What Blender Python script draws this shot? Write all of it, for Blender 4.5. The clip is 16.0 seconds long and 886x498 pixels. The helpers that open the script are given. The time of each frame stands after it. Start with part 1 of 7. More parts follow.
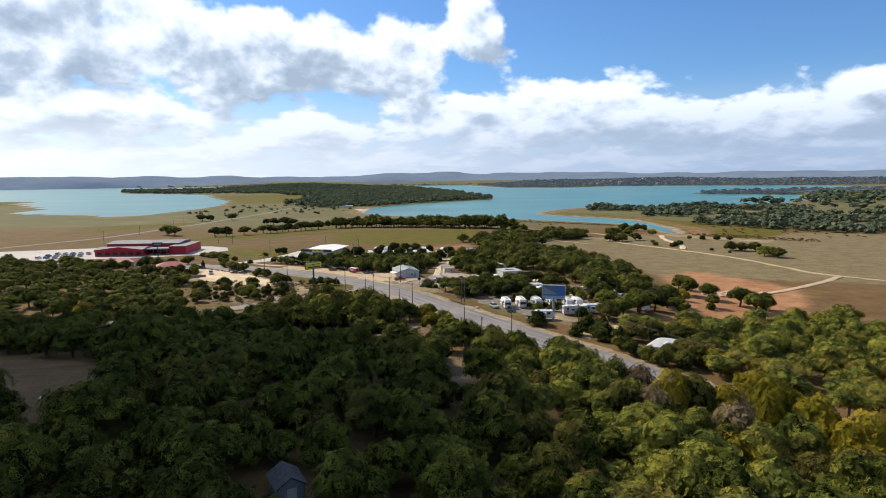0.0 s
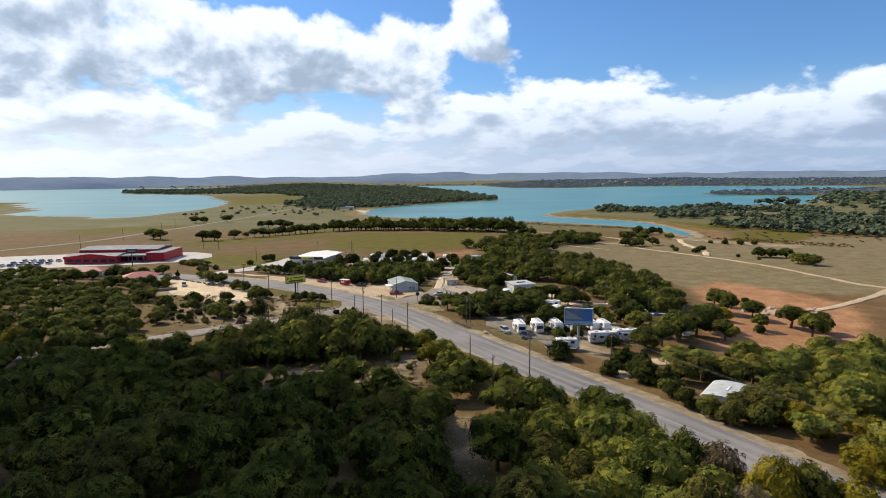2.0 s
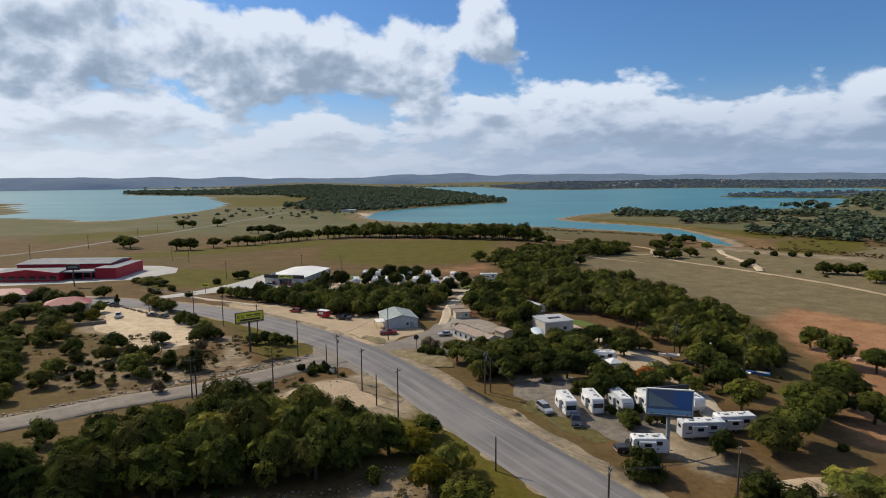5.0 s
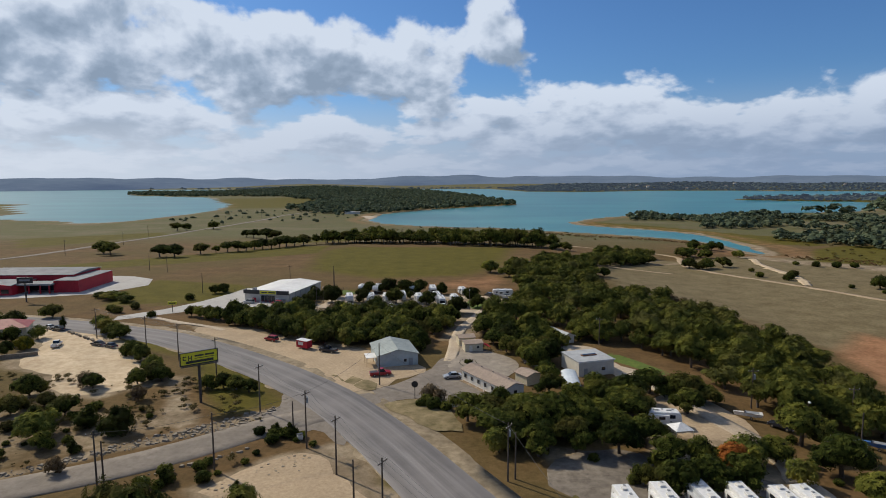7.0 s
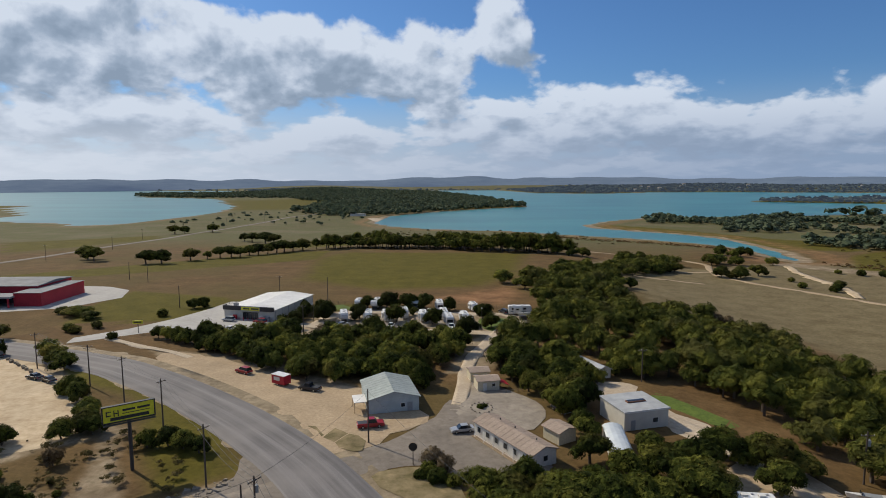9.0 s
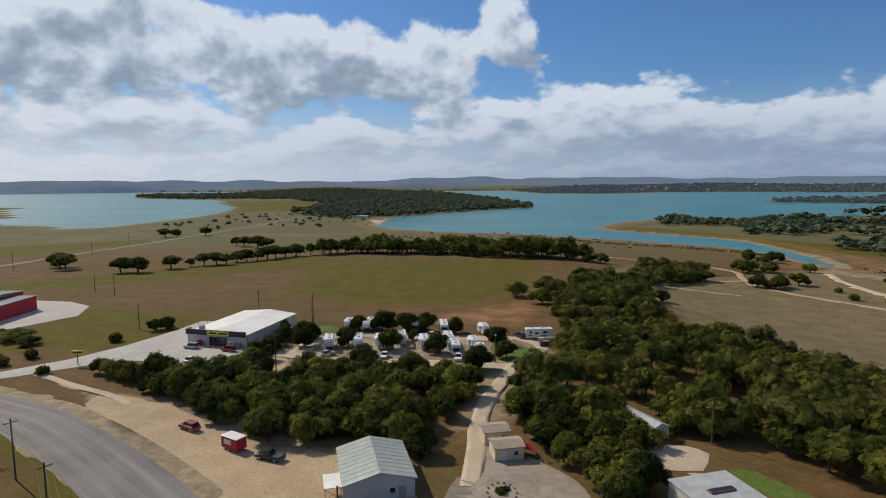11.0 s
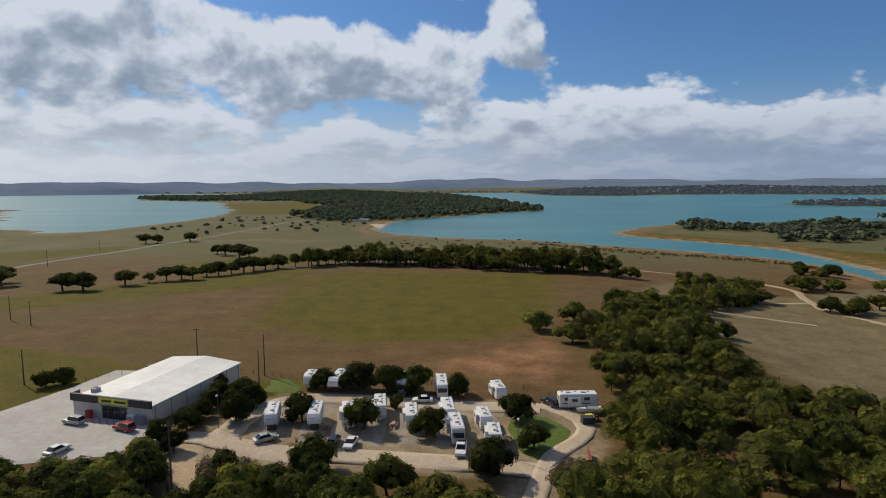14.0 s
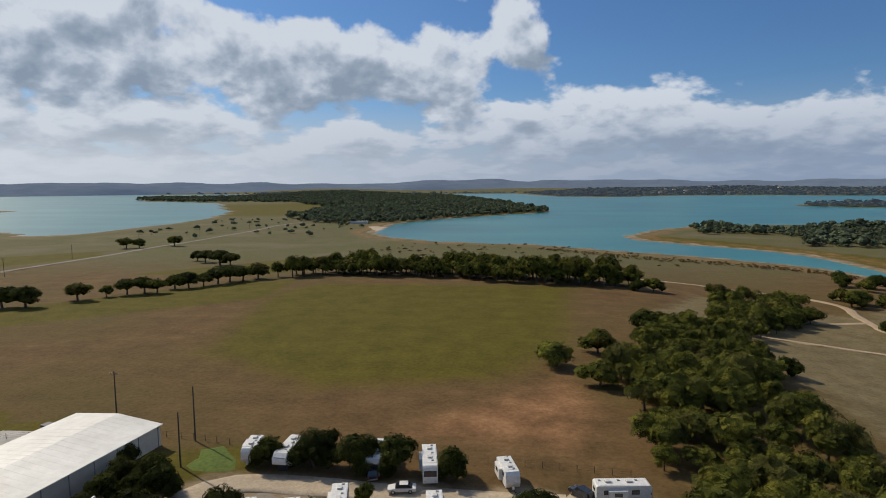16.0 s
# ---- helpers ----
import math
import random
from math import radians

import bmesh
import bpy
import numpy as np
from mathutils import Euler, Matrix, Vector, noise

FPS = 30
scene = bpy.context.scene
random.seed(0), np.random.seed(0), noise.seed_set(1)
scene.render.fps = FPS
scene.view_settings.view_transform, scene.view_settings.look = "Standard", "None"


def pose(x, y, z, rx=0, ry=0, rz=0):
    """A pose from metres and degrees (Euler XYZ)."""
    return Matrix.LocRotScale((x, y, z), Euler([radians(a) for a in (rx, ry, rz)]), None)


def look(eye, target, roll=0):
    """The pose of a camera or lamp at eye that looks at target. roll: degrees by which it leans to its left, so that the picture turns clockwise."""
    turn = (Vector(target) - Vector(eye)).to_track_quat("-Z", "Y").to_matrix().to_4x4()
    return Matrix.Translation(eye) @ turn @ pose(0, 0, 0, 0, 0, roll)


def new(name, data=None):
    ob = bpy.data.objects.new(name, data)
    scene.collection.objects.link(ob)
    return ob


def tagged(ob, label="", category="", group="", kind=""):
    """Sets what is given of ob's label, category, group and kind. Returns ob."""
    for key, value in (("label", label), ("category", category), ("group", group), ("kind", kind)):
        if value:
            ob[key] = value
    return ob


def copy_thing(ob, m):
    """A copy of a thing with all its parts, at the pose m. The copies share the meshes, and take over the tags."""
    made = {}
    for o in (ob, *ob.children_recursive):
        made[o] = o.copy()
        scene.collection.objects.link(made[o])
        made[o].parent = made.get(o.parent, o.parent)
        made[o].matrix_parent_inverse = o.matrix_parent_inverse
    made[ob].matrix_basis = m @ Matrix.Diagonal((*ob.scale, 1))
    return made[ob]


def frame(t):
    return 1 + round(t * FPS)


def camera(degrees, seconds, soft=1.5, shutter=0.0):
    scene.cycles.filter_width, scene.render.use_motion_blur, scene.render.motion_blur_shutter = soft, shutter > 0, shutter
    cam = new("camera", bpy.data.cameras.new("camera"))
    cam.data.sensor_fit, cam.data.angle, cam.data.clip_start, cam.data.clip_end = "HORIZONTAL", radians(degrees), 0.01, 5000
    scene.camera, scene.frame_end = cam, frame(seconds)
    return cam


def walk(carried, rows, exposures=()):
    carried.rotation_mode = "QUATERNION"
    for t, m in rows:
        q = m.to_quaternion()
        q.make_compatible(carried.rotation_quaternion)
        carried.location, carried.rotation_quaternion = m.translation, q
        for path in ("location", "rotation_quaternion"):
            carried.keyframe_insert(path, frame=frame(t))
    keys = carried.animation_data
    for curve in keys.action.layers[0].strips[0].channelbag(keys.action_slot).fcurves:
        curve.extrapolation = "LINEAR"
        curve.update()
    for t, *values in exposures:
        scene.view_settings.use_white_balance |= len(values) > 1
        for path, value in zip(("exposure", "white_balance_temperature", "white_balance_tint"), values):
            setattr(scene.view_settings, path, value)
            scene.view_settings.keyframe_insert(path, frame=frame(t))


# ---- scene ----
cam = camera(73.7, 16.0, soft=0.95)
PATH = [
    (0, (-0.812, 1.46, 51.135), (-0.783, 3.444, 50.89), -0.5),
    (0.5, (-0.152, 9.95, 51.057), (-0.127, 11.934, 50.812), -0.4),
    (1, (0.288, 18.639, 50.979), (0.309, 20.624, 50.734), -0.5),
    (1.5, (0.502, 27.692, 50.932), (0.518, 29.677, 50.688), -0.7),
    (2, (0.581, 37.291, 50.899), (0.596, 39.276, 50.655), -0.5),
    (2.5, (0.577, 47.257, 50.894), (0.587, 49.242, 50.651), -0.4),
    (3, (0.592, 57.614, 50.857), (0.6, 59.599, 50.614), -0.4),
    (3.5, (0.608, 68.225, 50.792), (0.611, 70.21, 50.55), -0.3),
    (4, (0.706, 78.867, 50.774), (0.705, 80.853, 50.533), -0.3),
    (6.5, (0.686, 129.871, 50.74), (0.663, 131.857, 50.504), -0.3),
    (7, (0.589, 138.972, 50.577), (0.558, 140.958, 50.343), -0.2),
    (7.5, (0.482, 147.44, 50.399), (0.444, 149.426, 50.166), -0.3),
    (8, (0.388, 155.454, 50.269), (0.342, 157.44, 50.037), -0.3),
    (8.5, (0.362, 163.179, 50.135), (0.31, 165.165, 49.906), -0.2),
    (9, (0.301, 171.085, 50.012), (0.241, 173.071, 49.783), -0.2),
    (11.5, (-0.913, 215.856, 49.573), (-0.992, 217.841, 49.347), -0.3),
    (12, (-0.81, 225.035, 49.59), (-0.894, 227.021, 49.366), -0.2),
    (12.5, (-0.653, 234.236, 49.546), (-0.742, 236.221, 49.324), -0.2),
    (13, (-0.718, 243.461, 49.45), (-0.813, 245.446, 49.228), -0.3),
    (13.5, (-0.783, 253.043, 49.347), (-0.881, 255.029, 49.126), -0.3),
    (14, (-0.705, 263.049, 49.301), (-0.805, 265.034, 49.08), -0.3),
    (14.5, (-0.518, 273.207, 49.276), (-0.621, 275.192, 49.055), -0.3),
    (15, (-0.264, 283.131, 49.225), (-0.369, 285.116, 49.005), -0.3),
    (15.5, (-0.138, 292.614, 49.228), (-0.247, 294.599, 49.009), -0.4),
    (16, (-0.156, 301.991, 49.287), (-0.267, 303.976, 49.068), -0.3),
]
walk(cam, [(t, look(e, g, r)) for t, e, g, r in PATH],
     [(0, 0.37, 6480, 10), (2, 0.32, 6480, 10), (3.5, 0.10, 6430, 10), (7, -0.27, 6220, 10), (9, -0.29, 6270, 10), (12.5, -0.33, 6450, 10), (16, -0.39, 6500, 10)])


# ---- world, sun ----
SUN_TO = Vector((-0.62, 0.46, 0.64)).normalized()


def build_world():
    w = bpy.data.worlds.new("sky")
    scene.world = w
    w.use_nodes = True
    nt = w.node_tree
    nt.nodes.clear()
    N, L = nt.nodes.new, nt.links.new

    def val(v, sock):
        if isinstance(v, (int, float)):
            sock.default_value = v
        else:
            L(v, sock)

    def m(op, a, b=0.0, c=None, clamp=False):
        n = N("ShaderNodeMath")
        n.operation, n.use_clamp = op, clamp
        val(a, n.inputs[0])
        val(b, n.inputs[1])
        if c is not None:
            val(c, n.inputs[2])
        return n.outputs[0]

    sky = N("ShaderNodeTexSky")
    sky.sky_type, sky.sun_disc = "NISHITA", False
    sky.sun_elevation = math.asin(SUN_TO.z)
    sky.sun_rotation = math.atan2(SUN_TO.x, SUN_TO.y)
    sky.air_density, sky.dust_density, sky.ozone_density = 1.0, 0.6, 1.6
    tc = N("ShaderNodeTexCoord")
    sep = N("ShaderNodeSeparateXYZ")
    L(tc.outputs["Generated"], sep.inputs[0])
    u = m("ARCTAN2", sep.outputs[0], sep.outputs[1])
    v = m("ARCSINE", sep.outputs[2])

    def puff(vv, uu, u0, v0, su, sv, gain):
        a = m("POWER", m("ABSOLUTE", m("DIVIDE", m("SUBTRACT", uu, u0), su)), 3.0)
        b = m("POWER", m("ABSOLUTE", m("DIVIDE", m("SUBTRACT", vv, v0), sv)), 3.0)
        return m("MULTIPLY", m("EXPONENT", m("MULTIPLY", m("ADD", a, b), -1.0)), gain)

    # cloud banks: bearing, height, half width, half height (radians), density
    masses = [
        (-0.57, 0.200, 0.30, 0.085, 0.50), (-0.16, 0.185, 0.20, 0.055, 0.50), (0.085, 0.250, 0.055, 0.060, 0.46), (0.19, 0.110, 0.066, 0.042, 0.44),
        (0.300, 0.124, 0.052, 0.048, 0.42), (0.44, 0.088, 0.125, 0.030, 0.40), (0.66, 0.104, 0.10, 0.040, 0.43), (0.06, 0.100, 0.115, 0.034, 0.38),
        (-0.21, 0.070, 0.105, 0.030, 0.38), (-0.60, 0.085, 0.26, 0.045, 0.36), (0.36, 0.066, 0.40, 0.024, 0.28), (0.0, 0.030, 1.50, 0.030, 0.20),
        (0.45, 0.275, 0.30, 0.100, -0.45), (-0.22, 0.290, 0.14, 0.030, -0.25), (-1.7, 0.35, 0.75, 0.28, 0.35), (1.8, 0.28, 0.80, 0.22, 0.30), (0.0, 0.95, 3.0, 0.35, 0.18),
    ]

    def field(dv, du, detail, which):
        """Cloud density: the banks, broken up by billows that flatten towards the horizon."""
        uu, vv = m("ADD", u, du), m("ADD", v, dv)
        tot = None
        for p in which:
            g = puff(vv, uu, *p)
            tot = g if tot is None else m("ADD", tot, g)
        rise = m("MULTIPLY", m("LOGARITHM", m("ADD", m("MAXIMUM", vv, 0.0), 0.06), math.e), 0.34)
        vec = N("ShaderNodeCombineXYZ")
        L(uu, vec.inputs[0])
        L(rise, vec.inputs[1])
        n1 = N("ShaderNodeTexNoise")
        n1.inputs["Scale"].default_value, n1.inputs["Detail"].default_value, n1.inputs["Roughness"].default_value = 10.0, detail, 0.54
        n1.inputs["Distortion"].default_value = 0.15
        L(vec.outputs[0], n1.inputs["Vector"])
        cells = N("ShaderNodeTexVoronoi")
        cells.feature, cells.normalize = "SMOOTH_F1", True
        cells.inputs["Scale"].default_value, cells.inputs["Detail"].default_value = 15.0, 3.0
        cells.inputs["Roughness"].default_value, cells.inputs["Smoothness"].default_value = 0.55, 0.35
        L(vec.outputs[0], cells.inputs["Vector"])
        billow = m("MULTIPLY", m("SUBTRACT", 0.345, cells.outputs["Distance"]), 0.9)
        return m("ADD", m("ADD", m("MULTIPLY", m("SUBTRACT", n1.outputs[0], 0.5), 1.35), billow), tot)

    d0 = field(0.0, 0.0, 9.0, masses)
    d1 = field(0.024, -0.016, 7.0, masses)
    mr = N("ShaderNodeMapRange")
    mr.interpolation_type = "SMOOTHSTEP"
    mr.inputs["From Min"].default_value, mr.inputs["From Max"].default_value = 0.12, 0.34
    L(d0, mr.inputs["Value"])
    cover = mr.outputs[0]
    # grey where the cloud is thick towards the sun, bright on the flanks that face it
    sh = N("ShaderNodeMapRange")
    sh.inputs["From Min"].default_value, sh.inputs["From Max"].default_value = 0.17, 0.92
    L(m("ADD", d1, m("MULTIPLY", m("SUBTRACT", d1, d0), 0.9)), sh.inputs["Value"])
    tone = N("ShaderNodeValToRGB")
    e = tone.color_ramp.elements
    e[0].color, e[1].color = (7.9, 8.6, 9.6, 1), (3.2, 4.05, 5.2, 1)
    e.new(0.35).color = (6.1, 6.9, 8.1, 1)
    e.new(0.65).color = (4.25, 5.15, 6.4, 1)
    L(sh.outputs[0], tone.inputs[0])
    # pale air low over the horizon
    low = N("ShaderNodeMapRange")
    low.interpolation_type = "SMOOTHSTEP"
    low.inputs["From Min"].default_value, low.inputs["From Max"].default_value = 0.17, -0.01
    low.inputs["To Min"].default_value, low.inputs["To Max"].default_value = 0.0, 0.72
    L(v, low.inputs["Value"])
    deep = N("ShaderNodeMix")
    deep.data_type, deep.blend_type = "RGBA", "MULTIPLY"
    deep.inputs[0].default_value = 1.0
    L(sky.outputs[0], deep.inputs[6])
    deep.inputs[7].default_value = (0.50, 0.76, 1.08, 1)
    hz = N("ShaderNodeMix")
    hz.data_type = "RGBA"
    L(low.outputs[0], hz.inputs[0])
    L(deep.outputs[2], hz.inputs[6])
    hz.inputs[7].default_value = (4.5, 5.7, 7.8, 1)
    mx = N("ShaderNodeMix")
    mx.data_type = "RGBA"
    L(cover, mx.inputs[0])
    L(hz.outputs[2], mx.inputs[6])
    L(tone.outputs[0], mx.inputs[7])
    # distance takes the clouds near the horizon into the pale air
    far = N("ShaderNodeMapRange")
    far.interpolation_type = "SMOOTHSTEP"
    far.inputs["From Min"].default_value, far.inputs["From Max"].default_value = 0.15, 0.0
    far.inputs["To Min"].default_value, far.inputs["To Max"].default_value = 0.0, 0.85
    L(v, far.inputs["Value"])
    veil = N("ShaderNodeMix")
    veil.data_type = "RGBA"
    L(far.outputs[0], veil.inputs[0])
    L(mx.outputs[2], veil.inputs[6])
    air = N("ShaderNodeMapRange")
    air.interpolation_type = "SMOOTHSTEP"
    air.inputs["From Min"].default_value, air.inputs["From Max"].default_value = -0.9, 0.6
    L(u, air.inputs["Value"])
    hue = N("ShaderNodeMix")
    hue.data_type = "RGBA"
    L(air.outputs[0], hue.inputs[0])
    hue.inputs[6].default_value = (8.3, 8.8, 9.5, 1)
    hue.inputs[7].default_value = (3.1, 4.0, 5.6, 1)
    L(hue.outputs[2], veil.inputs[7])
    bg = N("ShaderNodeBackground")
    bg.inputs["Strength"].default_value = 0.1
    L(veil.outputs[2], bg.inputs[0])
    out = N("ShaderNodeOutputWorld")
    L(bg.outputs[0], out.inputs[0])


build_world()
sun = new("sun", bpy.data.lights.new("sun", "SUN"))
sun.data.energy, sun.data.angle, sun.data.color = 5.0, radians(0.6), (1.0, 0.88, 0.67)
sun.matrix_world = look((-200, 100, 300), Vector((-200, 100, 300)) - SUN_TO * 10)


# ---- materials ----
def node_mat(name):
    mt = bpy.data.materials.new(name)
    mt.use_nodes = True
    nt = mt.node_tree
    return mt, nt, nt.nodes["Principled BSDF"]


def ramp(nt, fac, stops):
    r = nt.nodes.new("ShaderNodeValToRGB")
    e = r.color_ramp.elements
    e[0].position, e[0].color = stops[0][0], (*stops[0][1], 1)
    e[1].position, e[1].color = stops[-1][0], (*stops[-1][1], 1)
    for p, c in stops[1:-1]:
        e.new(p).color = (*c, 1)
    nt.links.new(fac, r.inputs[0])
    return r.outputs[0]


def place_noise(nt, scale, detail=4.0, rough=0.6, world=True, stretch=None):
    if world:
        src = nt.nodes.new("ShaderNodeNewGeometry").outputs["Position"]
    else:
        src = nt.nodes.new("ShaderNodeTexCoord").outputs["Object"]
    if stretch:
        mp = nt.nodes.new("ShaderNodeMapping")
        mp.inputs["Scale"].default_value = stretch
        nt.links.new(src, mp.inputs[0])
        src = mp.outputs[0]
    n = nt.nodes.new("ShaderNodeTexNoise")
    n.inputs["Scale"].default_value, n.inputs["Detail"].default_value, n.inputs["Roughness"].default_value = scale, detail, rough
    nt.links.new(src, n.inputs["Vector"])
    return n.outputs[0]


def mixc(nt, fac, a, b, mode="MIX"):
    n = nt.nodes.new("ShaderNodeMix")
    n.data_type, n.blend_type = "RGBA", mode
    for v, s in ((fac, n.inputs[0]), (a, n.inputs[6]), (b, n.inputs[7])):
        if isinstance(v, (int, float)):
            s.default_value = v
        elif isinstance(v, tuple):
            s.default_value = (*v, 1)
        else:
            nt.links.new(v, s)
    return n.outputs[2]


def mathn(nt, op, a, b=0.0, clamp=False):
    n = nt.nodes.new("ShaderNodeMath")
    n.operation, n.use_clamp = op, clamp
    for v, s in ((a, n.inputs[0]), (b, n.inputs[1])):
        if isinstance(v, (int, float)):
            s.default_value = v
        else:
            nt.links.new(v, s)
    return n.outputs[0]


def bump(nt, bsdf, height, strength, dist):
    b = nt.nodes.new("ShaderNodeBump")
    b.inputs["Strength"].default_value, b.inputs["Distance"].default_value = strength, dist
    nt.links.new(height, b.inputs["Height"])
    nt.links.new(b.outputs[0], bsdf.inputs["Normal"])


def surface(name, dark, light, scale=1.0, rough=0.8, metal=0.0, world=True, big=0.12, bumpy=0.3, spec=0.3, stretch=None):
    """A worn plain surface: fine grain between two tones, with broad stains."""
    mt, nt, b = node_mat(name)
    g = place_noise(nt, scale, 5.0, 0.65, world, stretch)
    c = ramp(nt, g, [(0.3, dark), (0.7, light)])
    s = place_noise(nt, scale * big, 3.0, 0.6, world)
    c = mixc(nt, ramp(nt, s, [(0.35, (0, 0, 0)), (0.75, (0.45, 0.45, 0.45))]), c, tuple(0.62 * v for v in dark))
    nt.links.new(c, b.inputs["Base Color"])
    b.inputs["Roughness"].default_value, b.inputs["Metallic"].default_value = rough, metal
    b.inputs["Specular IOR Level"].default_value = spec
    if bumpy:
        bump(nt, b, g, bumpy, 0.05)
    return mt


def paint(name, col, rough=0.4, metal=0.0, spec=0.5):
    """Plain paint or plastic with a faint grime."""
    mt, nt, b = node_mat(name)
    g = place_noise(nt, 2.3, 4.0, 0.6, False)
    c = ramp(nt, g, [(0.3, tuple(0.82 * v for v in col)), (0.6, col)])
    nt.links.new(c, b.inputs["Base Color"])
    b.inputs["Roughness"].default_value, b.inputs["Metallic"].default_value = rough, metal
    b.inputs["Specular IOR Level"].default_value = spec
    return mt


def leaf_material(name, deep, mid, bright, per_object=True, ragged=True, turn=(0.105, 0.082, 0.022)):
    """Foliage: each clump its own tone, broad drifts of olive and brown, ragged clump edges."""
    mt, nt, b = node_mat(name)
    geo = nt.nodes.new("ShaderNodeNewGeometry")
    rnd = geo.outputs["Random Per Island"]
    broad = place_noise(nt, 0.16, 2.0, 0.5)
    f = mathn(nt, "ADD", mathn(nt, "MULTIPLY", rnd, 0.30), mathn(nt, "MULTIPLY", broad, 0.78))
    if per_object:
        oi = nt.nodes.new("ShaderNodeObjectInfo")
        f = mathn(nt, "ADD", f, mathn(nt, "MULTIPLY", mathn(nt, "SUBTRACT", oi.outputs["Random"], 0.5), 0.35))
    c = ramp(nt, f, [(0.30, deep), (0.54, mid), (0.80, bright)])
    drift = place_noise(nt, 0.09, 1.0, 0.4)
    c = mixc(nt, ramp(nt, drift, [(0.52, (0, 0, 0)), (0.70, (0.6, 0.6, 0.6))]), c, turn)
    nt.links.new(c, b.inputs["Base Color"])
    b.inputs["Roughness"].default_value = 0.85
    b.inputs["Specular IOR Level"].default_value = 0.06
    tr = nt.nodes.new("ShaderNodeBsdfTranslucent")
    nt.links.new(c, tr.inputs["Color"])
    ms = nt.nodes.new("ShaderNodeMixShader")
    ms.inputs[0].default_value = 0.22
    nt.links.new(b.outputs[0], ms.inputs[1])
    nt.links.new(tr.outputs[0], ms.inputs[2])
    last = ms.outputs[0]
    if ragged:
        gaps = mathn(nt, "GREATER_THAN", place_noise(nt, 4.6, 2.0, 0.6), 0.505)
        cut = nt.nodes.new("ShaderNodeMixShader")
        nt.links.new(gaps, cut.inputs[0])
        nt.links.new(last, cut.inputs[1])
        nt.links.new(nt.nodes.new("ShaderNodeBsdfTransparent").outputs[0], cut.inputs[2])
        last = cut.outputs[0]
    nt.links.new(last, nt.nodes["Material Output"].inputs["Surface"])
    return mt


def ground_material():
    mt, nt, b = node_mat("dry_grassland")
    at = nt.nodes.new("ShaderNodeVertexColor")
    at.layer_name = "zone"
    sp = nt.nodes.new("ShaderNodeSeparateColor")
    nt.links.new(at.outputs[0], sp.inputs[0])
    fine = place_noise(nt, 0.9, 6.0, 0.7)
    mid = place_noise(nt, 0.11, 5.0, 0.62)
    broad = place_noise(nt, 0.013, 4.0, 0.55)
    # mown hay, in faint passes
    rows = place_noise(nt, 0.05, 3.0, 0.5, stretch=(1.0, 7.0, 1.0))
    dry = ramp(nt, mid, [(0.25, (0.092, 0.056, 0.025)), (0.5, (0.146, 0.088, 0.039)), (0.78, (0.195, 0.122, 0.056))])
    dry = mixc(nt, ramp(nt, broad, [(0.42, (0, 0, 0)), (0.62, (0.7, 0.7, 0.7))]), dry, (0.112, 0.088, 0.030))
    dry = mixc(nt, ramp(nt, rows, [(0.4, (0, 0, 0)), (0.7, (0.3, 0.3, 0.3))]), dry, (0.105, 0.066, 0.026))
    green = ramp(nt, mid, [(0.25, (0.080, 0.068, 0.008)), (0.75, (0.132, 0.108, 0.016))])
    dirt = ramp(nt, mid, [(0.25, (0.155, 0.112, 0.070)), (0.5, (0.27, 0.205, 0.135)), (0.75, (0.43, 0.345, 0.245))])
    red = ramp(nt, mid, [(0.25, (0.24, 0.112, 0.055)), (0.75, (0.42, 0.225, 0.118))])

    def edge(sock):
        return mathn(nt, "ADD", sock, mathn(nt, "MULTIPLY", mathn(nt, "SUBTRACT", mid, 0.5), 0.9), True)

    def keyed(sock, lo, hi):
        r = nt.nodes.new("ShaderNodeMapRange")
        r.interpolation_type = "SMOOTHSTEP"
        r.inputs["From Min"].default_value, r.inputs["From Max"].default_value = lo, hi
        nt.links.new(mathn(nt, "MULTIPLY", sock, mathn(nt, "ADD", 0.55, mid)), r.inputs["Value"])
        return r.outputs[0]

    pale = ramp(nt, mid, [(0.25, (0.135, 0.103, 0.052)), (0.5, (0.182, 0.142, 0.077)), (0.78, (0.236, 0.188, 0.106))])
    dry = mixc(nt, keyed(at.outputs["Alpha"], 0.25, 0.75), dry, pale)
    pos = nt.nodes.new("ShaderNodeSeparateXYZ")
    nt.links.new(nt.nodes.new("ShaderNodeNewGeometry").outputs["Position"], pos.inputs[0])
    # lakeward grass turns olive, greyed as well for the haze of distance
    lake_side = nt.nodes.new("ShaderNodeMapRange")
    lake_side.interpolation_type = "SMOOTHSTEP"
    lake_side.inputs["From Min"].default_value, lake_side.inputs["From Max"].default_value = 600.0, 780.0
    nt.links.new(pos.outputs[1], lake_side.inputs["Value"])
    hazed_sage = ramp(nt, broad, [(0.35, (0.138, 0.125, 0.066)), (0.5, (0.118, 0.120, 0.052)), (0.66, (0.170, 0.146, 0.088))])
    dry = mixc(nt, mathn(nt, "MULTIPLY", lake_side.outputs[0], 0.85), dry, hazed_sage)
    c = mixc(nt, keyed(sp.outputs[0], 0.2, 0.8), dry, green)
    c = mixc(nt, keyed(sp.outputs[2], 0.2, 0.8), c, red)
    c = mixc(nt, keyed(sp.outputs[1], 0.3, 0.7), c, dirt)
    c = mixc(nt, ramp(nt, fine, [(0.35, (0, 0, 0)), (0.7, (0.75, 0.75, 0.75))]), c, mixc(nt, 1.0, c, (0.5, 0.52, 0.45), "MULTIPLY"))
    nt.links.new(c, b.inputs["Base Color"])
    b.inputs["Roughness"].default_value, b.inputs["Specular IOR Level"].default_value = 0.95, 0.1
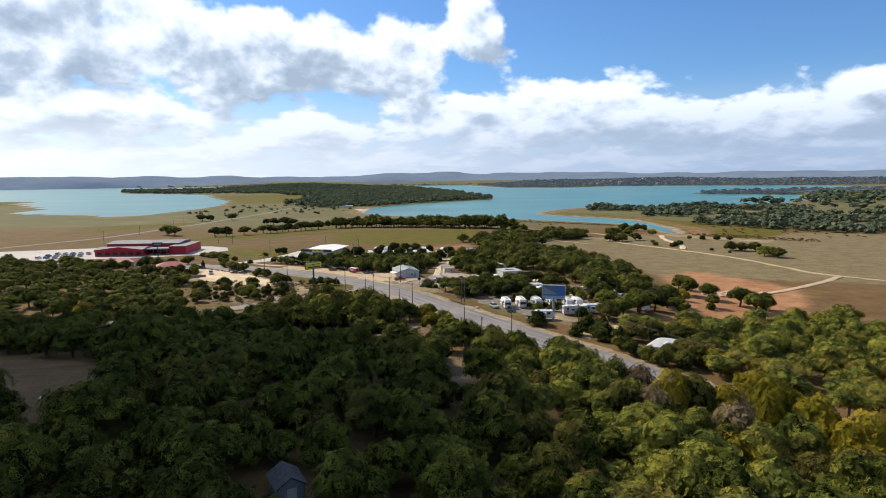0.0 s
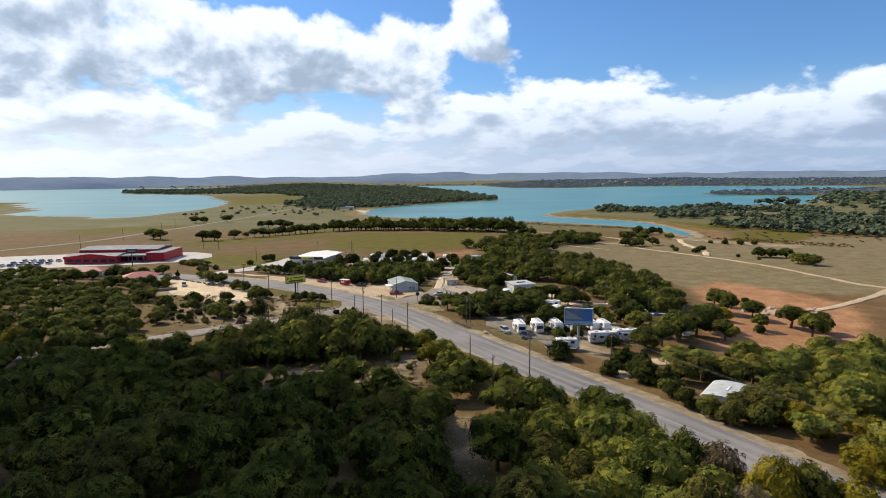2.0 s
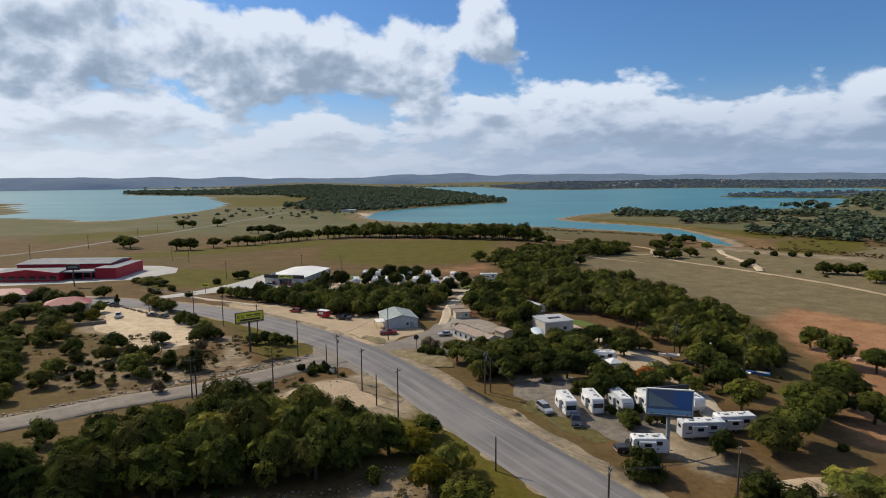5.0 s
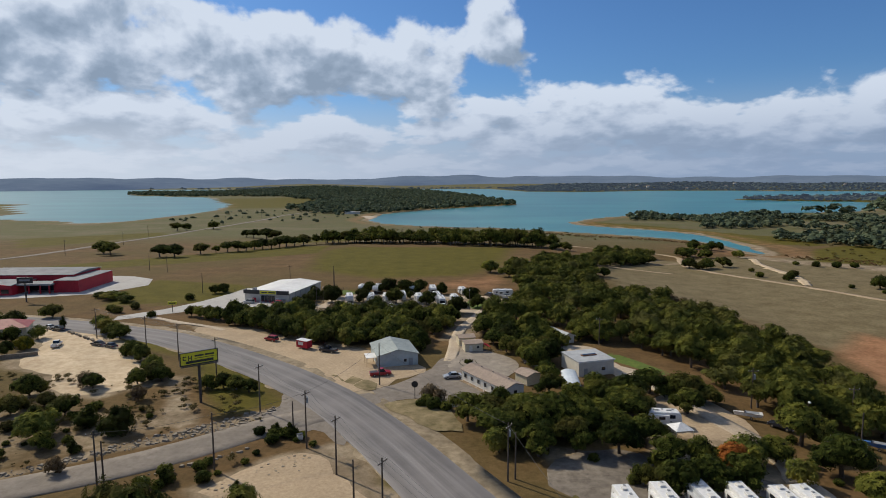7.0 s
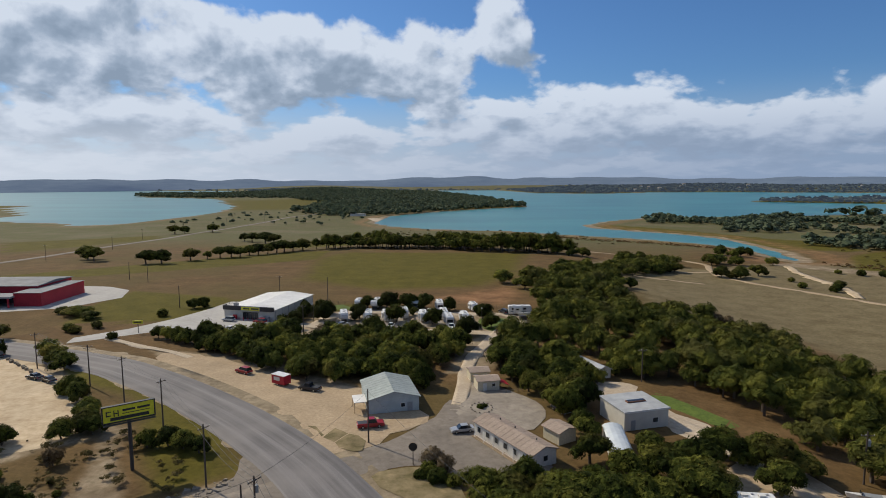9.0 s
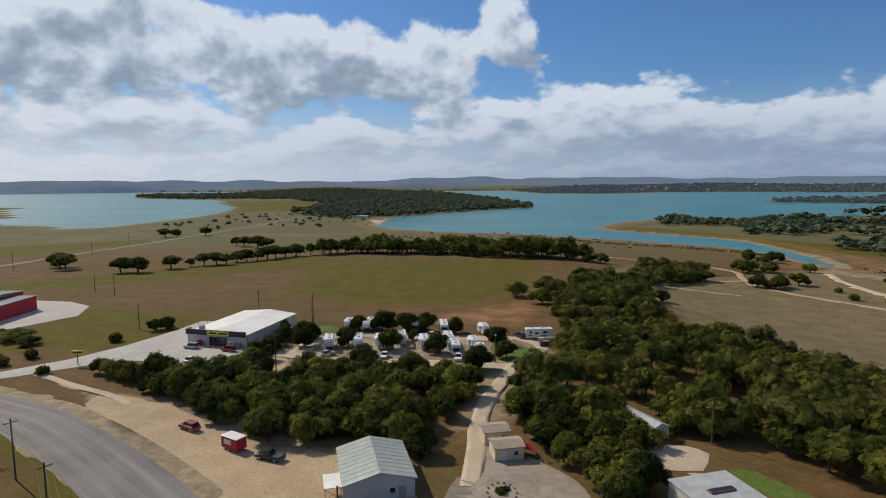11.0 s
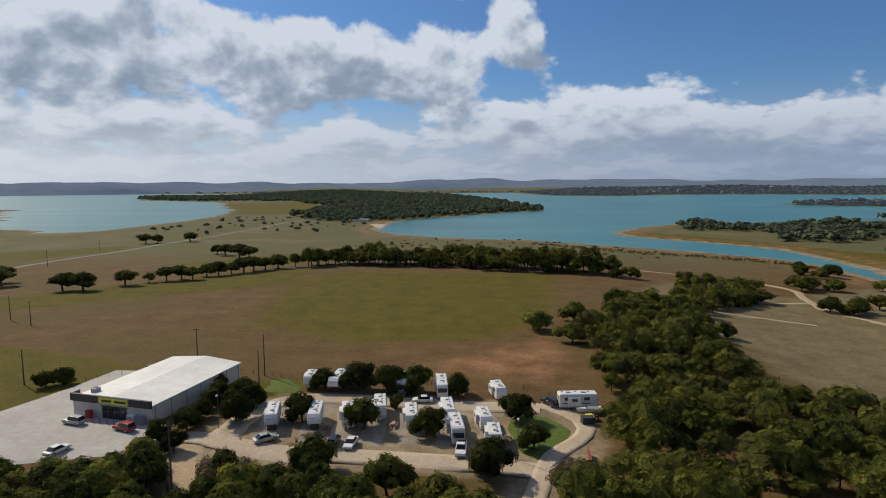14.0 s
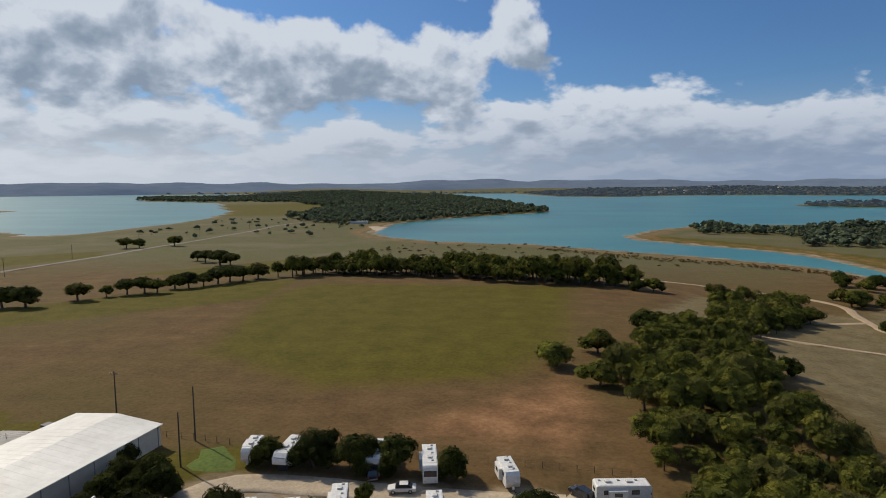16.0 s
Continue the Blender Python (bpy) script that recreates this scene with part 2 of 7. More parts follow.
    bump(nt, b, fine, 0.5, 0.25)
    return mt


def water_material():
    mt, nt, b = node_mat("turquoise_lake")
    a = place_noise(nt, 0.0035, 4.0, 0.55, stretch=(1.0, 2.2, 1.0))
    c = ramp(nt, a, [(0.3, (0.012, 0.105, 0.118)), (0.52, (0.024, 0.150, 0.152)), (0.72, (0.045, 0.205, 0.190))])
    nt.links.new(c, b.inputs["Base Color"])
    b.inputs["Roughness"].default_value, b.inputs["Specular IOR Level"].default_value = 0.32, 0.3
    bump(nt, b, place_noise(nt, 0.35, 4.0, 0.6), 0.12, 0.4)
    return mt


def asphalt_material():
    mt, nt, b = node_mat("worn_asphalt")
    g = place_noise(nt, 5.0, 5.0, 0.7)
    uv = nt.nodes.new("ShaderNodeUVMap")
    uv.uv_map = "lane"
    mp = nt.nodes.new("ShaderNodeMapping")
    mp.inputs["Scale"].default_value = (13.0, 1.1, 1.0)
    nt.links.new(uv.outputs[0], mp.inputs[0])
    sn = nt.nodes.new("ShaderNodeTexNoise")
    sn.inputs["Scale"].default_value, sn.inputs["Detail"].default_value, sn.inputs["Roughness"].default_value = 1.0, 6.0, 0.62
    nt.links.new(mp.outputs[0], sn.inputs["Vector"])
    s = sn.outputs[0]
    c = ramp(nt, s, [(0.3, (0.128, 0.120, 0.119)), (0.5, (0.195, 0.183, 0.180)), (0.7, (0.275, 0.258, 0.250))])
    c = mixc(nt, ramp(nt, g, [(0.35, (0, 0, 0)), (0.75, (0.35, 0.35, 0.35))]), c, (0.09, 0.083, 0.08))
    # worn wheel lanes run along the length
    sx = nt.nodes.new("ShaderNodeSeparateXYZ")
    nt.links.new(uv.outputs[0], sx.inputs[0])
    wob = mathn(nt, "MULTIPLY", mathn(nt, "SUBTRACT", s, 0.5), 0.09)
    wave = mathn(nt, "ABSOLUTE", mathn(nt, "SINE", mathn(nt, "MULTIPLY", mathn(nt, "ADD", sx.outputs[0], wob), 12.57)))
    c = mixc(nt, ramp(nt, wave, [(0.3, (0, 0, 0)), (0.95, (0.5, 0.5, 0.5))]), c, (0.105, 0.096, 0.094))
    patch = place_noise(nt, 0.06, 4.0, 0.6)
    c = mixc(nt, ramp(nt, patch, [(0.40, (0, 0, 0)), (0.62, (0.5, 0.5, 0.5))]), c, (0.235, 0.215, 0.205))
    nt.links.new(c, b.inputs["Base Color"])
    b.inputs["Roughness"].default_value, b.inputs["Specular IOR Level"].default_value = 0.85, 0.2
    bump(nt, b, g, 0.3, 0.03)
    return mt


M = {
    "ground": ground_material(),
    "water": water_material(),
    "asphalt": asphalt_material(),
    "side_asphalt": surface("grey_chip_seal", (0.145, 0.121, 0.098), (0.26, 0.222, 0.182), 0.6, 0.9, big=0.25),
    "gravel": surface("tan_caliche_gravel", (0.31, 0.225, 0.138), (0.47, 0.36, 0.235), 1.6, 0.95, big=0.08, bumpy=0.6),
    "caliche": surface("pale_caliche", (0.36, 0.26, 0.155), (0.66, 0.53, 0.36), 0.35, 0.95, big=0.25, bumpy=0.6),
    "yard": surface("packed_grey_caliche", (0.20, 0.168, 0.135), (0.36, 0.31, 0.25), 0.5, 0.95, big=0.25, bumpy=0.5),
    "court": surface("dusty_grey_gravel", (0.11, 0.09, 0.07), (0.235, 0.20, 0.16), 0.7, 0.95, big=0.15, bumpy=0.6),
    "shoulder": surface("dusty_shoulder", (0.165, 0.124, 0.074), (0.38, 0.30, 0.195), 0.5, 0.95, big=0.2, bumpy=0.5),
    "pale_gravel": surface("pale_limestone_gravel", (0.36, 0.285, 0.205), (0.53, 0.44, 0.33), 1.8, 0.95, big=0.06, bumpy=0.6),
    "concrete": surface("pale_concrete", (0.36, 0.34, 0.315), (0.46, 0.44, 0.41), 0.8, 0.9, big=0.1),
    "verge": surface("rough_verge_grass", (0.062, 0.052, 0.013), (0.142, 0.115, 0.034), 0.8, 0.95, big=0.06, bumpy=0.6),
    "thin_verge": surface("thin_verge_grass", (0.105, 0.086, 0.032), (0.29, 0.22, 0.12), 0.45, 0.95, big=0.3, bumpy=0.6),
    "lawn": surface("bright_lawn", (0.060, 0.092, 0.013), (0.118, 0.160, 0.024), 1.3, 0.95, big=0.08, bumpy=0.6),
    "red_rock": surface("reddish_ledge_rock", (0.30, 0.18, 0.11), (0.55, 0.40, 0.30), 0.6, 0.9, big=0.2),
    "rock": surface("limestone_rock", (0.17, 0.14, 0.10), (0.33, 0.28, 0.22), 2.0, 0.9, big=0.2),
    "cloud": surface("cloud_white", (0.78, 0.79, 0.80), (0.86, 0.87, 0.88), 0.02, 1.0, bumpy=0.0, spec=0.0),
    "bark": surface("grey_bark", (0.06, 0.045, 0.033), (0.14, 0.11, 0.085), 6.0, 0.9, world=False),
    "pole": surface("weathered_pole_wood", (0.065, 0.05, 0.04), (0.13, 0.105, 0.085), 4.0, 0.9, world=False, stretch=(1, 1, 0.1)),
    "white": paint("white_fibreglass", (0.70, 0.69, 0.67), 0.35),
    "off_white": paint("aged_white_panel", (0.62, 0.60, 0.56), 0.5),
    "cream": paint("cream_siding", (0.55, 0.49, 0.36), 0.7),
    "tan_roof": surface("tan_shingle", (0.28, 0.215, 0.17), (0.40, 0.315, 0.25), 2.5, 0.9),
    "workshop_roof": surface("grey_green_roof", (0.25, 0.28, 0.265), (0.36, 0.39, 0.375), 0.5, 0.6, 0.1, bumpy=0.05),
    "metal_roof": surface("galvanised_roof", (0.52, 0.55, 0.56), (0.66, 0.69, 0.70), 0.7, 0.45, 0.25, bumpy=0.05),
    "white_roof": surface("white_metal_roof", (0.66, 0.64, 0.60), (0.80, 0.78, 0.74), 0.5, 0.5, 0.0, bumpy=0.05),
    "dark_roof": surface("dark_shingle", (0.05, 0.05, 0.05), (0.10, 0.10, 0.10), 1.5, 0.8),
    "store_roof": surface("weathered_grey_roof", (0.17, 0.175, 0.185), (0.28, 0.285, 0.295), 0.25, 0.75, spec=0.15),
    "grey_roof": surface("grey_membrane_roof", (0.30, 0.31, 0.32), (0.44, 0.45, 0.46), 0.6, 0.75, bumpy=0.1),
    "grey_wall": surface("grey_green_metal_siding", (0.36, 0.40, 0.40), (0.47, 0.51, 0.51), 0.8, 0.6, bumpy=0.1),
    "beige_wall": surface("beige_metal_siding", (0.50, 0.47, 0.41), (0.60, 0.57, 0.50), 0.8, 0.6, bumpy=0.1),
    "black_trim": paint("black_fascia", (0.025, 0.025, 0.027), 0.5),
    "red_wall": surface("red_metal_siding", (0.33, 0.015, 0.028), (0.46, 0.025, 0.042), 0.9, 0.5, bumpy=0.1),
    "red_roof": surface("faded_red_metal_roof", (0.22, 0.045, 0.045), (0.33, 0.080, 0.075), 0.9, 0.6, bumpy=0.1),
    "yellow": paint("yellow_sign_face", (0.72, 0.66, 0.03), 0.5),
    "steel": paint("dark_steel", (0.06, 0.06, 0.065), 0.5, 0.4),
    "chrome": paint("bright_steel", (0.6, 0.6, 0.6), 0.3, 0.9),
    "rust": surface("rusty_steel", (0.13, 0.06, 0.035), (0.25, 0.12, 0.07), 3.0, 0.8, world=False),
    "rubber": paint("tyre_rubber", (0.018, 0.018, 0.019), 0.85),
    "grey": paint("mid_grey_panel", (0.25, 0.26, 0.27), 0.5),
    "blue": paint("blue_poster", (0.05, 0.14, 0.36), 0.5),
    "slate_poster": paint("slate_blue_poster", (0.10, 0.14, 0.24), 0.5),
    "sage_poster": paint("sage_green_poster", (0.24, 0.29, 0.30), 0.5),
    "pale_blue": paint("pale_blue_poster", (0.25, 0.42, 0.55), 0.5),
    "plank": surface("bare_timber", (0.25, 0.18, 0.11), (0.40, 0.30, 0.20), 3.0, 0.85, world=False),
    "leaf": leaf_material("live_oak_leaves", (0.016, 0.024, 0.005), (0.062, 0.076, 0.014), (0.150, 0.150, 0.026)),
    "leaf_wood": leaf_material("woodland_leaves", (0.018, 0.027, 0.005), (0.072, 0.086, 0.014), (0.180, 0.172, 0.026), False),
    "leaf_olive": leaf_material("olive_leaves", (0.036, 0.047, 0.012), (0.125, 0.140, 0.028), (0.29, 0.262, 0.036), False, True, (0.20, 0.150, 0.032)),
    "leaf_east": leaf_material("mixed_oak_leaves", (0.020, 0.028, 0.006), (0.078, 0.088, 0.017), (0.180, 0.170, 0.030), False, True, (0.105, 0.095, 0.032)),
    "leaf_brown": leaf_material("bare_twigs", (0.07, 0.05, 0.028), (0.13, 0.095, 0.055), (0.20, 0.15, 0.09), True, True, (0.13, 0.09, 0.05)),
    # shade inside the crowns, put into a darker copy of the leaf colour
    "leaf_core_shade": leaf_material("shaded_inner_leaves", (0.010, 0.013, 0.003), (0.022, 0.026, 0.005), (0.045, 0.045, 0.009), False, False, (0.04, 0.034, 0.01)),
    # leaf colour paled and blued to carry the haze over distant woods
    "leaf_hazed": leaf_material("hazed_woodland_leaves", (0.058, 0.082, 0.052), (0.100, 0.126, 0.076), (0.145, 0.164, 0.094), False, False, (0.092, 0.095, 0.05)),
    "leaf_dark": leaf_material("juniper_leaves", (0.014, 0.020, 0.004), (0.034, 0.043, 0.008), (0.068, 0.074, 0.014), True, True, (0.05, 0.05, 0.014)),
    "leaf_autumn": leaf_material("autumn_leaves", (0.13, 0.035, 0.010), (0.24, 0.07, 0.018), (0.34, 0.13, 0.03), True, True, (0.2, 0.05, 0.015)),
    "leaf_yellow": leaf_material("yellowing_leaves", (0.075, 0.072, 0.008), (0.16, 0.135, 0.012), (0.26, 0.20, 0.02), True, True, (0.2, 0.15, 0.015)),
    "reeds": leaf_material("rusty_brush", (0.085, 0.05, 0.022), (0.14, 0.085, 0.038), (0.19, 0.13, 0.055), False, False, (0.12, 0.10, 0.03)),
    "scrub": leaf_material("dry_scrub", (0.05, 0.042, 0.014), (0.10, 0.08, 0.03), (0.17, 0.13, 0.05), False),
}


def glass_paint(name, col):
    mt, nt, b = node_mat(name)
    b.inputs["Base Color"].default_value = (*col, 1)
    b.inputs["Roughness"].default_value, b.inputs["Specular IOR Level"].default_value = 0.08, 0.6
    return mt


M["glass"] = glass_paint("dark_window_glass", (0.018, 0.022, 0.028))


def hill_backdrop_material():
    mt, nt, b = node_mat("hazed_blue_hills")
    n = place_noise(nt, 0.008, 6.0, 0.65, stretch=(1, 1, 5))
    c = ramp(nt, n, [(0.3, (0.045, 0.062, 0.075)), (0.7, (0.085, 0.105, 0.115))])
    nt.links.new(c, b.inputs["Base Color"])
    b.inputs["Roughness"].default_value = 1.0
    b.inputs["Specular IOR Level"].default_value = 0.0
    # blue haze of the distance, put in as a faint glow
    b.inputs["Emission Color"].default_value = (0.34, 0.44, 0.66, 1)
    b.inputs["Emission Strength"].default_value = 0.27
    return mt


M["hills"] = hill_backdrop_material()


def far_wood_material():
    """Woods kilometres off, the hills' blue haze put in as a weaker glow."""
    mt, nt, b = node_mat("hazed_far_woods")
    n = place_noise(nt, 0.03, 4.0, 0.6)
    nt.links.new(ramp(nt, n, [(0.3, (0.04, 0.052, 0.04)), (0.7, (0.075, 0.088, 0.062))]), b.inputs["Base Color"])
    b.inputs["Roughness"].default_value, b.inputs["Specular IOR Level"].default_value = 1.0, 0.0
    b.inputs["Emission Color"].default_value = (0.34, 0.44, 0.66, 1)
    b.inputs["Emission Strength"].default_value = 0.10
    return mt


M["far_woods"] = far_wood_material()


# ---- terrain ----
LAKE = -11.0


def sstep(a, b, v):
    k = np.clip((v - a) / (b - a), 0, 1)
    return k * k * (3 - 2 * k)


RIGHT_LAKE = [(-127, 1035), (-98, 972), (-35, 919), (60, 890), (108, 850), (150, 819), (187, 791), (228, 751), (243, 727), (254, 690),
              (250, 648), (249, 618), (254, 618), (265, 662), (270, 719), (272, 760), (266, 805), (237, 850), (200, 893), (168, 934),
              (166, 980), (221, 1067), (295, 1137), (365, 1158), (447, 1168), (585, 1189), (760, 1260), (980, 1480), (1060, 1660), (842, 1805),
              (774, 1880), (950, 1990), (1400, 2050), (1900, 2300), (1900, 2900), (1440, 3100), (967, 3150), (655, 2894), (371, 3000), (236, 3900)]
RIGHT_LAKE += [(-364, 3900), (-174, 3445), (-5, 2705), (95, 2036), (162, 1603), (155, 1552), (64, 1465), (-57, 1319), (-122, 1192)]
LEFT_LAKE = [(-507, 988), (-545, 985), (-582, 1035), (-640, 1045), (-760, 1100), (-800, 1250), (-1060, 1560), (-1118, 1708), (-1250, 1712),
             (-2200, 1900), (-3600, 2600), (-3600, 3900), (-1490, 3950), (-1249, 3674), (-1211, 2993), (-1599, 3055), (-1357, 2558),
             (-1309, 2479), (-1005, 2311), (-845, 2178), (-676, 1812), (-570, 1618), (-521, 1469), (-489, 1317), (-478, 1199), (-488, 1139),
             (-497, 1085), (-500, 1029)]


def inside(poly, x, y):
    """Which of the points lie in the polygon."""
    x, y = np.asarray(x, float), np.asarray(y, float)
    res = np.zeros(x.shape, bool)
    for (x0, y0), (x1, y1) in zip(poly, poly[1:] + poly[:1]):
        if y0 == y1:
            continue
        hit = ((y0 > y) != (y1 > y)) & (x < (x1 - x0) * (y - y0) / (y1 - y0) + x0)
        res ^= hit
    return res


def edge_distance(poly, x, y, closed=True):
    x, y = np.asarray(x, float), np.asarray(y, float)
    best = np.full(x.shape, 1e9)
    pairs = zip(poly, poly[1:] + poly[:1]) if closed else zip(poly, poly[1:])
    for (x0, y0), (x1, y1) in pairs:
        dx, dy = x1 - x0, y1 - y0
        k = np.clip(((x - x0) * dx + (y - y0) * dy) / (dx * dx + dy * dy), 0, 1)
        best = np.minimum(best, np.hypot(x - x0 - k * dx, y - y0 - k * dy))
    return best


def from_shore(x, y):
    """Metres from the shore, negative over water."""
    d = np.full(np.shape(x), 1e9)
    wet = np.zeros(np.shape(x), bool)
    for poly in (RIGHT_LAKE, LEFT_LAKE):
        d = np.minimum(d, edge_distance(poly, x, y))
        wet |= inside(poly, x, y)
    return np.where(wet, -d, d)


def wobble(x, y, size):
    return np.sin(x / size + 1.3 * np.sin(y / size * 0.7)) * np.cos(y / size * 1.1 + 0.8 * np.sin(x / size * 0.6))


def height(x, y):
    x, y = np.asarray(x, float), np.asarray(y, float)
    hill = 14 * np.exp(-((x + 90) / 110) ** 2 - ((y - 80) / 75) ** 2)
    b = 1.5 - 1.5 * sstep(240, 400, y) - 11 * sstep(400, 1000, y)
    b = b - 8.5 * sstep(45, 150, x) * (1 - sstep(350, 900, y) * 0.7) * sstep(60, 220, y + x * 0.3)
    b = np.maximum(-10.3, b) + hill
    sd = from_shore(x, y)
    far = 5 * sstep(60, 330, sd) * sstep(1150, 1500, y) + (18 + 8 * wobble(x, y, 260)) * sstep(100, 600, sd) * sstep(2600, 3300, y)
    b = b + far
    shore = LAKE + 0.15 + 0.045 * sd + 0.25 * wobble(x, y, 9)
    return np.where(sd > 0, np.minimum(b, shore), LAKE - 0.3 + np.maximum(-3, 0.06 * sd))


def ground_z(x, y):
    return float(height(np.array([x]), np.array([y]))[0])


def graded(lo, hi, fine_lo, fine_hi, step, grow):
    out = list(np.arange(fine_lo, fine_hi + step, step))
    s, v = step, out[-1]
    while v < hi:
        s *= grow
        v += s
        out.append(min(v, hi))
    s, v = step, out[0]
    while v > lo:
        s *= grow
        v -= s
        out.insert(0, max(v, lo))
    return np.array(out)


def quick_mesh(name, verts, quads, mats, mat_index=None, smooth=False):
    """A mesh from arrays of places and four-cornered faces."""
    me = bpy.data.meshes.new(name)
    v, q = np.asarray(verts, np.float32), np.asarray(quads, np.int32)
    me.vertices.add(len(v))
    me.vertices.foreach_set("co", v.ravel())
    me.loops.add(q.size)
    me.loops.foreach_set("vertex_index", q.ravel())
    me.polygons.add(len(q))
    me.polygons.foreach_set("loop_start", np.arange(0, q.size, 4, dtype=np.int32))
    me.polygons.foreach_set("loop_total", np.full(len(q), 4, np.int32))
    for mt in mats:
        me.materials.append(mt)
    if mat_index is not None:
        me.polygons.foreach_set("material_index", np.asarray(mat_index, np.int32))
    me.polygons.foreach_set("use_smooth", np.full(len(q), smooth))
    me.update(calc_edges=True)
    return me


FIELD_GREEN = [(-82, 608), (46, 600), (27, 484), (7, 450), (-38, 441), (-80, 470), (-96, 570)]
PALE_PASTURE = [(60, 520), (86, 470), (84, 436), (84, 411), (118, 380), (130, 330), (170, 330), (250, 300), (600, 300), (600, 560), (240, 600), (160, 560), (110, 600)]
RED_SOIL = [(82, 209), (92, 203), (111, 210), (140, 222), (168, 262), (184, 295), (172, 332), (156, 360), (128, 330), (111, 262), (97, 236), (85, 218)]
FIELD_CORNER = [(-22, 412), (22, 404), (30, 432), (27, 462), (14, 446), (-6, 430)]
SCRUB_BARE = [(-104, 268), (-72, 262), (-58, 258), (-54, 248), (-78, 230), (-108, 236)]
BANK = [(-37, 263), (-48, 254), (-62, 243), (-78, 230), (-94, 218), (-94, 215), (-78, 227), (-60, 240), (-44, 250), (-36, 259)]
CLEARING = [(-44, 160), (-46, 178), (-33, 184.5), (-16, 187), (-8, 197), (0, 194), (2, 178), (-4, 164), (-7, 150), (-16, 158), (-32, 160)]
GULLY = [(1, 151), (9.5, 148), (10.5, 134), (7.5, 119), (1.5, 120), (0, 136)]
HILL_FIELD = [(-118, 146), (-90, 138), (-62, 114), (-56, 98), (-70, 86), (-125, 96)]
GREENS = [FIELD_GREEN, [(303, 635), (349, 668), (390, 653), (335, 565), (291, 539), (258, 560)], [(172, 940), (240, 862), (276, 800), (300, 720), (330, 760), (262, 900), (200, 985)], [(-38, 264), (-46, 279), (-66, 305), (-90, 322), (-92, 318), (-72, 297), (-64, 284), (-56, 270), (-48, 257)], [(-64, 402), (-40, 409), (-38, 398), (-46, 392), (-60, 394)], [(-122, 372), (-104, 412), (-84, 420), (-104, 378)], [(-150, 436), (-102, 421), (-86, 402), (-101, 396), (-112, 380), (-140, 372), (-150, 400)], [(-260, 470), (-200, 530), (-130, 610), (-100, 620), (-96, 560), (-170, 500), (-250, 450)],
          [(-340, 600), (-300, 760), (-330, 800), (-420, 700)], [(260, 700), (330, 660), (360, 740), (300, 800)], [(-210, 640), (-120, 760), (-60, 700), (-140, 640)],
          [(-120, 322), (-70, 298), (-42, 268), (-32, 258), (-58, 300), (-112, 330)], [(-10, 232), (18, 180), (42, 140), (60, 112), (50, 104), (30, 134), (2, 182), (-22, 226)]]
DIRTS = [[(-94, 341), (-70, 336), (-50, 326), (-34, 314), (-18, 305), (-8, 296), (-24, 288), (-40, 298), (-60, 316), (-84, 330)], [(-152, 343), (-132, 347), (-100, 316), (-80, 292), (-71, 276), (-80, 266), (-98, 268), (-108, 284), (-122, 290), (-130, 312)],
         [(-44, 226), (-33, 238), (-22, 245), (-12, 232), (-4, 223), (-12, 218), (-30, 218)], [(215, 590), (240, 604), (252, 566), (300, 520), (290, 496), (240, 545)], [(-4, 318), (8, 318), (14, 344), (26, 372), (24, 392), (8, 394), (10, 366), (0, 344)],
         [(-66, 360), (10, 356), (12, 394), (-46, 398), (-56, 380)],
         [(-73, 284), (-64, 266), (-60, 252), (-50, 250), (-52, 258), (-60, 268), (-66, 284)], BANK, [(18, 226), (30, 214), (44, 190), (52, 192), (48, 214), (60, 228), (60, 250), (40, 256), (36, 240), (16, 244)], SCRUB_BARE, CLEARING, GULLY, [(-30, 236), (-18, 246), (-8, 226), (-2, 214), (-24, 220), (-40, 226)]]


def build_ground():
    xs = graded(-4600, 4600, -150, 190, 2.6, 1.09)
    ys = graded(-700, 4950, 40, 470, 2.6, 1.045)
    gx, gy = np.meshgrid(xs, ys)
    gz = height(gx, gy)
    nx, ny = len(xs), len(ys)
    idx = np.arange(nx * ny).reshape(ny, nx)
    quads = np.stack([idx[:-1, :-1], idx[:-1, 1:], idx[1:, 1:], idx[1:, :-1]], -1).reshape(-1, 4)
    me = quick_mesh("ground", np.stack([gx, gy, gz], -1).reshape(-1, 3), quads, [M["ground"]], smooth=True)
    zone = np.zeros((ny, nx, 4), np.float32)

    def soft(poly, width):
        d = edge_distance(poly, gx, gy)
        return sstep(-width, width, np.where(inside(poly, gx, gy), d, -d))

    for p in GREENS:
        zone[..., 0] = np.maximum(zone[..., 0], soft(p, 22 if p is FIELD_GREEN else 7))
    for p in DIRTS:
        zone[..., 1] = np.maximum(zone[..., 1], (0.8 if p not in (CLEARING, SCRUB_BARE, GULLY) else 0.48) * soft(p, 2.5 if p is BANK else 5))
    zone[..., 2] = np.maximum(soft(RED_SOIL, 14), 0.5 * soft(FIELD_CORNER, 12))
    zone[..., 3] = soft(PALE_PASTURE, 18)
    sd = from_shore(gx, gy)
    zone[..., 1] = np.maximum(zone[..., 1], sstep(17, 4, sd) * 0.95)
    zone[..., 2] = np.maximum(zone[..., 2], 0.45 * sstep(60, 20, sd) * sstep(4, 20, sd))
    zone[..., 0] = np.maximum(zone[..., 0], 0.8 * sstep(1300, 1500, gy) * (1 - sstep(1900, 2300, gy)))
    ca = me.color_attributes.new("zone", "FLOAT_COLOR", "POINT")
    ca.data.foreach_set("color", zone.reshape(-1))
    tagged(new("ground", me), "dry tan grassland with green patches sloping to a lake shore", "ground", kind="structure")


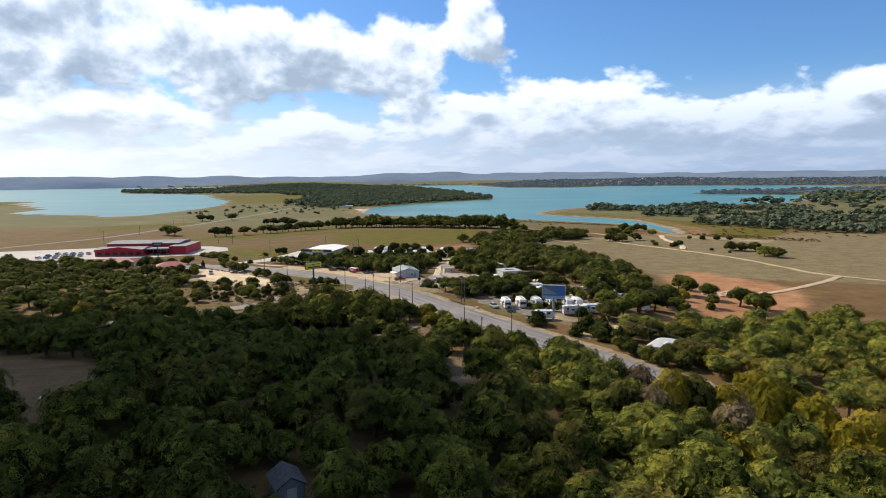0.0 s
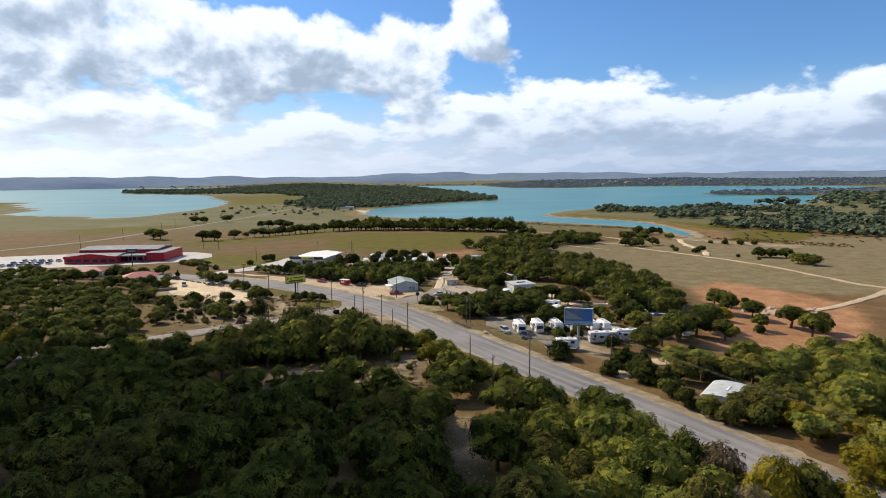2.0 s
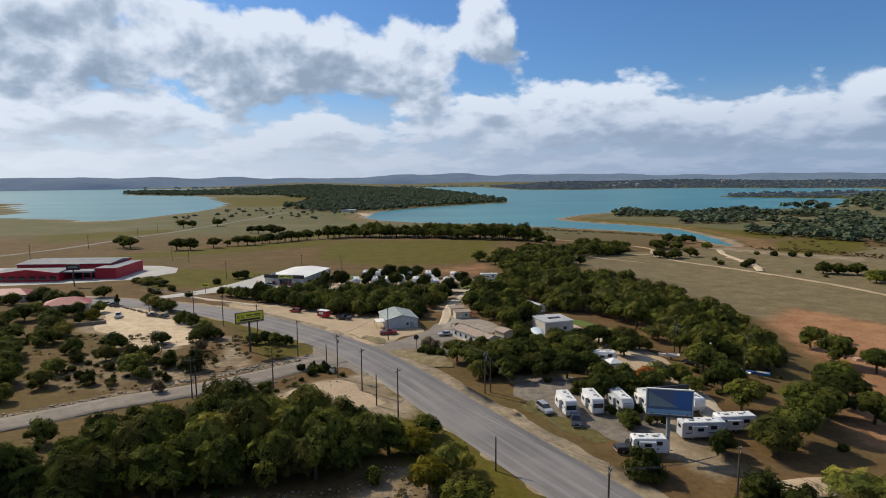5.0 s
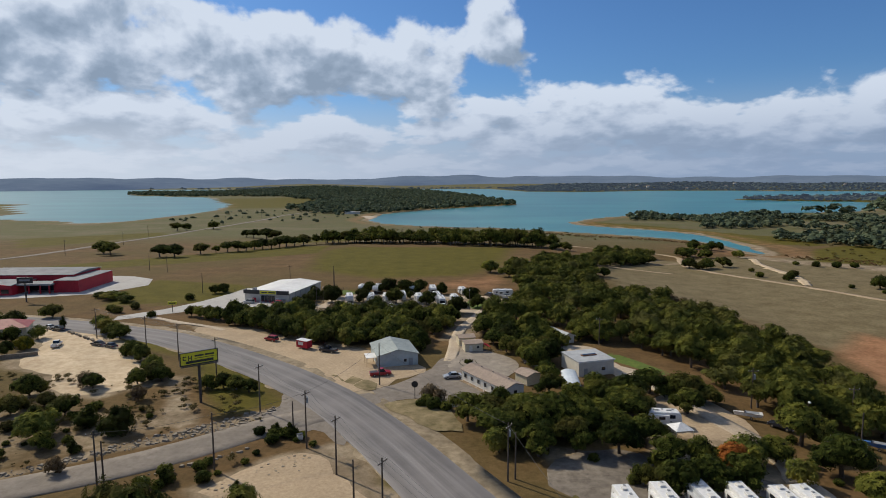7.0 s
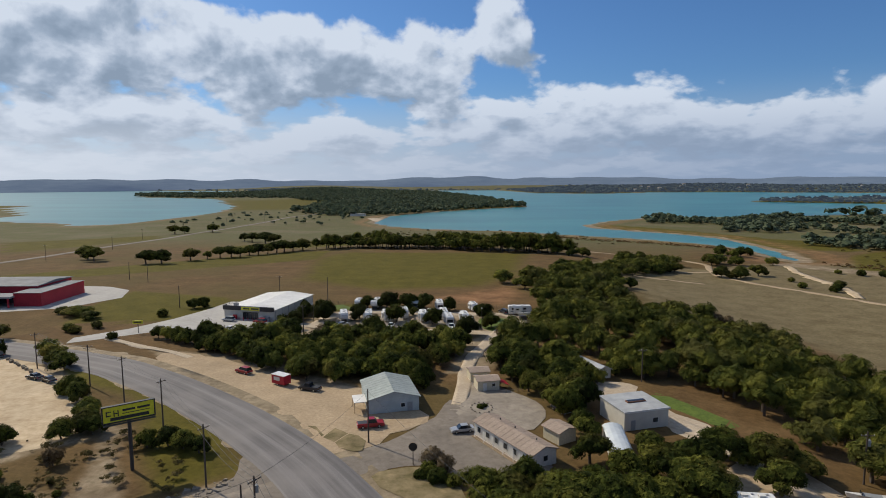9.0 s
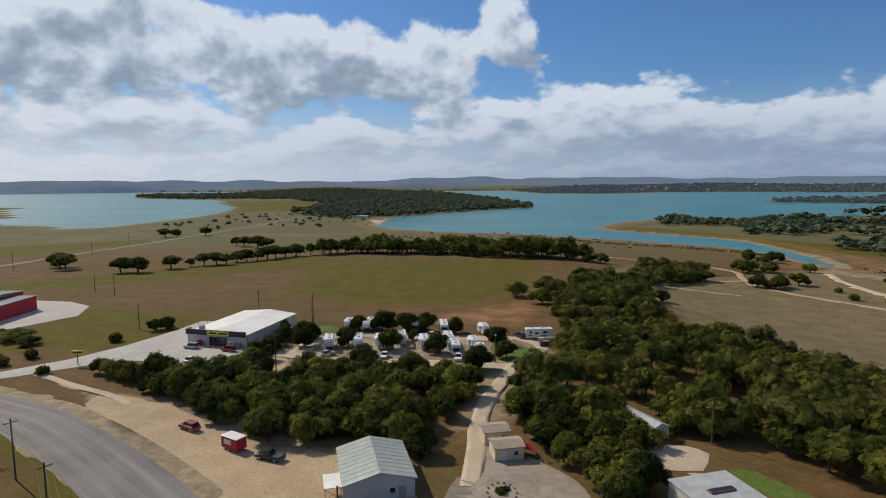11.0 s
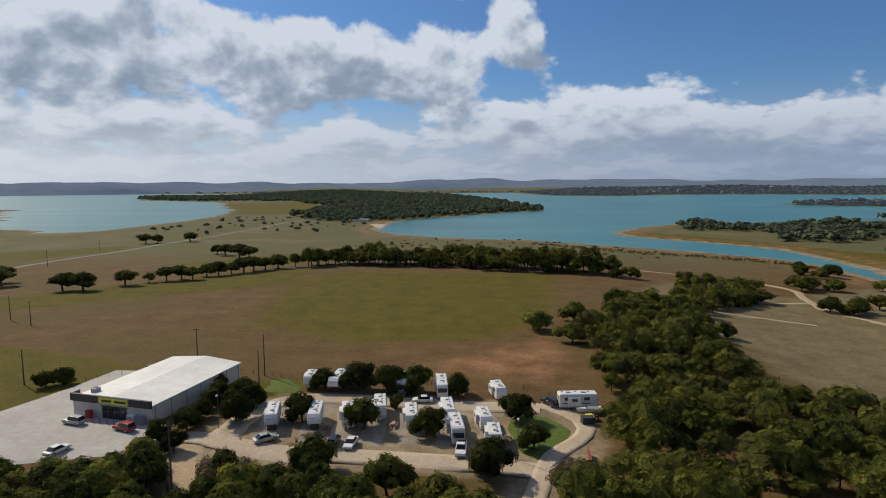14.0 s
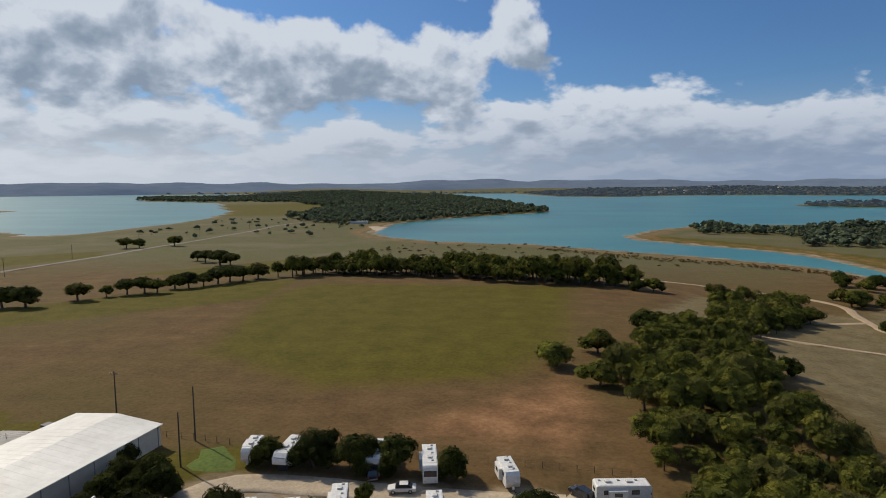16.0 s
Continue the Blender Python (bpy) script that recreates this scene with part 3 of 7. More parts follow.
build_ground()
bmw = bmesh.new()
bmesh.ops.create_grid(bmw, x_segments=8, y_segments=8, size=1.0)
for v in bmw.verts:
    v.co = (v.co.x * 4500, 2750 + v.co.y * 2190, LAKE)
mew = bpy.data.meshes.new("water")
bmw.to_mesh(mew)
mew.materials.append(M["water"])
tagged(new("water", mew), "calm turquoise lake with a pale shore", "water", kind="structure")


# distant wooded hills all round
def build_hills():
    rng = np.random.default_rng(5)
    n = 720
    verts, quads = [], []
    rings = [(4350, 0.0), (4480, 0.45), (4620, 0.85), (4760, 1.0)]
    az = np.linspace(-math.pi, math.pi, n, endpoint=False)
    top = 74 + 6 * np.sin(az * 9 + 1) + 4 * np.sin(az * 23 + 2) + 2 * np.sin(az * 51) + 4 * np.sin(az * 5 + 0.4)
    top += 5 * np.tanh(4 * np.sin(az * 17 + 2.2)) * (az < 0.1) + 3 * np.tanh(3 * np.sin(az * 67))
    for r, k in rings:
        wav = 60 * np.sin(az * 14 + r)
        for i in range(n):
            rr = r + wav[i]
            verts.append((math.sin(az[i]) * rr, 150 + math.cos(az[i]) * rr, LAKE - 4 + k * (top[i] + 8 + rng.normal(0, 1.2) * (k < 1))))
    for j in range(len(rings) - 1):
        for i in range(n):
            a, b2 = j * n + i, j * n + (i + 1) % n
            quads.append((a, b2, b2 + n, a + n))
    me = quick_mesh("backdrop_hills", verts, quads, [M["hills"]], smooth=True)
    tagged(new("backdrop_hills", me), "long low wooded hills with blue haze put in as a glow", "backdrop", kind="structure")


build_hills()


# unseen cumulus of broken cloud, added near the sun to shade the wooded hillside
def build_shade_cloud():
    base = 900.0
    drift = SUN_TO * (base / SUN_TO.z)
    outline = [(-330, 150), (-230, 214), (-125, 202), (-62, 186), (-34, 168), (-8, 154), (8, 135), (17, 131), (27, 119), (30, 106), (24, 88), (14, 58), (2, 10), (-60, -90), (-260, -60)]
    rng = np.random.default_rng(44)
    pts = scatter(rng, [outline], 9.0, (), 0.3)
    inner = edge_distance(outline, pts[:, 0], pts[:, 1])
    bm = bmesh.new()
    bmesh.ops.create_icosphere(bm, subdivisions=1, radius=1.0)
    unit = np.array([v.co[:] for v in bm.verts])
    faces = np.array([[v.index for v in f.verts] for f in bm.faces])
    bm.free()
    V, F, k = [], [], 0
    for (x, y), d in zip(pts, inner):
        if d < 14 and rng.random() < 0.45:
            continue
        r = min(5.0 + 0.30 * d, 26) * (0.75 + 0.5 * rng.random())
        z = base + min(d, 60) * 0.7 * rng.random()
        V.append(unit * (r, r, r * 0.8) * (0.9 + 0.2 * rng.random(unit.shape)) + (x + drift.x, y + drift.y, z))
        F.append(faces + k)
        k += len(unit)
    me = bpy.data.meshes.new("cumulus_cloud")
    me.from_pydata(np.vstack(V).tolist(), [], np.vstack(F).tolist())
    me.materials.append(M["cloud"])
    tagged(new("cumulus_cloud", me), "unseen white cumulus with a ragged edge, added to shade the hillside", "cloud", kind="stuff")


# ---- roads, lots and paths laid on the ground ----
def curve_points(pts, step=6.0):
    """A smooth line through the points."""
    p = [np.array(q, float) for q in pts]
    p = [2 * p[0] - p[1]] + p + [2 * p[-1] - p[-2]]
    out = []
    for i in range(1, len(p) - 2):
        n = max(2, int(np.linalg.norm(p[i + 1] - p[i]) / step))
        for k in range(n):
            t = k / n
            out.append(0.5 * (2 * p[i] + (p[i + 1] - p[i - 1]) * t + (2 * p[i - 1] - 5 * p[i] + 4 * p[i + 1] - p[i + 2]) * t * t
                              + (3 * p[i] - p[i - 1] - 3 * p[i + 1] + p[i + 2]) * t ** 3))
    out.append(p[-2])
    return np.array(out)


def ribbon(name, pts, width, mat, lift, label, category, rag=0.0, seed=1):
    rng = np.random.default_rng(seed)
    c = curve_points(pts, 4.0)
    d = np.gradient(c, axis=0)
    d /= np.linalg.norm(d, axis=1)[:, None]
    side = np.stack([-d[:, 1], d[:, 0]], 1)
    cuts = np.array([-0.5, -0.48, -0.24, 0.0, 0.24, 0.48, 0.5])
    rows = []
    for k, s in enumerate(cuts):
        w = width * s + (rng.normal(0, rag, len(c)) if rag and k in (0, 6) else 0)
        q = c + side * np.reshape(w * np.ones(len(c)), (-1, 1))
        z = height(q[:, 0], q[:, 1]) + lift - (0.25 if k in (0, 6) else 0)
        rows.append(np.column_stack([q, z]))
    v = np.stack(rows, 1)
    n, mcol = v.shape[:2]
    idx = np.arange(n * mcol).reshape(n, mcol)
    quads = np.stack([idx[:-1, :-1], idx[:-1, 1:], idx[1:, 1:], idx[1:, :-1]], -1).reshape(-1, 4)[:, ::-1]
    me = quick_mesh(name, v.reshape(-1, 3), quads, [mat], smooth=True)
    uvl = me.uv_layers.new(name="lane")
    uvs = np.stack([np.tile(cuts, (n, 1)), np.tile(np.arange(n)[:, None] / 10, (1, mcol))], -1).reshape(-1, 2)
    uvl.data.foreach_set("uv", uvs[quads.ravel()].astype(np.float32).ravel())
    return tagged(new(name, me), label, category, kind="structure")


def lot(name, poly, mat, lift, label, category, rag=0.8, seed=1):
    """A patch of surfacing with a ragged edge, draped on the ground."""
    rng = np.random.default_rng(seed)
    ring = curve_points(list(poly) + [poly[0]], 3.0)[:-1] if rag else np.array([np.array(a) + (np.array(b) - np.array(a)) * k / 6 for a, b in zip(poly, poly[1:] + poly[:1]) for k in range(6)])
    ring = ring + rng.normal(0, rag, ring.shape) * 0.6
    bm = bmesh.new()
    vs = [bm.verts.new((*p, 0)) for p in ring]
    bm.faces.new(vs)
    bmesh.ops.triangulate(bm, faces=bm.faces[:])
    for _ in range(4):
        long_edges = [e for e in bm.edges if e.calc_length() > 5]
        if not long_edges:
            break
        bmesh.ops.subdivide_edges(bm, edges=long_edges, cuts=1)
        bmesh.ops.triangulate(bm, faces=bm.faces[:])
    xy = np.array([v.co[:2] for v in bm.verts])
    z = height(xy[:, 0], xy[:, 1])
    for v, zz in zip(bm.verts, z):
        v.co.z = zz + lift - (0.15 if v.is_boundary else 0)
    bmesh.ops.recalc_face_normals(bm, faces=bm.faces[:])
    if bm.faces and sum(f.normal.z for f in bm.faces) < 0:
        bmesh.ops.reverse_faces(bm, faces=bm.faces[:])
    me = bpy.data.meshes.new(name)
    bm.to_mesh(me)
    bm.free()
    me.materials.append(mat)
    return tagged(new(name, me), label, category, kind="structure")


HIGHWAY = [(170, -70), (124, 10), (86.7, 75), (52.6, 134), (39.4, 157), (28.4, 176), (15.1, 199), (2.4, 221), (-9.7, 242), (-18.5, 255.5), (-28.5, 268.8), (-42.5, 283.5), (-56.8, 296.3),
           (-69.5, 306.5), (-82, 315.3), (-95.5, 323.5), (-127, 336), (-165, 346), (-260, 361), (-420, 392), (-700, 440)]
ribbon("road", HIGHWAY, 12.9, M["asphalt"], 0.30, "worn grey asphalt highway with dark wheel tracks", "road")
ribbon("road_shoulder", [(x + 1.5, y + 1.05) for x, y in HIGHWAY], 16.6, M["shoulder"], 0.14, "dusty tan shoulder beside the highway", "shoulder", 1.0, 3)
SIDE_ROAD = [(-22, 261.5), (-30, 256.2), (-37.5, 250.6), (-44.5, 244.2), (-53, 237), (-62, 231), (-73, 224.8), (-87, 214), (-112, 196), (-150, 180), (-230, 170)]
lot("junction_apron", [(-41.5, 257.2), (-37.8, 260.6), (-37.2, 265.5), (-38.5, 270.5), (-30, 266), (-20, 252), (-19.8, 243), (-22.5, 246.6), (-26.8, 250), (-33, 246.5)], M["side_asphalt"], 0.2, "worn asphalt apron where the side road widens", "road", 0.3, 41)
ribbon("side_road", SIDE_ROAD, 8.8, M["side_asphalt"], 0.22, "light grey side road meeting the highway", "road", 0.15, 4)
COUNTY_ROAD = [(-330, 440), (-296, 540), (-297, 660), (-299, 770), (-304, 862), (-290, 1046), (-286, 1180), (-240, 1300)]
ribbon("county_road", COUNTY_ROAD, 6.0, M["side_asphalt"], 0.2, "pale country road through dry fields", "road", 0.2, 5)
lot("store_drive", [(-122, 346), (-116, 350), (-108, 356.5), (-97, 364.5), (-91, 364), (-82, 358.5), (-66, 363), (-64, 375), (-68, 382), (-88, 386), (-93, 398), (-88, 412), (-96, 412), (-99, 398), (-105, 380), (-113, 365), (-124, 353)], M["concrete"], 0.2, "pale concrete car park and drive before the store", "car park", 0.0, 6)
lot("gravel_lot", [(-148, 340), (-134, 343), (-124, 334), (-104, 314.5), (-85, 294), (-79, 288), (-75.5, 277), (-80, 270.5), (-94, 272), (-102, 284), (-116, 291), (-124, 312)], M["caliche"], 0.16,
    "bare pale caliche lot", "gravel lot", 1.0, 7)
lot("junction_gravel", [(-39, 227), (-34, 234), (-27, 240.5), (-22.5, 239), (-18.5, 233), (-12, 225), (-14, 221), (-26, 221)], M["gravel"], 0.13, "bare tan ground beside the junction", "gravel lot", 1.0, 8)
lot("gravel_front", [(-85, 338), (-72, 333), (-60, 325.5), (-48, 317), (-36, 310.5), (-23, 306), (-8, 293), (-7, 287), (-19, 272), (-25, 272), (-38, 290), (-58, 308), (-72, 319.5), (-85, 330)], M["gravel"], 0.22,
    "wide tan gravel strip beside the highway", "gravel lot", 1.0, 9)
lot("park_entrance", [(-25.5, 269.5), (-19, 272.5), (-11, 280), (-5, 290), (-2, 299), (3, 300), (6, 297), (10, 298), (17, 297), (15, 289), (8, 283), (16, 268), (9, 262), (1, 262.5), (-6, 267.5), (-12, 266.5), (-15, 261), (-14, 253), (-20, 257)],
    M["side_asphalt"], 0.19, "patched grey asphalt entrance drive", "drive", 0.5, 10)
ribbon("park_lane", [(0, 296), (1, 308), (2, 322), (4, 335), (8, 347), (11, 358), (14, 366), (19, 372), (22, 378), (20, 386), (14, 391)], 3.8, M["pale_gravel"], 0.18, "curving caliche lane through oaks", "drive", 0.4, 11)
ribbon("rv_lane", [(-66, 366), (-56, 371), (-48, 369), (-38, 365.5), (-20, 364), (0, 362), (10, 360)], 6.0, M["pale_gravel"], 0.18, "tan gravel lane of a caravan park", "drive", 0.5, 12)
ribbon("rv_lane", [(-50, 370), (-49, 378), (-46, 388), (-40, 393), (-28, 393), (-14, 391), (2, 389.5), (14, 389)], 6.0, M["pale_gravel"], 0.17, "tan gravel lane between caravan pitches", "drive", 0.5, 34)
ribbon("rv_lane", [(-56, 371), (-52, 361), (-47, 352), (-42, 345)], 6.0, M["gravel"], 0.16, "short gravel lane under oaks", "drive", 0.5, 35)
for k, x in enumerate((-41.8, -33, -26.5, -20.3, -13.3, -5.4, 2.6)):
    lot("rv_pad", [(x - 2.4, 369), (x + 2.4, 369), (x + 1.2, 389), (x - 3.6, 389)], M["yard"], 0.12, "worn gravel pitch for a caravan", "pitch", 0.4, 20 + k)
lot("low_court", [(15, 231), (18, 238), (27, 242), (34, 241), (40, 233), (52, 232), (54, 226), (45, 222), (44, 212), (40, 203), (36, 200), (32, 206), (26, 214), (20, 223)], M["court"], 0.15,
    "worn grey gravel court for caravans", "gravel lot", 0.9, 13)
lot("gravel_yard", [(44, 267), (55, 272), (61, 255), (57, 247), (52, 246), (45, 248), (41, 255)], M["gravel"], 0.17, "pale gravel yard under oaks", "gravel lot", 0.9, 42)
ribbon("low_lane", [(56, 214), (57, 228), (59, 240), (57, 250), (53, 262), (50, 274), (46, 283), (40, 294), (36, 300)], 5.0, M["pale_gravel"], 0.19, "pale lane between oaks", "drive", 0.5, 14)
ribbon("shed_drive", [(43, 176), (50, 183), (56, 188), (64, 190)], 6.0, M["gravel"], 0.17, "gravel drive off the highway", "drive", 0.5, 15)
ribbon("track", [(300, 250), (232, 332), (222, 366), (213, 412), (188, 466), (168, 500), (158, 530), (163, 558), (170, 580), (165, 600), (150, 616), (120, 640), (80, 650)], 3.6, M["gravel"], 0.2,
       "pale two-wheel track across the pasture", "track", 0.4, 16)
ribbon("track_branch", [(232, 332), (205, 310), (168, 286), (150, 280), (136, 280)], 4.0, M["gravel"], 0.2, "pale track to an eroded bank", "track", 0.5, 17)
ribbon("track_branch", [(160, 548), (136, 546), (112, 560)], 2.6, M["gravel"], 0.2, "faint pale track", "track", 0.4, 18)
ribbon("track_branch", [(136, 500), (118, 507), (100, 511)], 2.6, M["gravel"], 0.2, "faint pale track", "track", 0.4, 19)
lot("eroded_bank", [(132, 280), (140, 287), (154, 286), (160, 281), (146, 275), (136, 276)], M["red_rock"], 0.2, "bare eroded rock shelf", "bank", 1.0, 28)
lot("red_store_pad", [(-186, 388), (-158, 398), (-147, 420), (-154, 438), (-168, 447), (-186, 450), (-230, 450), (-330, 420), (-330, 380), (-240, 376)], M["concrete"], 0.2,
    "pale concrete yard around a red store", "car park", 0.0, 29)
lot("beach", [(-128, 1052), (-122, 1040), (-60, 1046), (-110, 1110), (-150, 1130)], M["pale_gravel"], 0.3, "pale sandy clearing by the lake", "beach", 2.0, 30)
lot("lawn", [(42, 300), (47, 293), (52, 285), (56, 287), (52, 296), (46, 305)], M["lawn"], 0.15, "bright green watered lawn", "lawn", 0.6, 31)
lot("lawn", [(8, 366.5), (13, 363.5), (16.5, 370), (18.5, 377), (15, 384), (9, 386), (6.5, 378)], M["lawn"], 0.15, "bright green watered lawn", "lawn", 0.6, 32)
lot("house_pad", [(36, 302), (40, 301), (44, 295), (51, 284), (47, 278), (43, 280), (41, 287)], M["pale_gravel"], 0.16, "pale gravel drive beside a building", "drive", 0.6, 33)

ribbon("track_branch", [(-112, 352), (-103, 346.5), (-95, 342), (-84, 336.5), (-76, 331)], 2.2, M["pale_gravel"], 0.24, "pale two-wheel track beside the verge", "track", 0.3, 60)
lot("road_verge", [(-30, 284), (-26, 278), (-21.5, 273.5), (-17, 273), (-17.5, 276.5), (-21, 281), (-26, 285.5)], M["thin_verge"], 0.36, "rough grass patch beside the workshop yard", "verge", 1.3, 45)
lot("road_verge", [(-14.2, 262.5), (-12, 266), (-5.5, 266.6), (-1.6, 262), (1.5, 256), (2.5, 250), (-3, 250.5), (-9.5, 256)], M["thin_verge"], 0.36, "rough grass island at the park entrance", "verge", 0.9, 46)
lot("caliche_yard", [(-2.2, 292), (1.3, 303), (3.5, 311.8), (7.9, 309), (15, 302), (18, 296), (18, 289), (14.4, 283), (9.5, 283), (6.3, 286), (3.6, 288), (0.2, 286)], M["yard"], 0.26, "packed grey caliche yard between cabins", "yard", 0.5, 48)
lot("planting_island", [(2.6, 293.5), (3.6, 296), (5.6, 297), (6.9, 294), (5.6, 291), (3.8, 291)], M["verge"], 0.36, "small planted island edged with stones", "island", 0.2, 49)
lot("lawn", [(-55, 404), (-50, 407.8), (-46.4, 405.3), (-42.6, 406), (-41.0, 400.3), (-42.6, 397.4), (-41.6, 394.8), (-46.4, 396.4), (-52.2, 397.4), (-51, 400.5)], M["lawn"], 0.13, "bright green watered lawn behind the store", "lawn", 1.2, 50)
lot("lawn", [(17.8, 387.5), (22.7, 388.5), (24.4, 381.9), (23.6, 375.0), (21.6, 376), (22.6, 381)], M["lawn"], 0.13, "green grass beside the lane", "lawn", 0.4, 51)
lot("road_verge", [(17, 222), (22, 213), (28, 205), (31, 208), (25, 218), (20, 227)], M["verge"], 0.2, "brown grass patch before the caravans", "verge", 0.7, 52)
lot("gravel_pad", [(31, 303.5), (33, 311.5), (39.5, 312), (42.5, 309), (39, 303)], M["pale_gravel"], 0.18, "pale gravel court before a house", "yard", 0.6, 53)
ribbon("sandy_bank", [(222, 574), (213, 548), (209, 518), (206, 490), (196, 462)], 5.0, M["caliche"], 0.25, "pale sandy bank above the creek", "bank", 1.2, 54)


# ---- helpers for things ----
def link_bm(name, bm, mat):
    me = bpy.data.meshes.new(name)
    bm.to_mesh(me)
    bm.free()
    if mat is not None:
        me.materials.append(mat)
    return me


def part(name, bm, mat, parent, label=""):
    ob = new(name, link_bm(name, bm, mat))
    ob.parent = parent
    return tagged(ob, label)


def root(name, label, category, group=""):
    return tagged(new(name), label, category, group)


def set_down(ob, x, y, turn=0.0, dz=0.0):
    ob.matrix_basis = pose(x, y, ground_z(x, y) + dz, 0, 0, turn)
    return ob


def add_box(bm, cx, cy, cz, sx, sy, sz, bevel=0.0, taper=(1, 1)):
    r = bmesh.ops.create_cube(bm, size=1.0)
    vs = r["verts"]
    for v in vs:
        k = (taper if v.co.z > 0 else (1, 1))
        v.co = (cx + v.co.x * sx * k[0], cy + v.co.y * sy * k[1], cz + v.co.z * sz)
    if bevel:
        es = list({e for v in vs for e in v.link_edges})
        bmesh.ops.bevel(bm, geom=es, offset=bevel, segments=2, profile=0.5, affect="EDGES")
    return vs


def box(*a, **k):
    bm = bmesh.new()
    add_box(bm, *a, **k)
    return bm


def rod(p0, p1, r0, r1=None, seg=8, bm=None):
    bm = bm or bmesh.new()
    p0, p1 = Vector(p0), Vector(p1)
    d = p1 - p0
    m = Matrix.Translation((p0 + p1) / 2) @ d.to_track_quat("Z", "Y").to_matrix().to_4x4()
    bmesh.ops.create_cone(bm, cap_ends=True, segments=seg, radius1=r0, radius2=r0 if r1 is None else r1, depth=d.length, matrix=m)
    return bm


def prism(profile, y0, y1):
    """A profile in x and z, drawn out along y."""
    bm = bmesh.new()
    a = [bm.verts.new((x, y0, z)) for x, z in profile]
    b = [bm.verts.new((x, y1, z)) for x, z in profile]
    n = len(profile)
    bm.faces.new(a[::-1])
    bm.faces.new(b)
    for i in range(n):
        bm.faces.new((a[i], a[(i + 1) % n], b[(i + 1) % n], b[i]))
    bmesh.ops.recalc_face_normals(bm, faces=bm.faces[:])
    return bm


# ---- trees ----
def crown_arrays(rng, lobes, n, size, core=(6, 4), droop=-0.45):
    """Leaf clumps scattered over lobes (x, y, z, rx, ry, rz), with a closed heart in each lobe that can take the
    painted crown shade.
    """
    V, Q = [], []
    w = np.array([l[3] * l[4] for l in lobes])
    pick = rng.choice(len(lobes), n, p=w / w.sum())
    lob = np.array(lobes)[pick]
    d = rng.normal(size=(n, 3))
    d /= np.linalg.norm(d, axis=1)[:, None]
    d[:, 2] = np.where(d[:, 2] < droop, -d[:, 2], d[:, 2])
    rad = 0.86 + 0.30 * rng.random(n) ** 1.6
    c = lob[:, :3] + d * lob[:, 3:6] * rad[:, None]
    nrm = d + rng.normal(0, 0.27, (n, 3)) + np.array([0, 0, 0.15])
    nrm /= np.linalg.norm(nrm, axis=1)[:, None]
    t = np.cross(nrm, rng.normal(size=(n, 3)))
    t /= np.linalg.norm(t, axis=1)[:, None]
    b = np.cross(nrm, t)
    s = size * (0.55 + 0.8 * rng.random((n, 1)))
    corners = []
    for sx, sy in ((-1, -0.8), (1, -0.6), (0.8, 1), (-0.7, 0.9)):
        j = rng.normal(0, 0.18, (n, 2))
        corners.append(c + t * s * (sx + j[:, :1]) + b * s * (sy + j[:, 1:]) + nrm * rng.normal(0, 0.22, (n, 1)) * s)
    V.append(np.stack(corners, 1).reshape(-1, 3))
    Q.append(np.arange(n * 4).reshape(-1, 4))
    base = n * 4
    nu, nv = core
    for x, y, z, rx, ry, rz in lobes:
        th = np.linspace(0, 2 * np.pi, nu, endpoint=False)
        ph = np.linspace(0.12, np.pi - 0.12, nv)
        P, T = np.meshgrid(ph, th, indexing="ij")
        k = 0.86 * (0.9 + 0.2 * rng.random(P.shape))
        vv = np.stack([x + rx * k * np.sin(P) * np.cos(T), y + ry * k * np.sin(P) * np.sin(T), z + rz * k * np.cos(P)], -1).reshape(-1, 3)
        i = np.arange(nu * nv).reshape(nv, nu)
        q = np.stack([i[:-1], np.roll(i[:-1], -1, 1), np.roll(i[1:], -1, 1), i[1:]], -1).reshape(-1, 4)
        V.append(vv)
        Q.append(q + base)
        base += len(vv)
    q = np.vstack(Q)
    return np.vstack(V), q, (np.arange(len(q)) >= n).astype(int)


def oak_lobes(rng, r=4.0, h=6.5, n=7):
    """A broad uneven oak crown."""
    out = [(0, 0, h * 0.60, r * 0.64, r * 0.64, h * 0.34)]
    for i in range(n):
        a = 2 * math.pi * (i + rng.random() * 0.7) / n
        d = r * (0.40 + 0.36 * rng.random())
        rr = r * (0.34 + 0.16 * rng.random())
        out.append((d * math.cos(a), d * math.sin(a), h * (0.36 + 0.34 * rng.random()), rr, rr * (0.85 + 0.3 * rng.random()), rr * (0.62 + 0.2 * rng.random())))
    return out


def low_oak_lobes(rng, r=4.0, h=5.6, n=8):
    """A rough crown that hangs nearly to the ground."""
    out = [(0, 0, h * 0.52, r * 0.62, r * 0.62, h * 0.40)]
    for i in range(n):
        a = 2 * math.pi * (i + rng.random() * 0.8) / n
        d = r * (0.36 + 0.40 * rng.random())
        rr = r * (0.24 + 0.24 * rng.random())
        out.append((d * math.cos(a), d * math.sin(a), h * (0.24 + 0.40 * rng.random()), rr, rr * (0.8 + 0.4 * rng.random()), rr * (0.7 + 0.35 * rng.random())))
    return out


def juniper_lobes(rng, r=2.2, h=4.2):
    out = []
    for i in range(6):
        k = i / 5
        rr = r * (0.95 - 0.62 * k * k) * (0.8 + 0.35 * rng.random())
        out.append((rng.normal(0, 0.24 * r), rng.normal(0, 0.24 * r), h * (0.2 + 0.62 * k), rr, rr, h * 0.19))
    return out


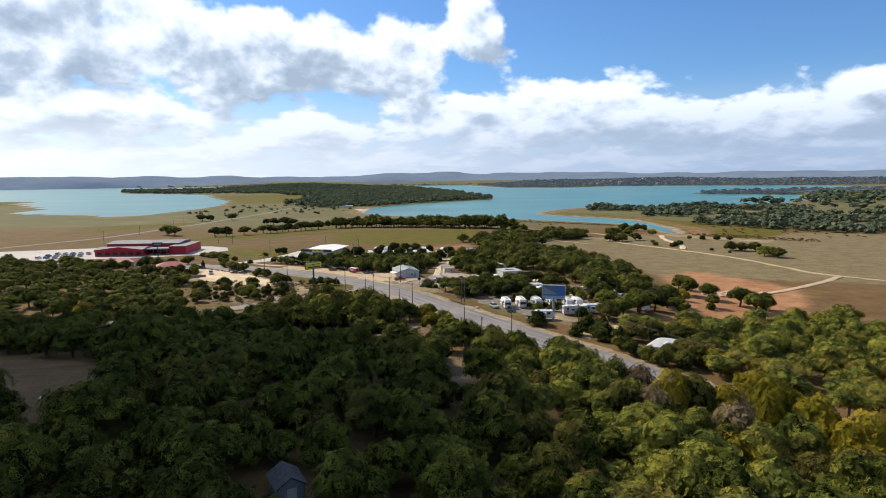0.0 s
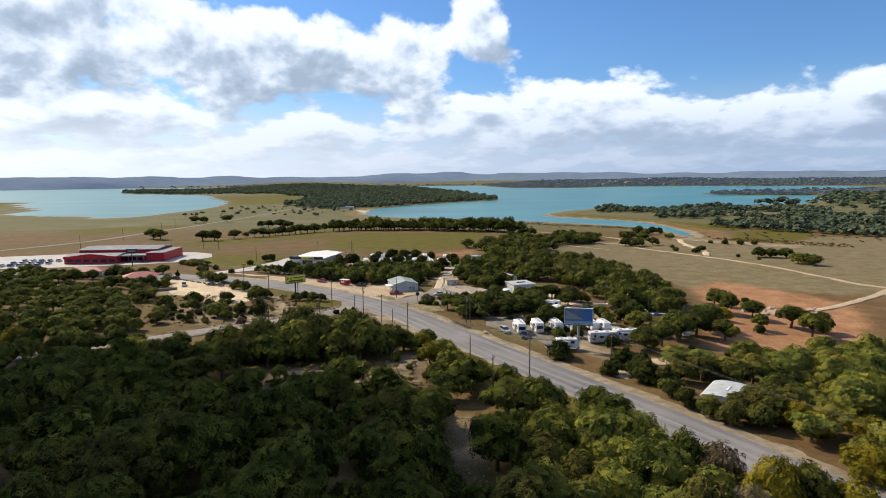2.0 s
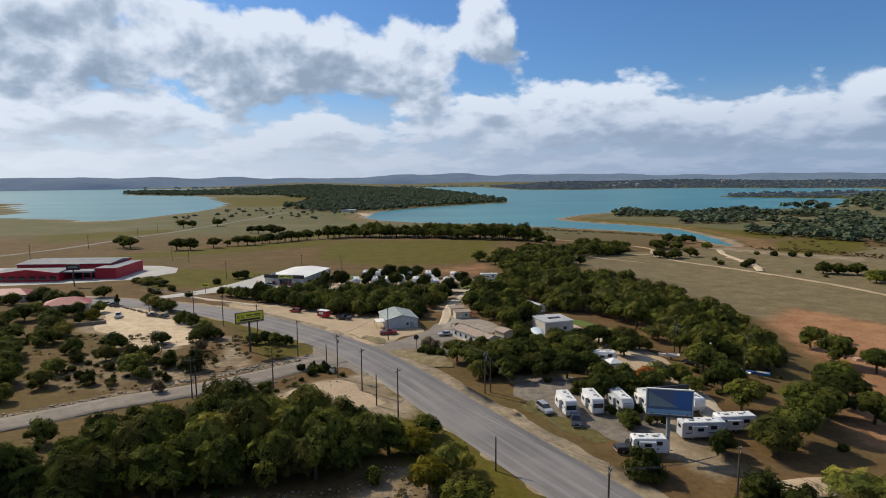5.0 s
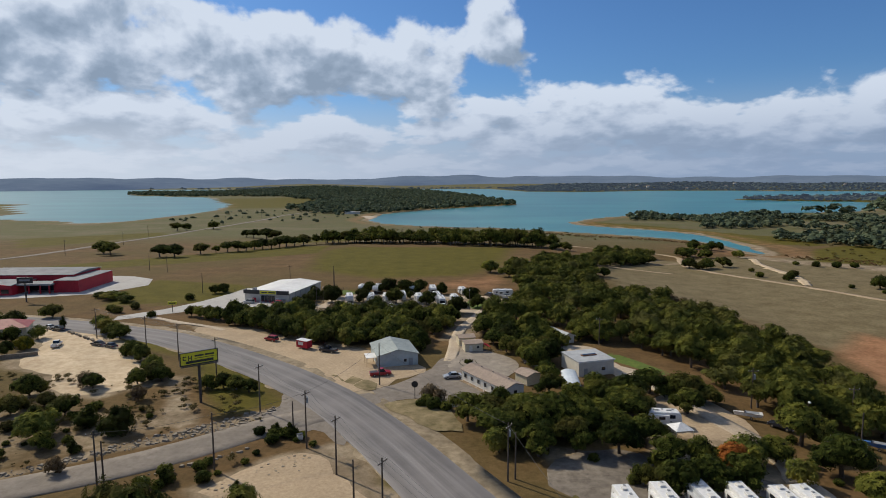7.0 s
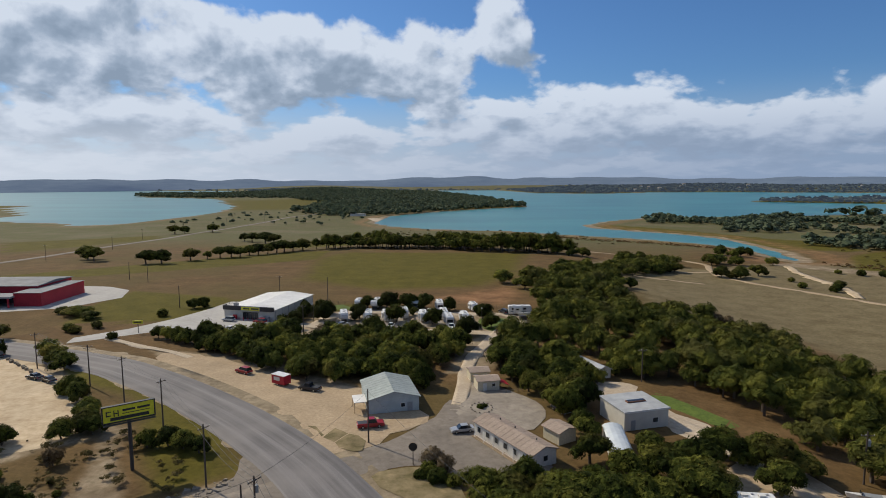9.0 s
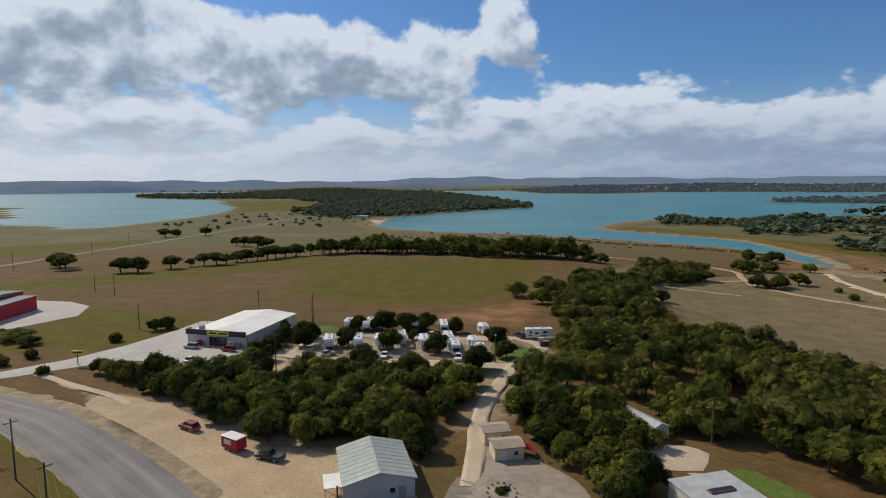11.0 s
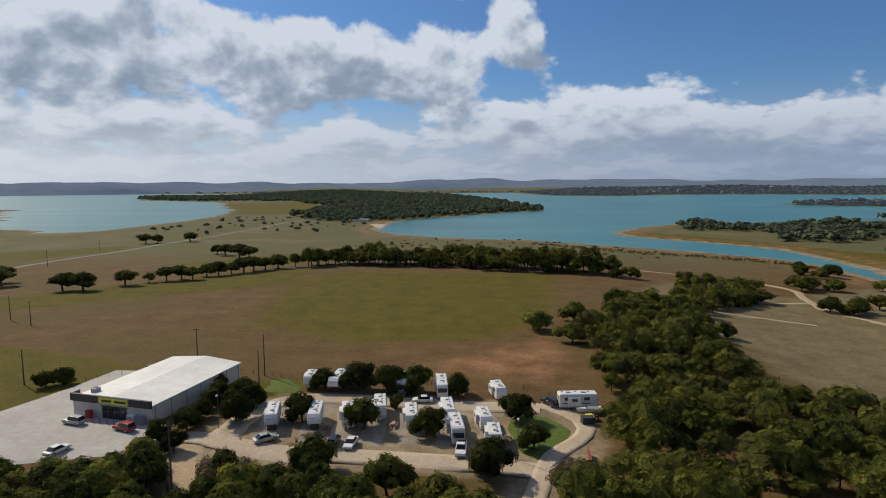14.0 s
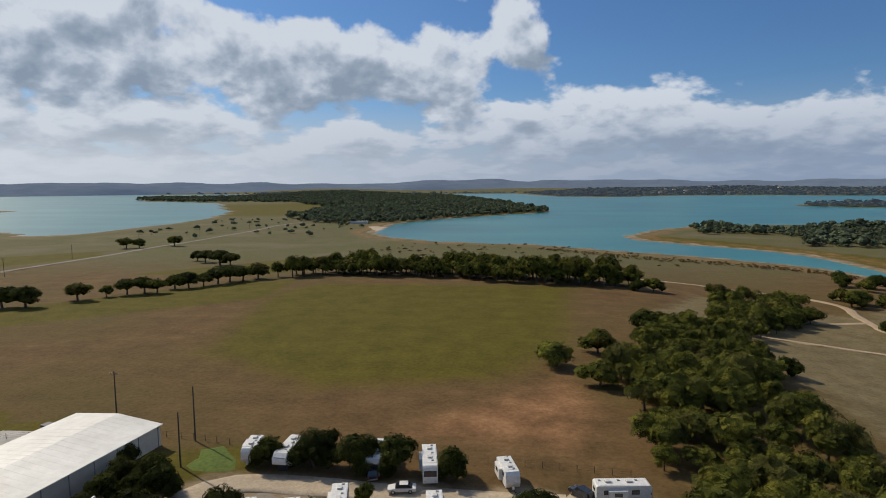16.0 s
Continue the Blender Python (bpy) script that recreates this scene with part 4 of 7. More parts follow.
def bush_lobes(rng, r=1.6, h=2.0):
    out = [(0, 0, h * 0.45, r * 0.8, r * 0.8, h * 0.5)]
    for i in range(3):
        a = 2.1 * i + rng.random()
        out.append((0.5 * r * math.cos(a), 0.5 * r * math.sin(a), h * 0.4, r * 0.5, r * 0.5, h * 0.42))
    return out


def trunk_bm(rng, r, h, base_r, limbs=5):
    bm = bmesh.new()
    lean = Vector((rng.normal(0, 0.25), rng.normal(0, 0.25), h * 0.36))

    def limb(p0, p1, r0, r1, seg):
        """A tapered length of wood, grown onto what is there."""
        old = list(bm.verts)
        rod(p0, p1, r0, r1, seg, bm)
        if old:
            fresh = [v for v in bm.verts if v not in set(old)]
            root_v = min(old, key=lambda v: (v.co - Vector(p0)).length)
            near_v = min(fresh, key=lambda v: (v.co - root_v.co).length)
            side_v = near_v.link_edges[0].other_vert(near_v)
            bm.faces.new((root_v, near_v, side_v))

    limb((0, 0, -0.5), lean, base_r * 1.25, base_r * 0.8, 7)
    for i in range(limbs):
        a = 2 * math.pi * (i + 0.6 * rng.random()) / limbs
        mid = lean + Vector((r * 0.28 * math.cos(a), r * 0.28 * math.sin(a), h * 0.14))
        end = mid + Vector((r * 0.32 * math.cos(a + 0.3), r * 0.32 * math.sin(a + 0.3), h * 0.16))
        limb(lean, mid, base_r * 0.55, base_r * 0.4, 5)
        limb(mid, end, base_r * 0.4, base_r * 0.15, 5)
    return bm


def tree_template(kind, seed, leaf, n, size):
    rng = np.random.default_rng(seed)
    if kind == "oak":
        lob, bm = oak_lobes(rng), trunk_bm(rng, 4.0, 6.5, 0.30)
    elif kind == "low_oak":
        lob, bm = low_oak_lobes(rng), trunk_bm(rng, 3.4, 4.6, 0.22)
    elif kind == "juniper":
        lob, bm = juniper_lobes(rng), trunk_bm(rng, 1.5, 3.0, 0.16, 3)
    else:
        lob, bm = bush_lobes(rng), trunk_bm(rng, 1.0, 1.4, 0.08, 3)
    v, q, mi = crown_arrays(rng, lob, n, size)
    return link_bm("trunk", bm, M["bark"]), quick_mesh("crown", v, q, [M[leaf], M["leaf_core_shade" if leaf in ("leaf", "leaf_dark") else leaf]], mi)


OAKS = [tree_template("oak", 10 + i, "leaf", 760, 0.42) for i in range(6)]
LOWS = [tree_template("low_oak", 20 + i, "leaf_olive" if i == 3 else "leaf", 700, 0.40) for i in range(5)]
DARKS = [tree_template("low_oak", 25 + i, "leaf_dark", 700, 0.40) for i in range(3)]
YELLOWS = [tree_template("low_oak", 30 + i, "leaf_yellow", 760, 0.42) for i in range(2)]
BROWNS = [tree_template("low_oak", 45, "leaf_brown", 420, 0.34)]
AUTUMN = [tree_template("oak", 40, "leaf_autumn", 760, 0.42)]
JUNIPERS = [tree_template("juniper", 50 + i, "leaf_dark", 420, 0.32) for i in range(3)]
BUSHES = [tree_template("bush", 60 + i, "leaf", 200, 0.30) for i in range(3)]
TREES = {"oak": (OAKS, 4.3, 7.0), "low": (LOWS, 4.3, 6.0), "dark": (DARKS, 4.3, 6.0), "yellow": (YELLOWS, 4.3, 7.0), "brown": (BROWNS, 4.3, 6.0), "autumn": (AUTUMN, 4.3, 7.0), "juniper": (JUNIPERS, 2.3, 5.0), "bush": (BUSHES, 1.7, 2.1)}
tree_count = [0]


def plant(x, y, r, kind="oak", label="", tall=1.0, group=""):
    """One tree or shrub of crown radius r."""
    temps, r0, _ = TREES[kind]
    i = tree_count[0]
    tree_count[0] += 1
    trunk_me, crown_me = temps[i % len(temps)]
    s = r / r0
    rng = np.random.default_rng(900 + i)
    names = {"juniper": "juniper", "bush": "shrub", "low": "bushy_oak", "dark": "bushy_oak", "yellow": "yellowing_oak"}
    labels = {"dark": "dark bushy live oak beside gravel", "low": "bushy oak with branches hanging near the ground", "oak": "spreading live oak with a dense dark green crown", "yellow": "oak with a yellowing crown", "brown": "half-bare oak with brown twigs", "autumn": "tree with rust-red autumn leaves",
              "juniper": "dark green bushy juniper on dry ground", "bush": "low rounded green shrub on dry ground"}
    ob = tagged(new(names.get(kind, "oak_tree")), label or labels[kind], {"juniper": "juniper", "bush": "shrub"}.get(kind, "tree"), group or ("shrubs" if kind == "bush" else "trees"))
    hz = s * tall * (0.75 + 0.25 / max(s, 0.6)) if kind in ("oak", "low", "dark", "yellow", "brown", "autumn") else s * tall
    ob.matrix_basis = Matrix.LocRotScale((x, y, ground_z(x, y)), Euler((0, 0, rng.random() * 6.28)), (s, s * (0.9 + 0.2 * rng.random()), hz))
    for nm, me in (("trunk", trunk_me), ("crown", crown_me)):
        c = new(nm, me)
        c.parent = ob
    return ob


# woods as one mass of trees
def wood_template(seed, n, size, kind="oak", trunk=True, core=(6, 4), lobes=5):
    rng = np.random.default_rng(seed)
    lob = oak_lobes(rng, n=lobes) if kind == "oak" else juniper_lobes(rng, 2.6, 5.6)
    v, q, mi = crown_arrays(rng, lob, n, size, core)
    if trunk:
        b = len(v)
        tv, tq = [], []
        for k, (z, rr) in enumerate(((-0.6, 0.32), (3.2, 0.2))):
            for a in range(4):
                tv.append((rr * math.cos(a * 1.571), rr * math.sin(a * 1.571), z))
        tq = [(b + a, b + (a + 1) % 4, b + 4 + (a + 1) % 4, b + 4 + a) for a in range(4)]
        v, q, mi = np.vstack([v, tv]), np.vstack([q, tq]), np.append(mi, [2] * 4)
    return v, q, mi


def scatter(rng, polys, spacing, holes=(), jitter=0.2):
    """Places in the polygons, kept apart, outside the holes."""
    out = []
    for poly in polys:
        xs, ys = [p[0] for p in poly], [p[1] for p in poly]
        gx, gy = np.meshgrid(np.arange(min(xs), max(xs), spacing), np.arange(min(ys), max(ys), spacing * 0.87))
        gx = gx + (np.arange(gx.shape[0]) % 2)[:, None] * spacing / 2
        gx, gy = gx.ravel() + rng.normal(0, spacing * jitter, gx.size), gy.ravel() + rng.normal(0, spacing * jitter, gy.size)
        keep = inside(poly, gx, gy)
        for hpoly, gap in holes:
            keep &= ~inside(hpoly, gx, gy) & (edge_distance(hpoly, gx, gy) > gap)
        out.append(np.stack([gx[keep], gy[keep]], 1))
    return np.vstack(out)


def wood_mass(name, places, temps, scale, leaf, label, category, seed, tall=1.0, spread=0.3):
    rng = np.random.default_rng(seed)
    z = height(places[:, 0], places[:, 1])
    V, Q, I, base = [], [], [], 0
    for (x, y), zz in zip(places, z):
        v, q, mi = temps[rng.integers(len(temps))]
        s = scale * (1 + spread * (rng.random() * 2 - 1))
        a = rng.random() * 6.28
        ca, sa = math.cos(a) * s, math.sin(a) * s
        hz = s * tall * (0.78 + 0.44 * rng.random())
        V.append(np.column_stack([v[:, 0] * ca - v[:, 1] * sa + x, v[:, 0] * sa + v[:, 1] * ca + y, v[:, 2] * hz + zz]))
        Q.append(q + base)
        I.append(mi)
        base += len(v)
    me = quick_mesh(name, np.vstack(V), np.vstack(Q), [M[leaf], M["leaf_core_shade"] if leaf == "leaf_wood" else M[leaf], M["bark"]], np.concatenate(I))
    return tagged(new(name, me), label, category, kind="stuff")


build_shade_cloud()
rng0 = np.random.default_rng(77)
NEAR = [wood_template(100 + i, 400, 0.50, lobes=6) for i in range(5)]
NEARJ = [wood_template(110 + i, 330, 0.38, "juniper", core=(5, 3)) for i in range(2)]
MID = [wood_template(120 + i, 215, 0.66, core=(5, 3)) for i in range(5)]
FARTHEST = [wood_template(135 + i, 6, 2.2, trunk=False, core=(5, 3), lobes=0) for i in range(4)]
FAR = [wood_template(130 + i, 11, 1.9, trunk=False, core=(5, 3), lobes=1) for i in range(4)]

SIDE_STRIP = [(-16, 262), (-60, 243), (-92, 213), (-116, 197), (-240, 176), (-240, 162), (-112, 186), (-84, 202), (-54, 232), (-16, 248)]
HILLWOOD = [(-170, 30), (101, 30), (76, 74), (57.5, 104), (42, 130), (27, 150), (18, 162), (7, 178), (2, 192), (-6, 204), (-14, 206), (-34, 212), (-52, 206), (-70, 198), (-96, 184), (-170, 165)]
SHED_YARD = [(-24, 66), (-14, 66), (-15, 77), (-24, 78)]
holes1 = [(CLEARING, 1.5), (HILL_FIELD, 1.5), (SHED_YARD, 2.0), (SIDE_STRIP, 2.0)]
p_hill = scatter(rng0, [HILLWOOD], 6.3, holes1, 0.26)
p_hill = p_hill[rng0.random(len(p_hill)) > 0.06]
p_hill = p_hill[~inside(GULLY, p_hill[:, 0], p_hill[:, 1])]
near = (p_hill[:, 1] > 56) & (p_hill[:, 1] < 135) & (np.abs(p_hill[:, 0]) < 110)
turning = near & (p_hill[:, 0] > 16 + 5 * np.sin(p_hill[:, 1] / 9)) & (np.random.default_rng(5).random(len(p_hill)) < 0.56)
wood_mass("turning_wood", p_hill[turning], NEAR, 1.0, "leaf_olive", "olive and yellowing oaks on the slope above the highway", "wood", 12, 1.0, 0.38)
wood_mass("hillside_wood", p_hill[near & ~turning], NEAR + NEARJ, 1.0, "leaf_wood", "dense dark green oak and juniper wood on a hillside", "wood", 1, 1.0, 0.40)
wood_mass("hillside_wood", p_hill[~near], MID, 1.0, "leaf_wood", "dense oak wood beside the side road", "wood", 2, 0.95, 0.38)
OUTER = [[(-330, -70), (205, -70), (120, 28), (-330, 28)], [(-330, 28), (-172, 28), (-172, 160), (-330, 150)], [(196, 62), (330, 0), (360, 200), (226, 190)]]
p_outer = scatter(rng0, OUTER, 10.0)
wood_mass("outer_wood", p_outer, [wood_template(170 + i, 34, 1.4, trunk=False, core=(5, 3), lobes=2) for i in range(3)], 1.4, "leaf_wood", "oak wood beyond the hillside", "wood", 13, 0.95, 0.3)
LEFTWOOD = [(-260, 360), (-200, 345), (-170, 318), (-140, 290), (-108, 250), (-98, 232), (-112, 214), (-150, 196), (-260, 200)]
p_left = scatter(rng0, [LEFTWOOD], 7.6, [(SIDE_STRIP, 3.0)])
p_left = p_left[rng0.random(len(p_left)) > 0.18]
wood_mass("scrub_wood", p_left, MID, 0.9, "leaf_wood", "open oak scrub on a dry slope", "wood", 3, 0.85, 0.35)
EASTWOOD = [(26, 372), (30, 392), (31, 425), (38, 442), (33, 452), (48, 480), (60, 505), (84, 512), (104, 570), (130, 590), (150, 584), (137, 551), (98, 506), (82, 490), (80, 466), (69, 434), (66, 419), (70, 401), (84, 392),
            (92, 385), (99, 370), (102, 342), (107, 320), (104, 296), (100, 268), (86, 248), (67, 260), (63, 279), (61, 301), (58, 321), (52, 330), (46, 345), (28, 350), (17, 338), (14, 350), (22, 360)]
EASTWOOD2 = [(12, 332), (20, 320), (30, 308), (44, 304), (48, 316), (64, 300), (64, 320), (52, 328), (46, 343), (30, 350), (18, 338)]
p_east = scatter(rng0, [EASTWOOD, EASTWOOD2], 6.3, [([(29, 328), (34, 329), (39, 313), (35, 311)], 2.0), ([(30, 303), (33, 312), (43, 310), (39, 302)], 2.5), ([(50, 331), (59, 327), (61, 340), (54, 352), (48, 350)], 0.5), ([(44, 296), (48, 304), (53, 299), (58, 284), (48, 280)], 1.5)])
p_east = p_east[rng0.random(len(p_east)) > 0.1]
wood_mass("oak_wood", p_east, MID, 1.0, "leaf_east", "dense oak wood between pasture and caravan park", "wood", 4, 1.0, 0.38)
RIGHTWOOD = [(52, 172), (60, 182), (72, 188), (90, 197), (114, 209), (160, 224), (220, 190), (190, 60), (140, 50), (96, 98), (66, 142)]
p_right = scatter(rng0, [RIGHTWOOD], 6.9, [([(52, 150), (54, 168), (66, 176), (78, 168), (66, 148)], 2.0)])
p_right = p_right[rng0.random(len(p_right)) > 0.1]
wood_mass("roadside_wood", p_right, MID, 1.06, "leaf_olive", "mixed green and yellowing wood beside the highway", "wood", 5, 0.95, 0.3)
HEDGE = [(-118, 630), (-94, 640), (-60, 640), (-20, 630), (17, 614), (60, 602), (82, 606), (80, 622), (40, 640), (0, 660), (-50, 668), (-100, 660)]
p_hedge = scatter(rng0, [HEDGE], 7.5)
wood_mass("field_edge_wood", p_hedge, MID, 1.42, "leaf_wood", "long dark belt of oaks at the field edge", "wood", 6, 1.12, 0.3)
PENINSULA = [(-330, 1330), (-270, 1240), (-200, 1190), (-125, 1215), (-60, 1335), (60, 1480), (150, 1560), (158, 1605), (90, 2036), (-10, 2705), (-180, 3400), (-900, 3500), (-1190, 3040), (-1560, 3030), (-1360, 2610), (-1020, 2360), (-800, 2330),
             (-560, 2150), (-400, 1750)]
p_pen = scatter(rng0, [PENINSULA], 16.0)
p_pen = p_pen[(rng0.random(len(p_pen)) < np.clip(1.15 - (p_pen[:, 1] - 1200) / 2600, 0.75, 1)) & ((p_pen[:, 0] > -330) | (p_pen[:, 1] > 1900) | (rng0.random(len(p_pen)) < 0.08))]
wood_mass("peninsula_wood", p_pen, FAR, 1.8, "leaf_hazed", "dark wood covering a low peninsula", "wood", 7, 0.75, 0.3)
SPITWOOD = [[(262, 1005), (320, 985), (360, 1010), (340, 1120), (290, 1110)], [(310, 870), (360, 850), (420, 900), (640, 940), (640, 1140), (400, 1130), (350, 1010)], [(300, 700), (420, 560), (700, 560), (700, 880), (420, 860)],
            [(230, 300), (300, 330), (420, 420), (640, 420), (640, 240), (300, 200)]]
p_spit = scatter(rng0, SPITWOOD, 11.5)
clump = np.sin(p_spit[:, 0] / 31 + 2 * np.sin(p_spit[:, 1] / 47)) + np.sin(p_spit[:, 1] / 23 + 1.0)
p_spit = p_spit[clump > -0.35]
wood_mass("shore_wood", p_spit, [wood_template(140 + i, 36, 1.3, trunk=False, core=(5, 3), lobes=3) for i in range(3)], 1.25, "leaf_hazed", "scattered oak clumps on the lake shore", "wood", 8, 0.8, 0.45)
p_mid = scatter(rng0, [[(620, 1240), (780, 1280), (980, 1500), (1050, 1640), (1400, 1700), (2200, 1900), (2600, 1500), (1400, 700), (720, 900)]], 34.0)
p_mid = p_mid[rng0.random(len(p_mid)) > 0.4]
wood_mass("shore_wood", p_mid, FAR, 2.8, "leaf_hazed", "low woods along the far side of the bay", "wood", 14, 0.6, 0.4)
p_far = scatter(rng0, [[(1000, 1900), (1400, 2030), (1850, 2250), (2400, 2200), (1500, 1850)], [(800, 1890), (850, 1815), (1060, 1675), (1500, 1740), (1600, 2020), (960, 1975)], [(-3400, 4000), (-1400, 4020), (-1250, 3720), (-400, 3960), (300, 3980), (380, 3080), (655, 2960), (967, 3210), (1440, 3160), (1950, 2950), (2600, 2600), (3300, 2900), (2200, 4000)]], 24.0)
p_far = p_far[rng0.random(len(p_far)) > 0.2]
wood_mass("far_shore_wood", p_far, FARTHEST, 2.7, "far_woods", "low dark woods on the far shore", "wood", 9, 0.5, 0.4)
p_brush = scatter(rng0, [[(-130, 760), (-60, 890), (60, 870), (140, 800), (150, 720), (-20, 700)], [(250, 560), (300, 600), (330, 740), (420, 700), (400, 520)]], 15.0)
p_brush = p_brush[rng0.random(len(p_brush)) > 0.55]
wood_mass("shore_brush", p_brush, [wood_template(150 + i, 24, 1.1, trunk=False, core=(5, 3), lobes=1) for i in range(3)], 0.55, "scrub", "dry brush near the lake shore", "brush", 10, 0.5, 0.5)
p_mead = scatter(rng0, [[(-440, 1010), (-330, 940), (-150, 985), (-160, 1170), (-330, 1310), (-450, 1330)]], 20.0, (), 0.45)
p_mead = p_mead[(rng0.random(len(p_mead)) > 0.75) & (edge_distance(COUNTY_ROAD, p_mead[:, 0], p_mead[:, 1], False) > 9)]
wood_mass("meadow_trees", p_mead, [wood_template(155 + i, 26, 1.3, trunk=False, core=(5, 3), lobes=2) for i in range(3)], 0.75, "leaf_hazed", "scattered trees on the meadow by the lake", "wood", 16, 0.8, 0.6)
p_reed = scatter(rng0, [[(60, 838), (108, 806), (150, 776), (190, 748), (225, 712), (240, 680), (230, 668), (212, 700), (178, 732), (138, 760), (90, 794), (50, 824)], [(258, 600), (300, 560), (340, 520), (330, 500), (290, 530), (255, 575)]], 4.0, (), 0.5)
wood_mass("shore_reeds", p_reed, [wood_template(180 + i, 22, 1.1, trunk=False, core=(5, 3), lobes=1) for i in range(3)], 0.30, "reeds", "rust-brown brush along the shore", "brush", 15, 0.5, 0.5)
p_scrub = scatter(rng0, [[(-76, 286), (-52, 258), (-64, 248), (-86, 262), (-104, 266), (-96, 282)], [(-44, 262), (-36, 256), (-34, 252), (-48, 256)], [(-38, 240), (-30, 240), (-28, 236), (-38, 232)], SCRUB_BARE, CLEARING, [(-70, 262), (-40, 256), (-36, 268), (-66, 282)], [(-128, 262), (-98, 262), (-96, 282), (-130, 290)]], 2.6, (), 0.6)
p_scrub = p_scrub[(rng0.random(len(p_scrub)) > 0.3) & (wobble(p_scrub[:, 0], p_scrub[:, 1], 3.1) > -0.1)]
wood_mass("dry_scrub", p_scrub, [wood_template(160 + i, 24, 1.0, trunk=False, core=(5, 3), lobes=1) for i in range(3)], 0.19, "scrub", "low dry scrub on stony ground", "brush", 11, 0.75, 0.8)


def rocks(name, polys, spacing, seed, big=1.0, mat="rock"):
    rng = np.random.default_rng(seed)
    pts = scatter(rng, polys, spacing)
    pts = pts[rng.random(len(pts)) > 0.4]
    z = height(pts[:, 0], pts[:, 1])
    V, Q = [], []
    cube = np.array([(-1, -1, -1), (1, -1, -1), (1, 1, -1), (-1, 1, -1), (-0.7, -0.6, 1), (0.6, -0.7, 1), (0.7, 0.6, 0.8), (-0.6, 0.7, 1)], float)
    f = np.array([(0, 3, 2, 1), (4, 5, 6, 7), (0, 1, 5, 4), (1, 2, 6, 5), (2, 3, 7, 6), (3, 0, 4, 7)])
    for i, ((x, y), zz) in enumerate(zip(pts, z)):
        s = big * (0.06 + 0.22 * rng.random() ** 3)
        V.append((cube + rng.normal(0, 0.18, (8, 3))) * s * np.array([1.2, 1, 0.6]) + (x, y, zz + 0.04))
        Q.append(f + 8 * i)
    me = quick_mesh(name, np.vstack(V), np.vstack(Q), [M[mat]])
    tagged(new(name, me), "loose pale limestone rocks on bare ground", "rocks", kind="stuff")


rocks("limestone_rocks", [CLEARING, GULLY, BANK, [(-39, 228), (-26, 242), (-22, 236), (-36, 224)]], 0.9, 21)
rocks("bank_rubble", [BANK, [(-50, 233), (-44, 236), (-36, 243), (-37, 241), (-45, 234), (-52, 230)]], 0.8, 26, 1.9)
rocks("bank_rocks", [[(128, 278), (140, 290), (160, 290), (168, 286), (150, 272), (136, 270)], [(140, 266), (150, 272), (146, 262)]], 2.2, 22, 5.0, "red_rock")

# single trees, place by place: x, y, crown radius
for x, y, r in ((-36.5, 399.5, 2.9), (-28.3, 399.5, 3.9), (-20.8, 398.5, 3.7), (-14.0, 398.5, 3.7), (-4.2, 396.5, 2.9), (-36.6, 380.8, 3.2), (-22.6, 376.5, 3.8), (-9.4, 373.5, 3.3), (8.4, 382, 3.3),
                (-49.6, 388, 3.0), (-49.5, 379.5, 3.4), (-53.5, 393, 2.6), (10.6, 368.5, 2.8), (-28.0, 358, 4.0), (2.3, 357.5, 3.9), (-17.3, 388, 1.6)):
    plant(x, y, r * 1.28, "dark", tall=1.15, group="trees in the caravan park")
for x, y, r in ((-105.6, 398.6, 3.0), (-103.2, 401.5, 3.2), (-104.2, 405, 2.0), (-111.2, 384.8, 2.4), (-131, 361, 2.4), (-127.5, 359, 2.3), (-124.5, 366, 2.3), (-110.6, 351.5, 2.0)):
    plant(x, y, r, "dark" if r > 2.4 else "bush", group="trees by the store")
for x, y, r in ((-198.3, 535, 5.9), (-188.7, 536, 6.2), (-178, 553, 5.4), (-171, 563, 3.2), (-165, 569, 5.2), (-158.8, 573, 5.3), (-153, 574, 4.6), (-151, 587, 4.7), (-146, 591, 5.4), (-141, 597, 4.4), (-137, 605, 6.0),
                (-133.5, 612, 6.2), (-128.5, 618, 5.2), (-123, 626, 6.3), (-204.7, 723, 5.0), (-193, 711, 6.0), (-175, 694, 7.5), (-166, 690, 6.0), (-325, 832, 7.0), (-316, 838, 6.0), (-292, 857, 7.0), (-240, 548, 6.0), (-252, 560, 6.5)):
    plant(x, y, r * 1.12, tall=1.0, group="oaks along the field edge")
for x, y, r in ((117.6, 593, 6.5), (21.7, 460, 6.2), (36, 474, 6.4), (30, 444, 5.8), (57.7, 505, 6.6), (71, 505, 6.0), (141, 580, 7.0), (133, 572, 6.5), (125.8, 541, 6.5), (136, 546, 6.0), (174, 581, 7.0), (182, 588, 6.5), (190, 580, 6.0),
                (212.6, 657, 6.0), (218, 634, 7.0), (84.4, 462, 4.0), (75, 456, 5.0), (157, 527, 6.5), (168, 526, 6.5), (163, 521, 5.0), (182, 533, 6.0), (216, 583, 5.0), (178, 597, 5.5), (229, 453, 6.5), (236, 450, 6.0), (244, 446, 6.5), (238, 421, 6.8), (243, 413, 6.2), (247, 428, 5.0), (230, 648, 5.5), (119, 603, 3.8), (123, 552, 6.5), (120, 533, 6.0), (112, 540, 6.0), (81, 599, 5.0), (89.3, 600, 6.0), (72, 610, 6.2), (204, 640, 6.0), (208, 625, 5.5)):
    plant(x, y, r, "low", tall=1.0, group="oaks of the pasture")
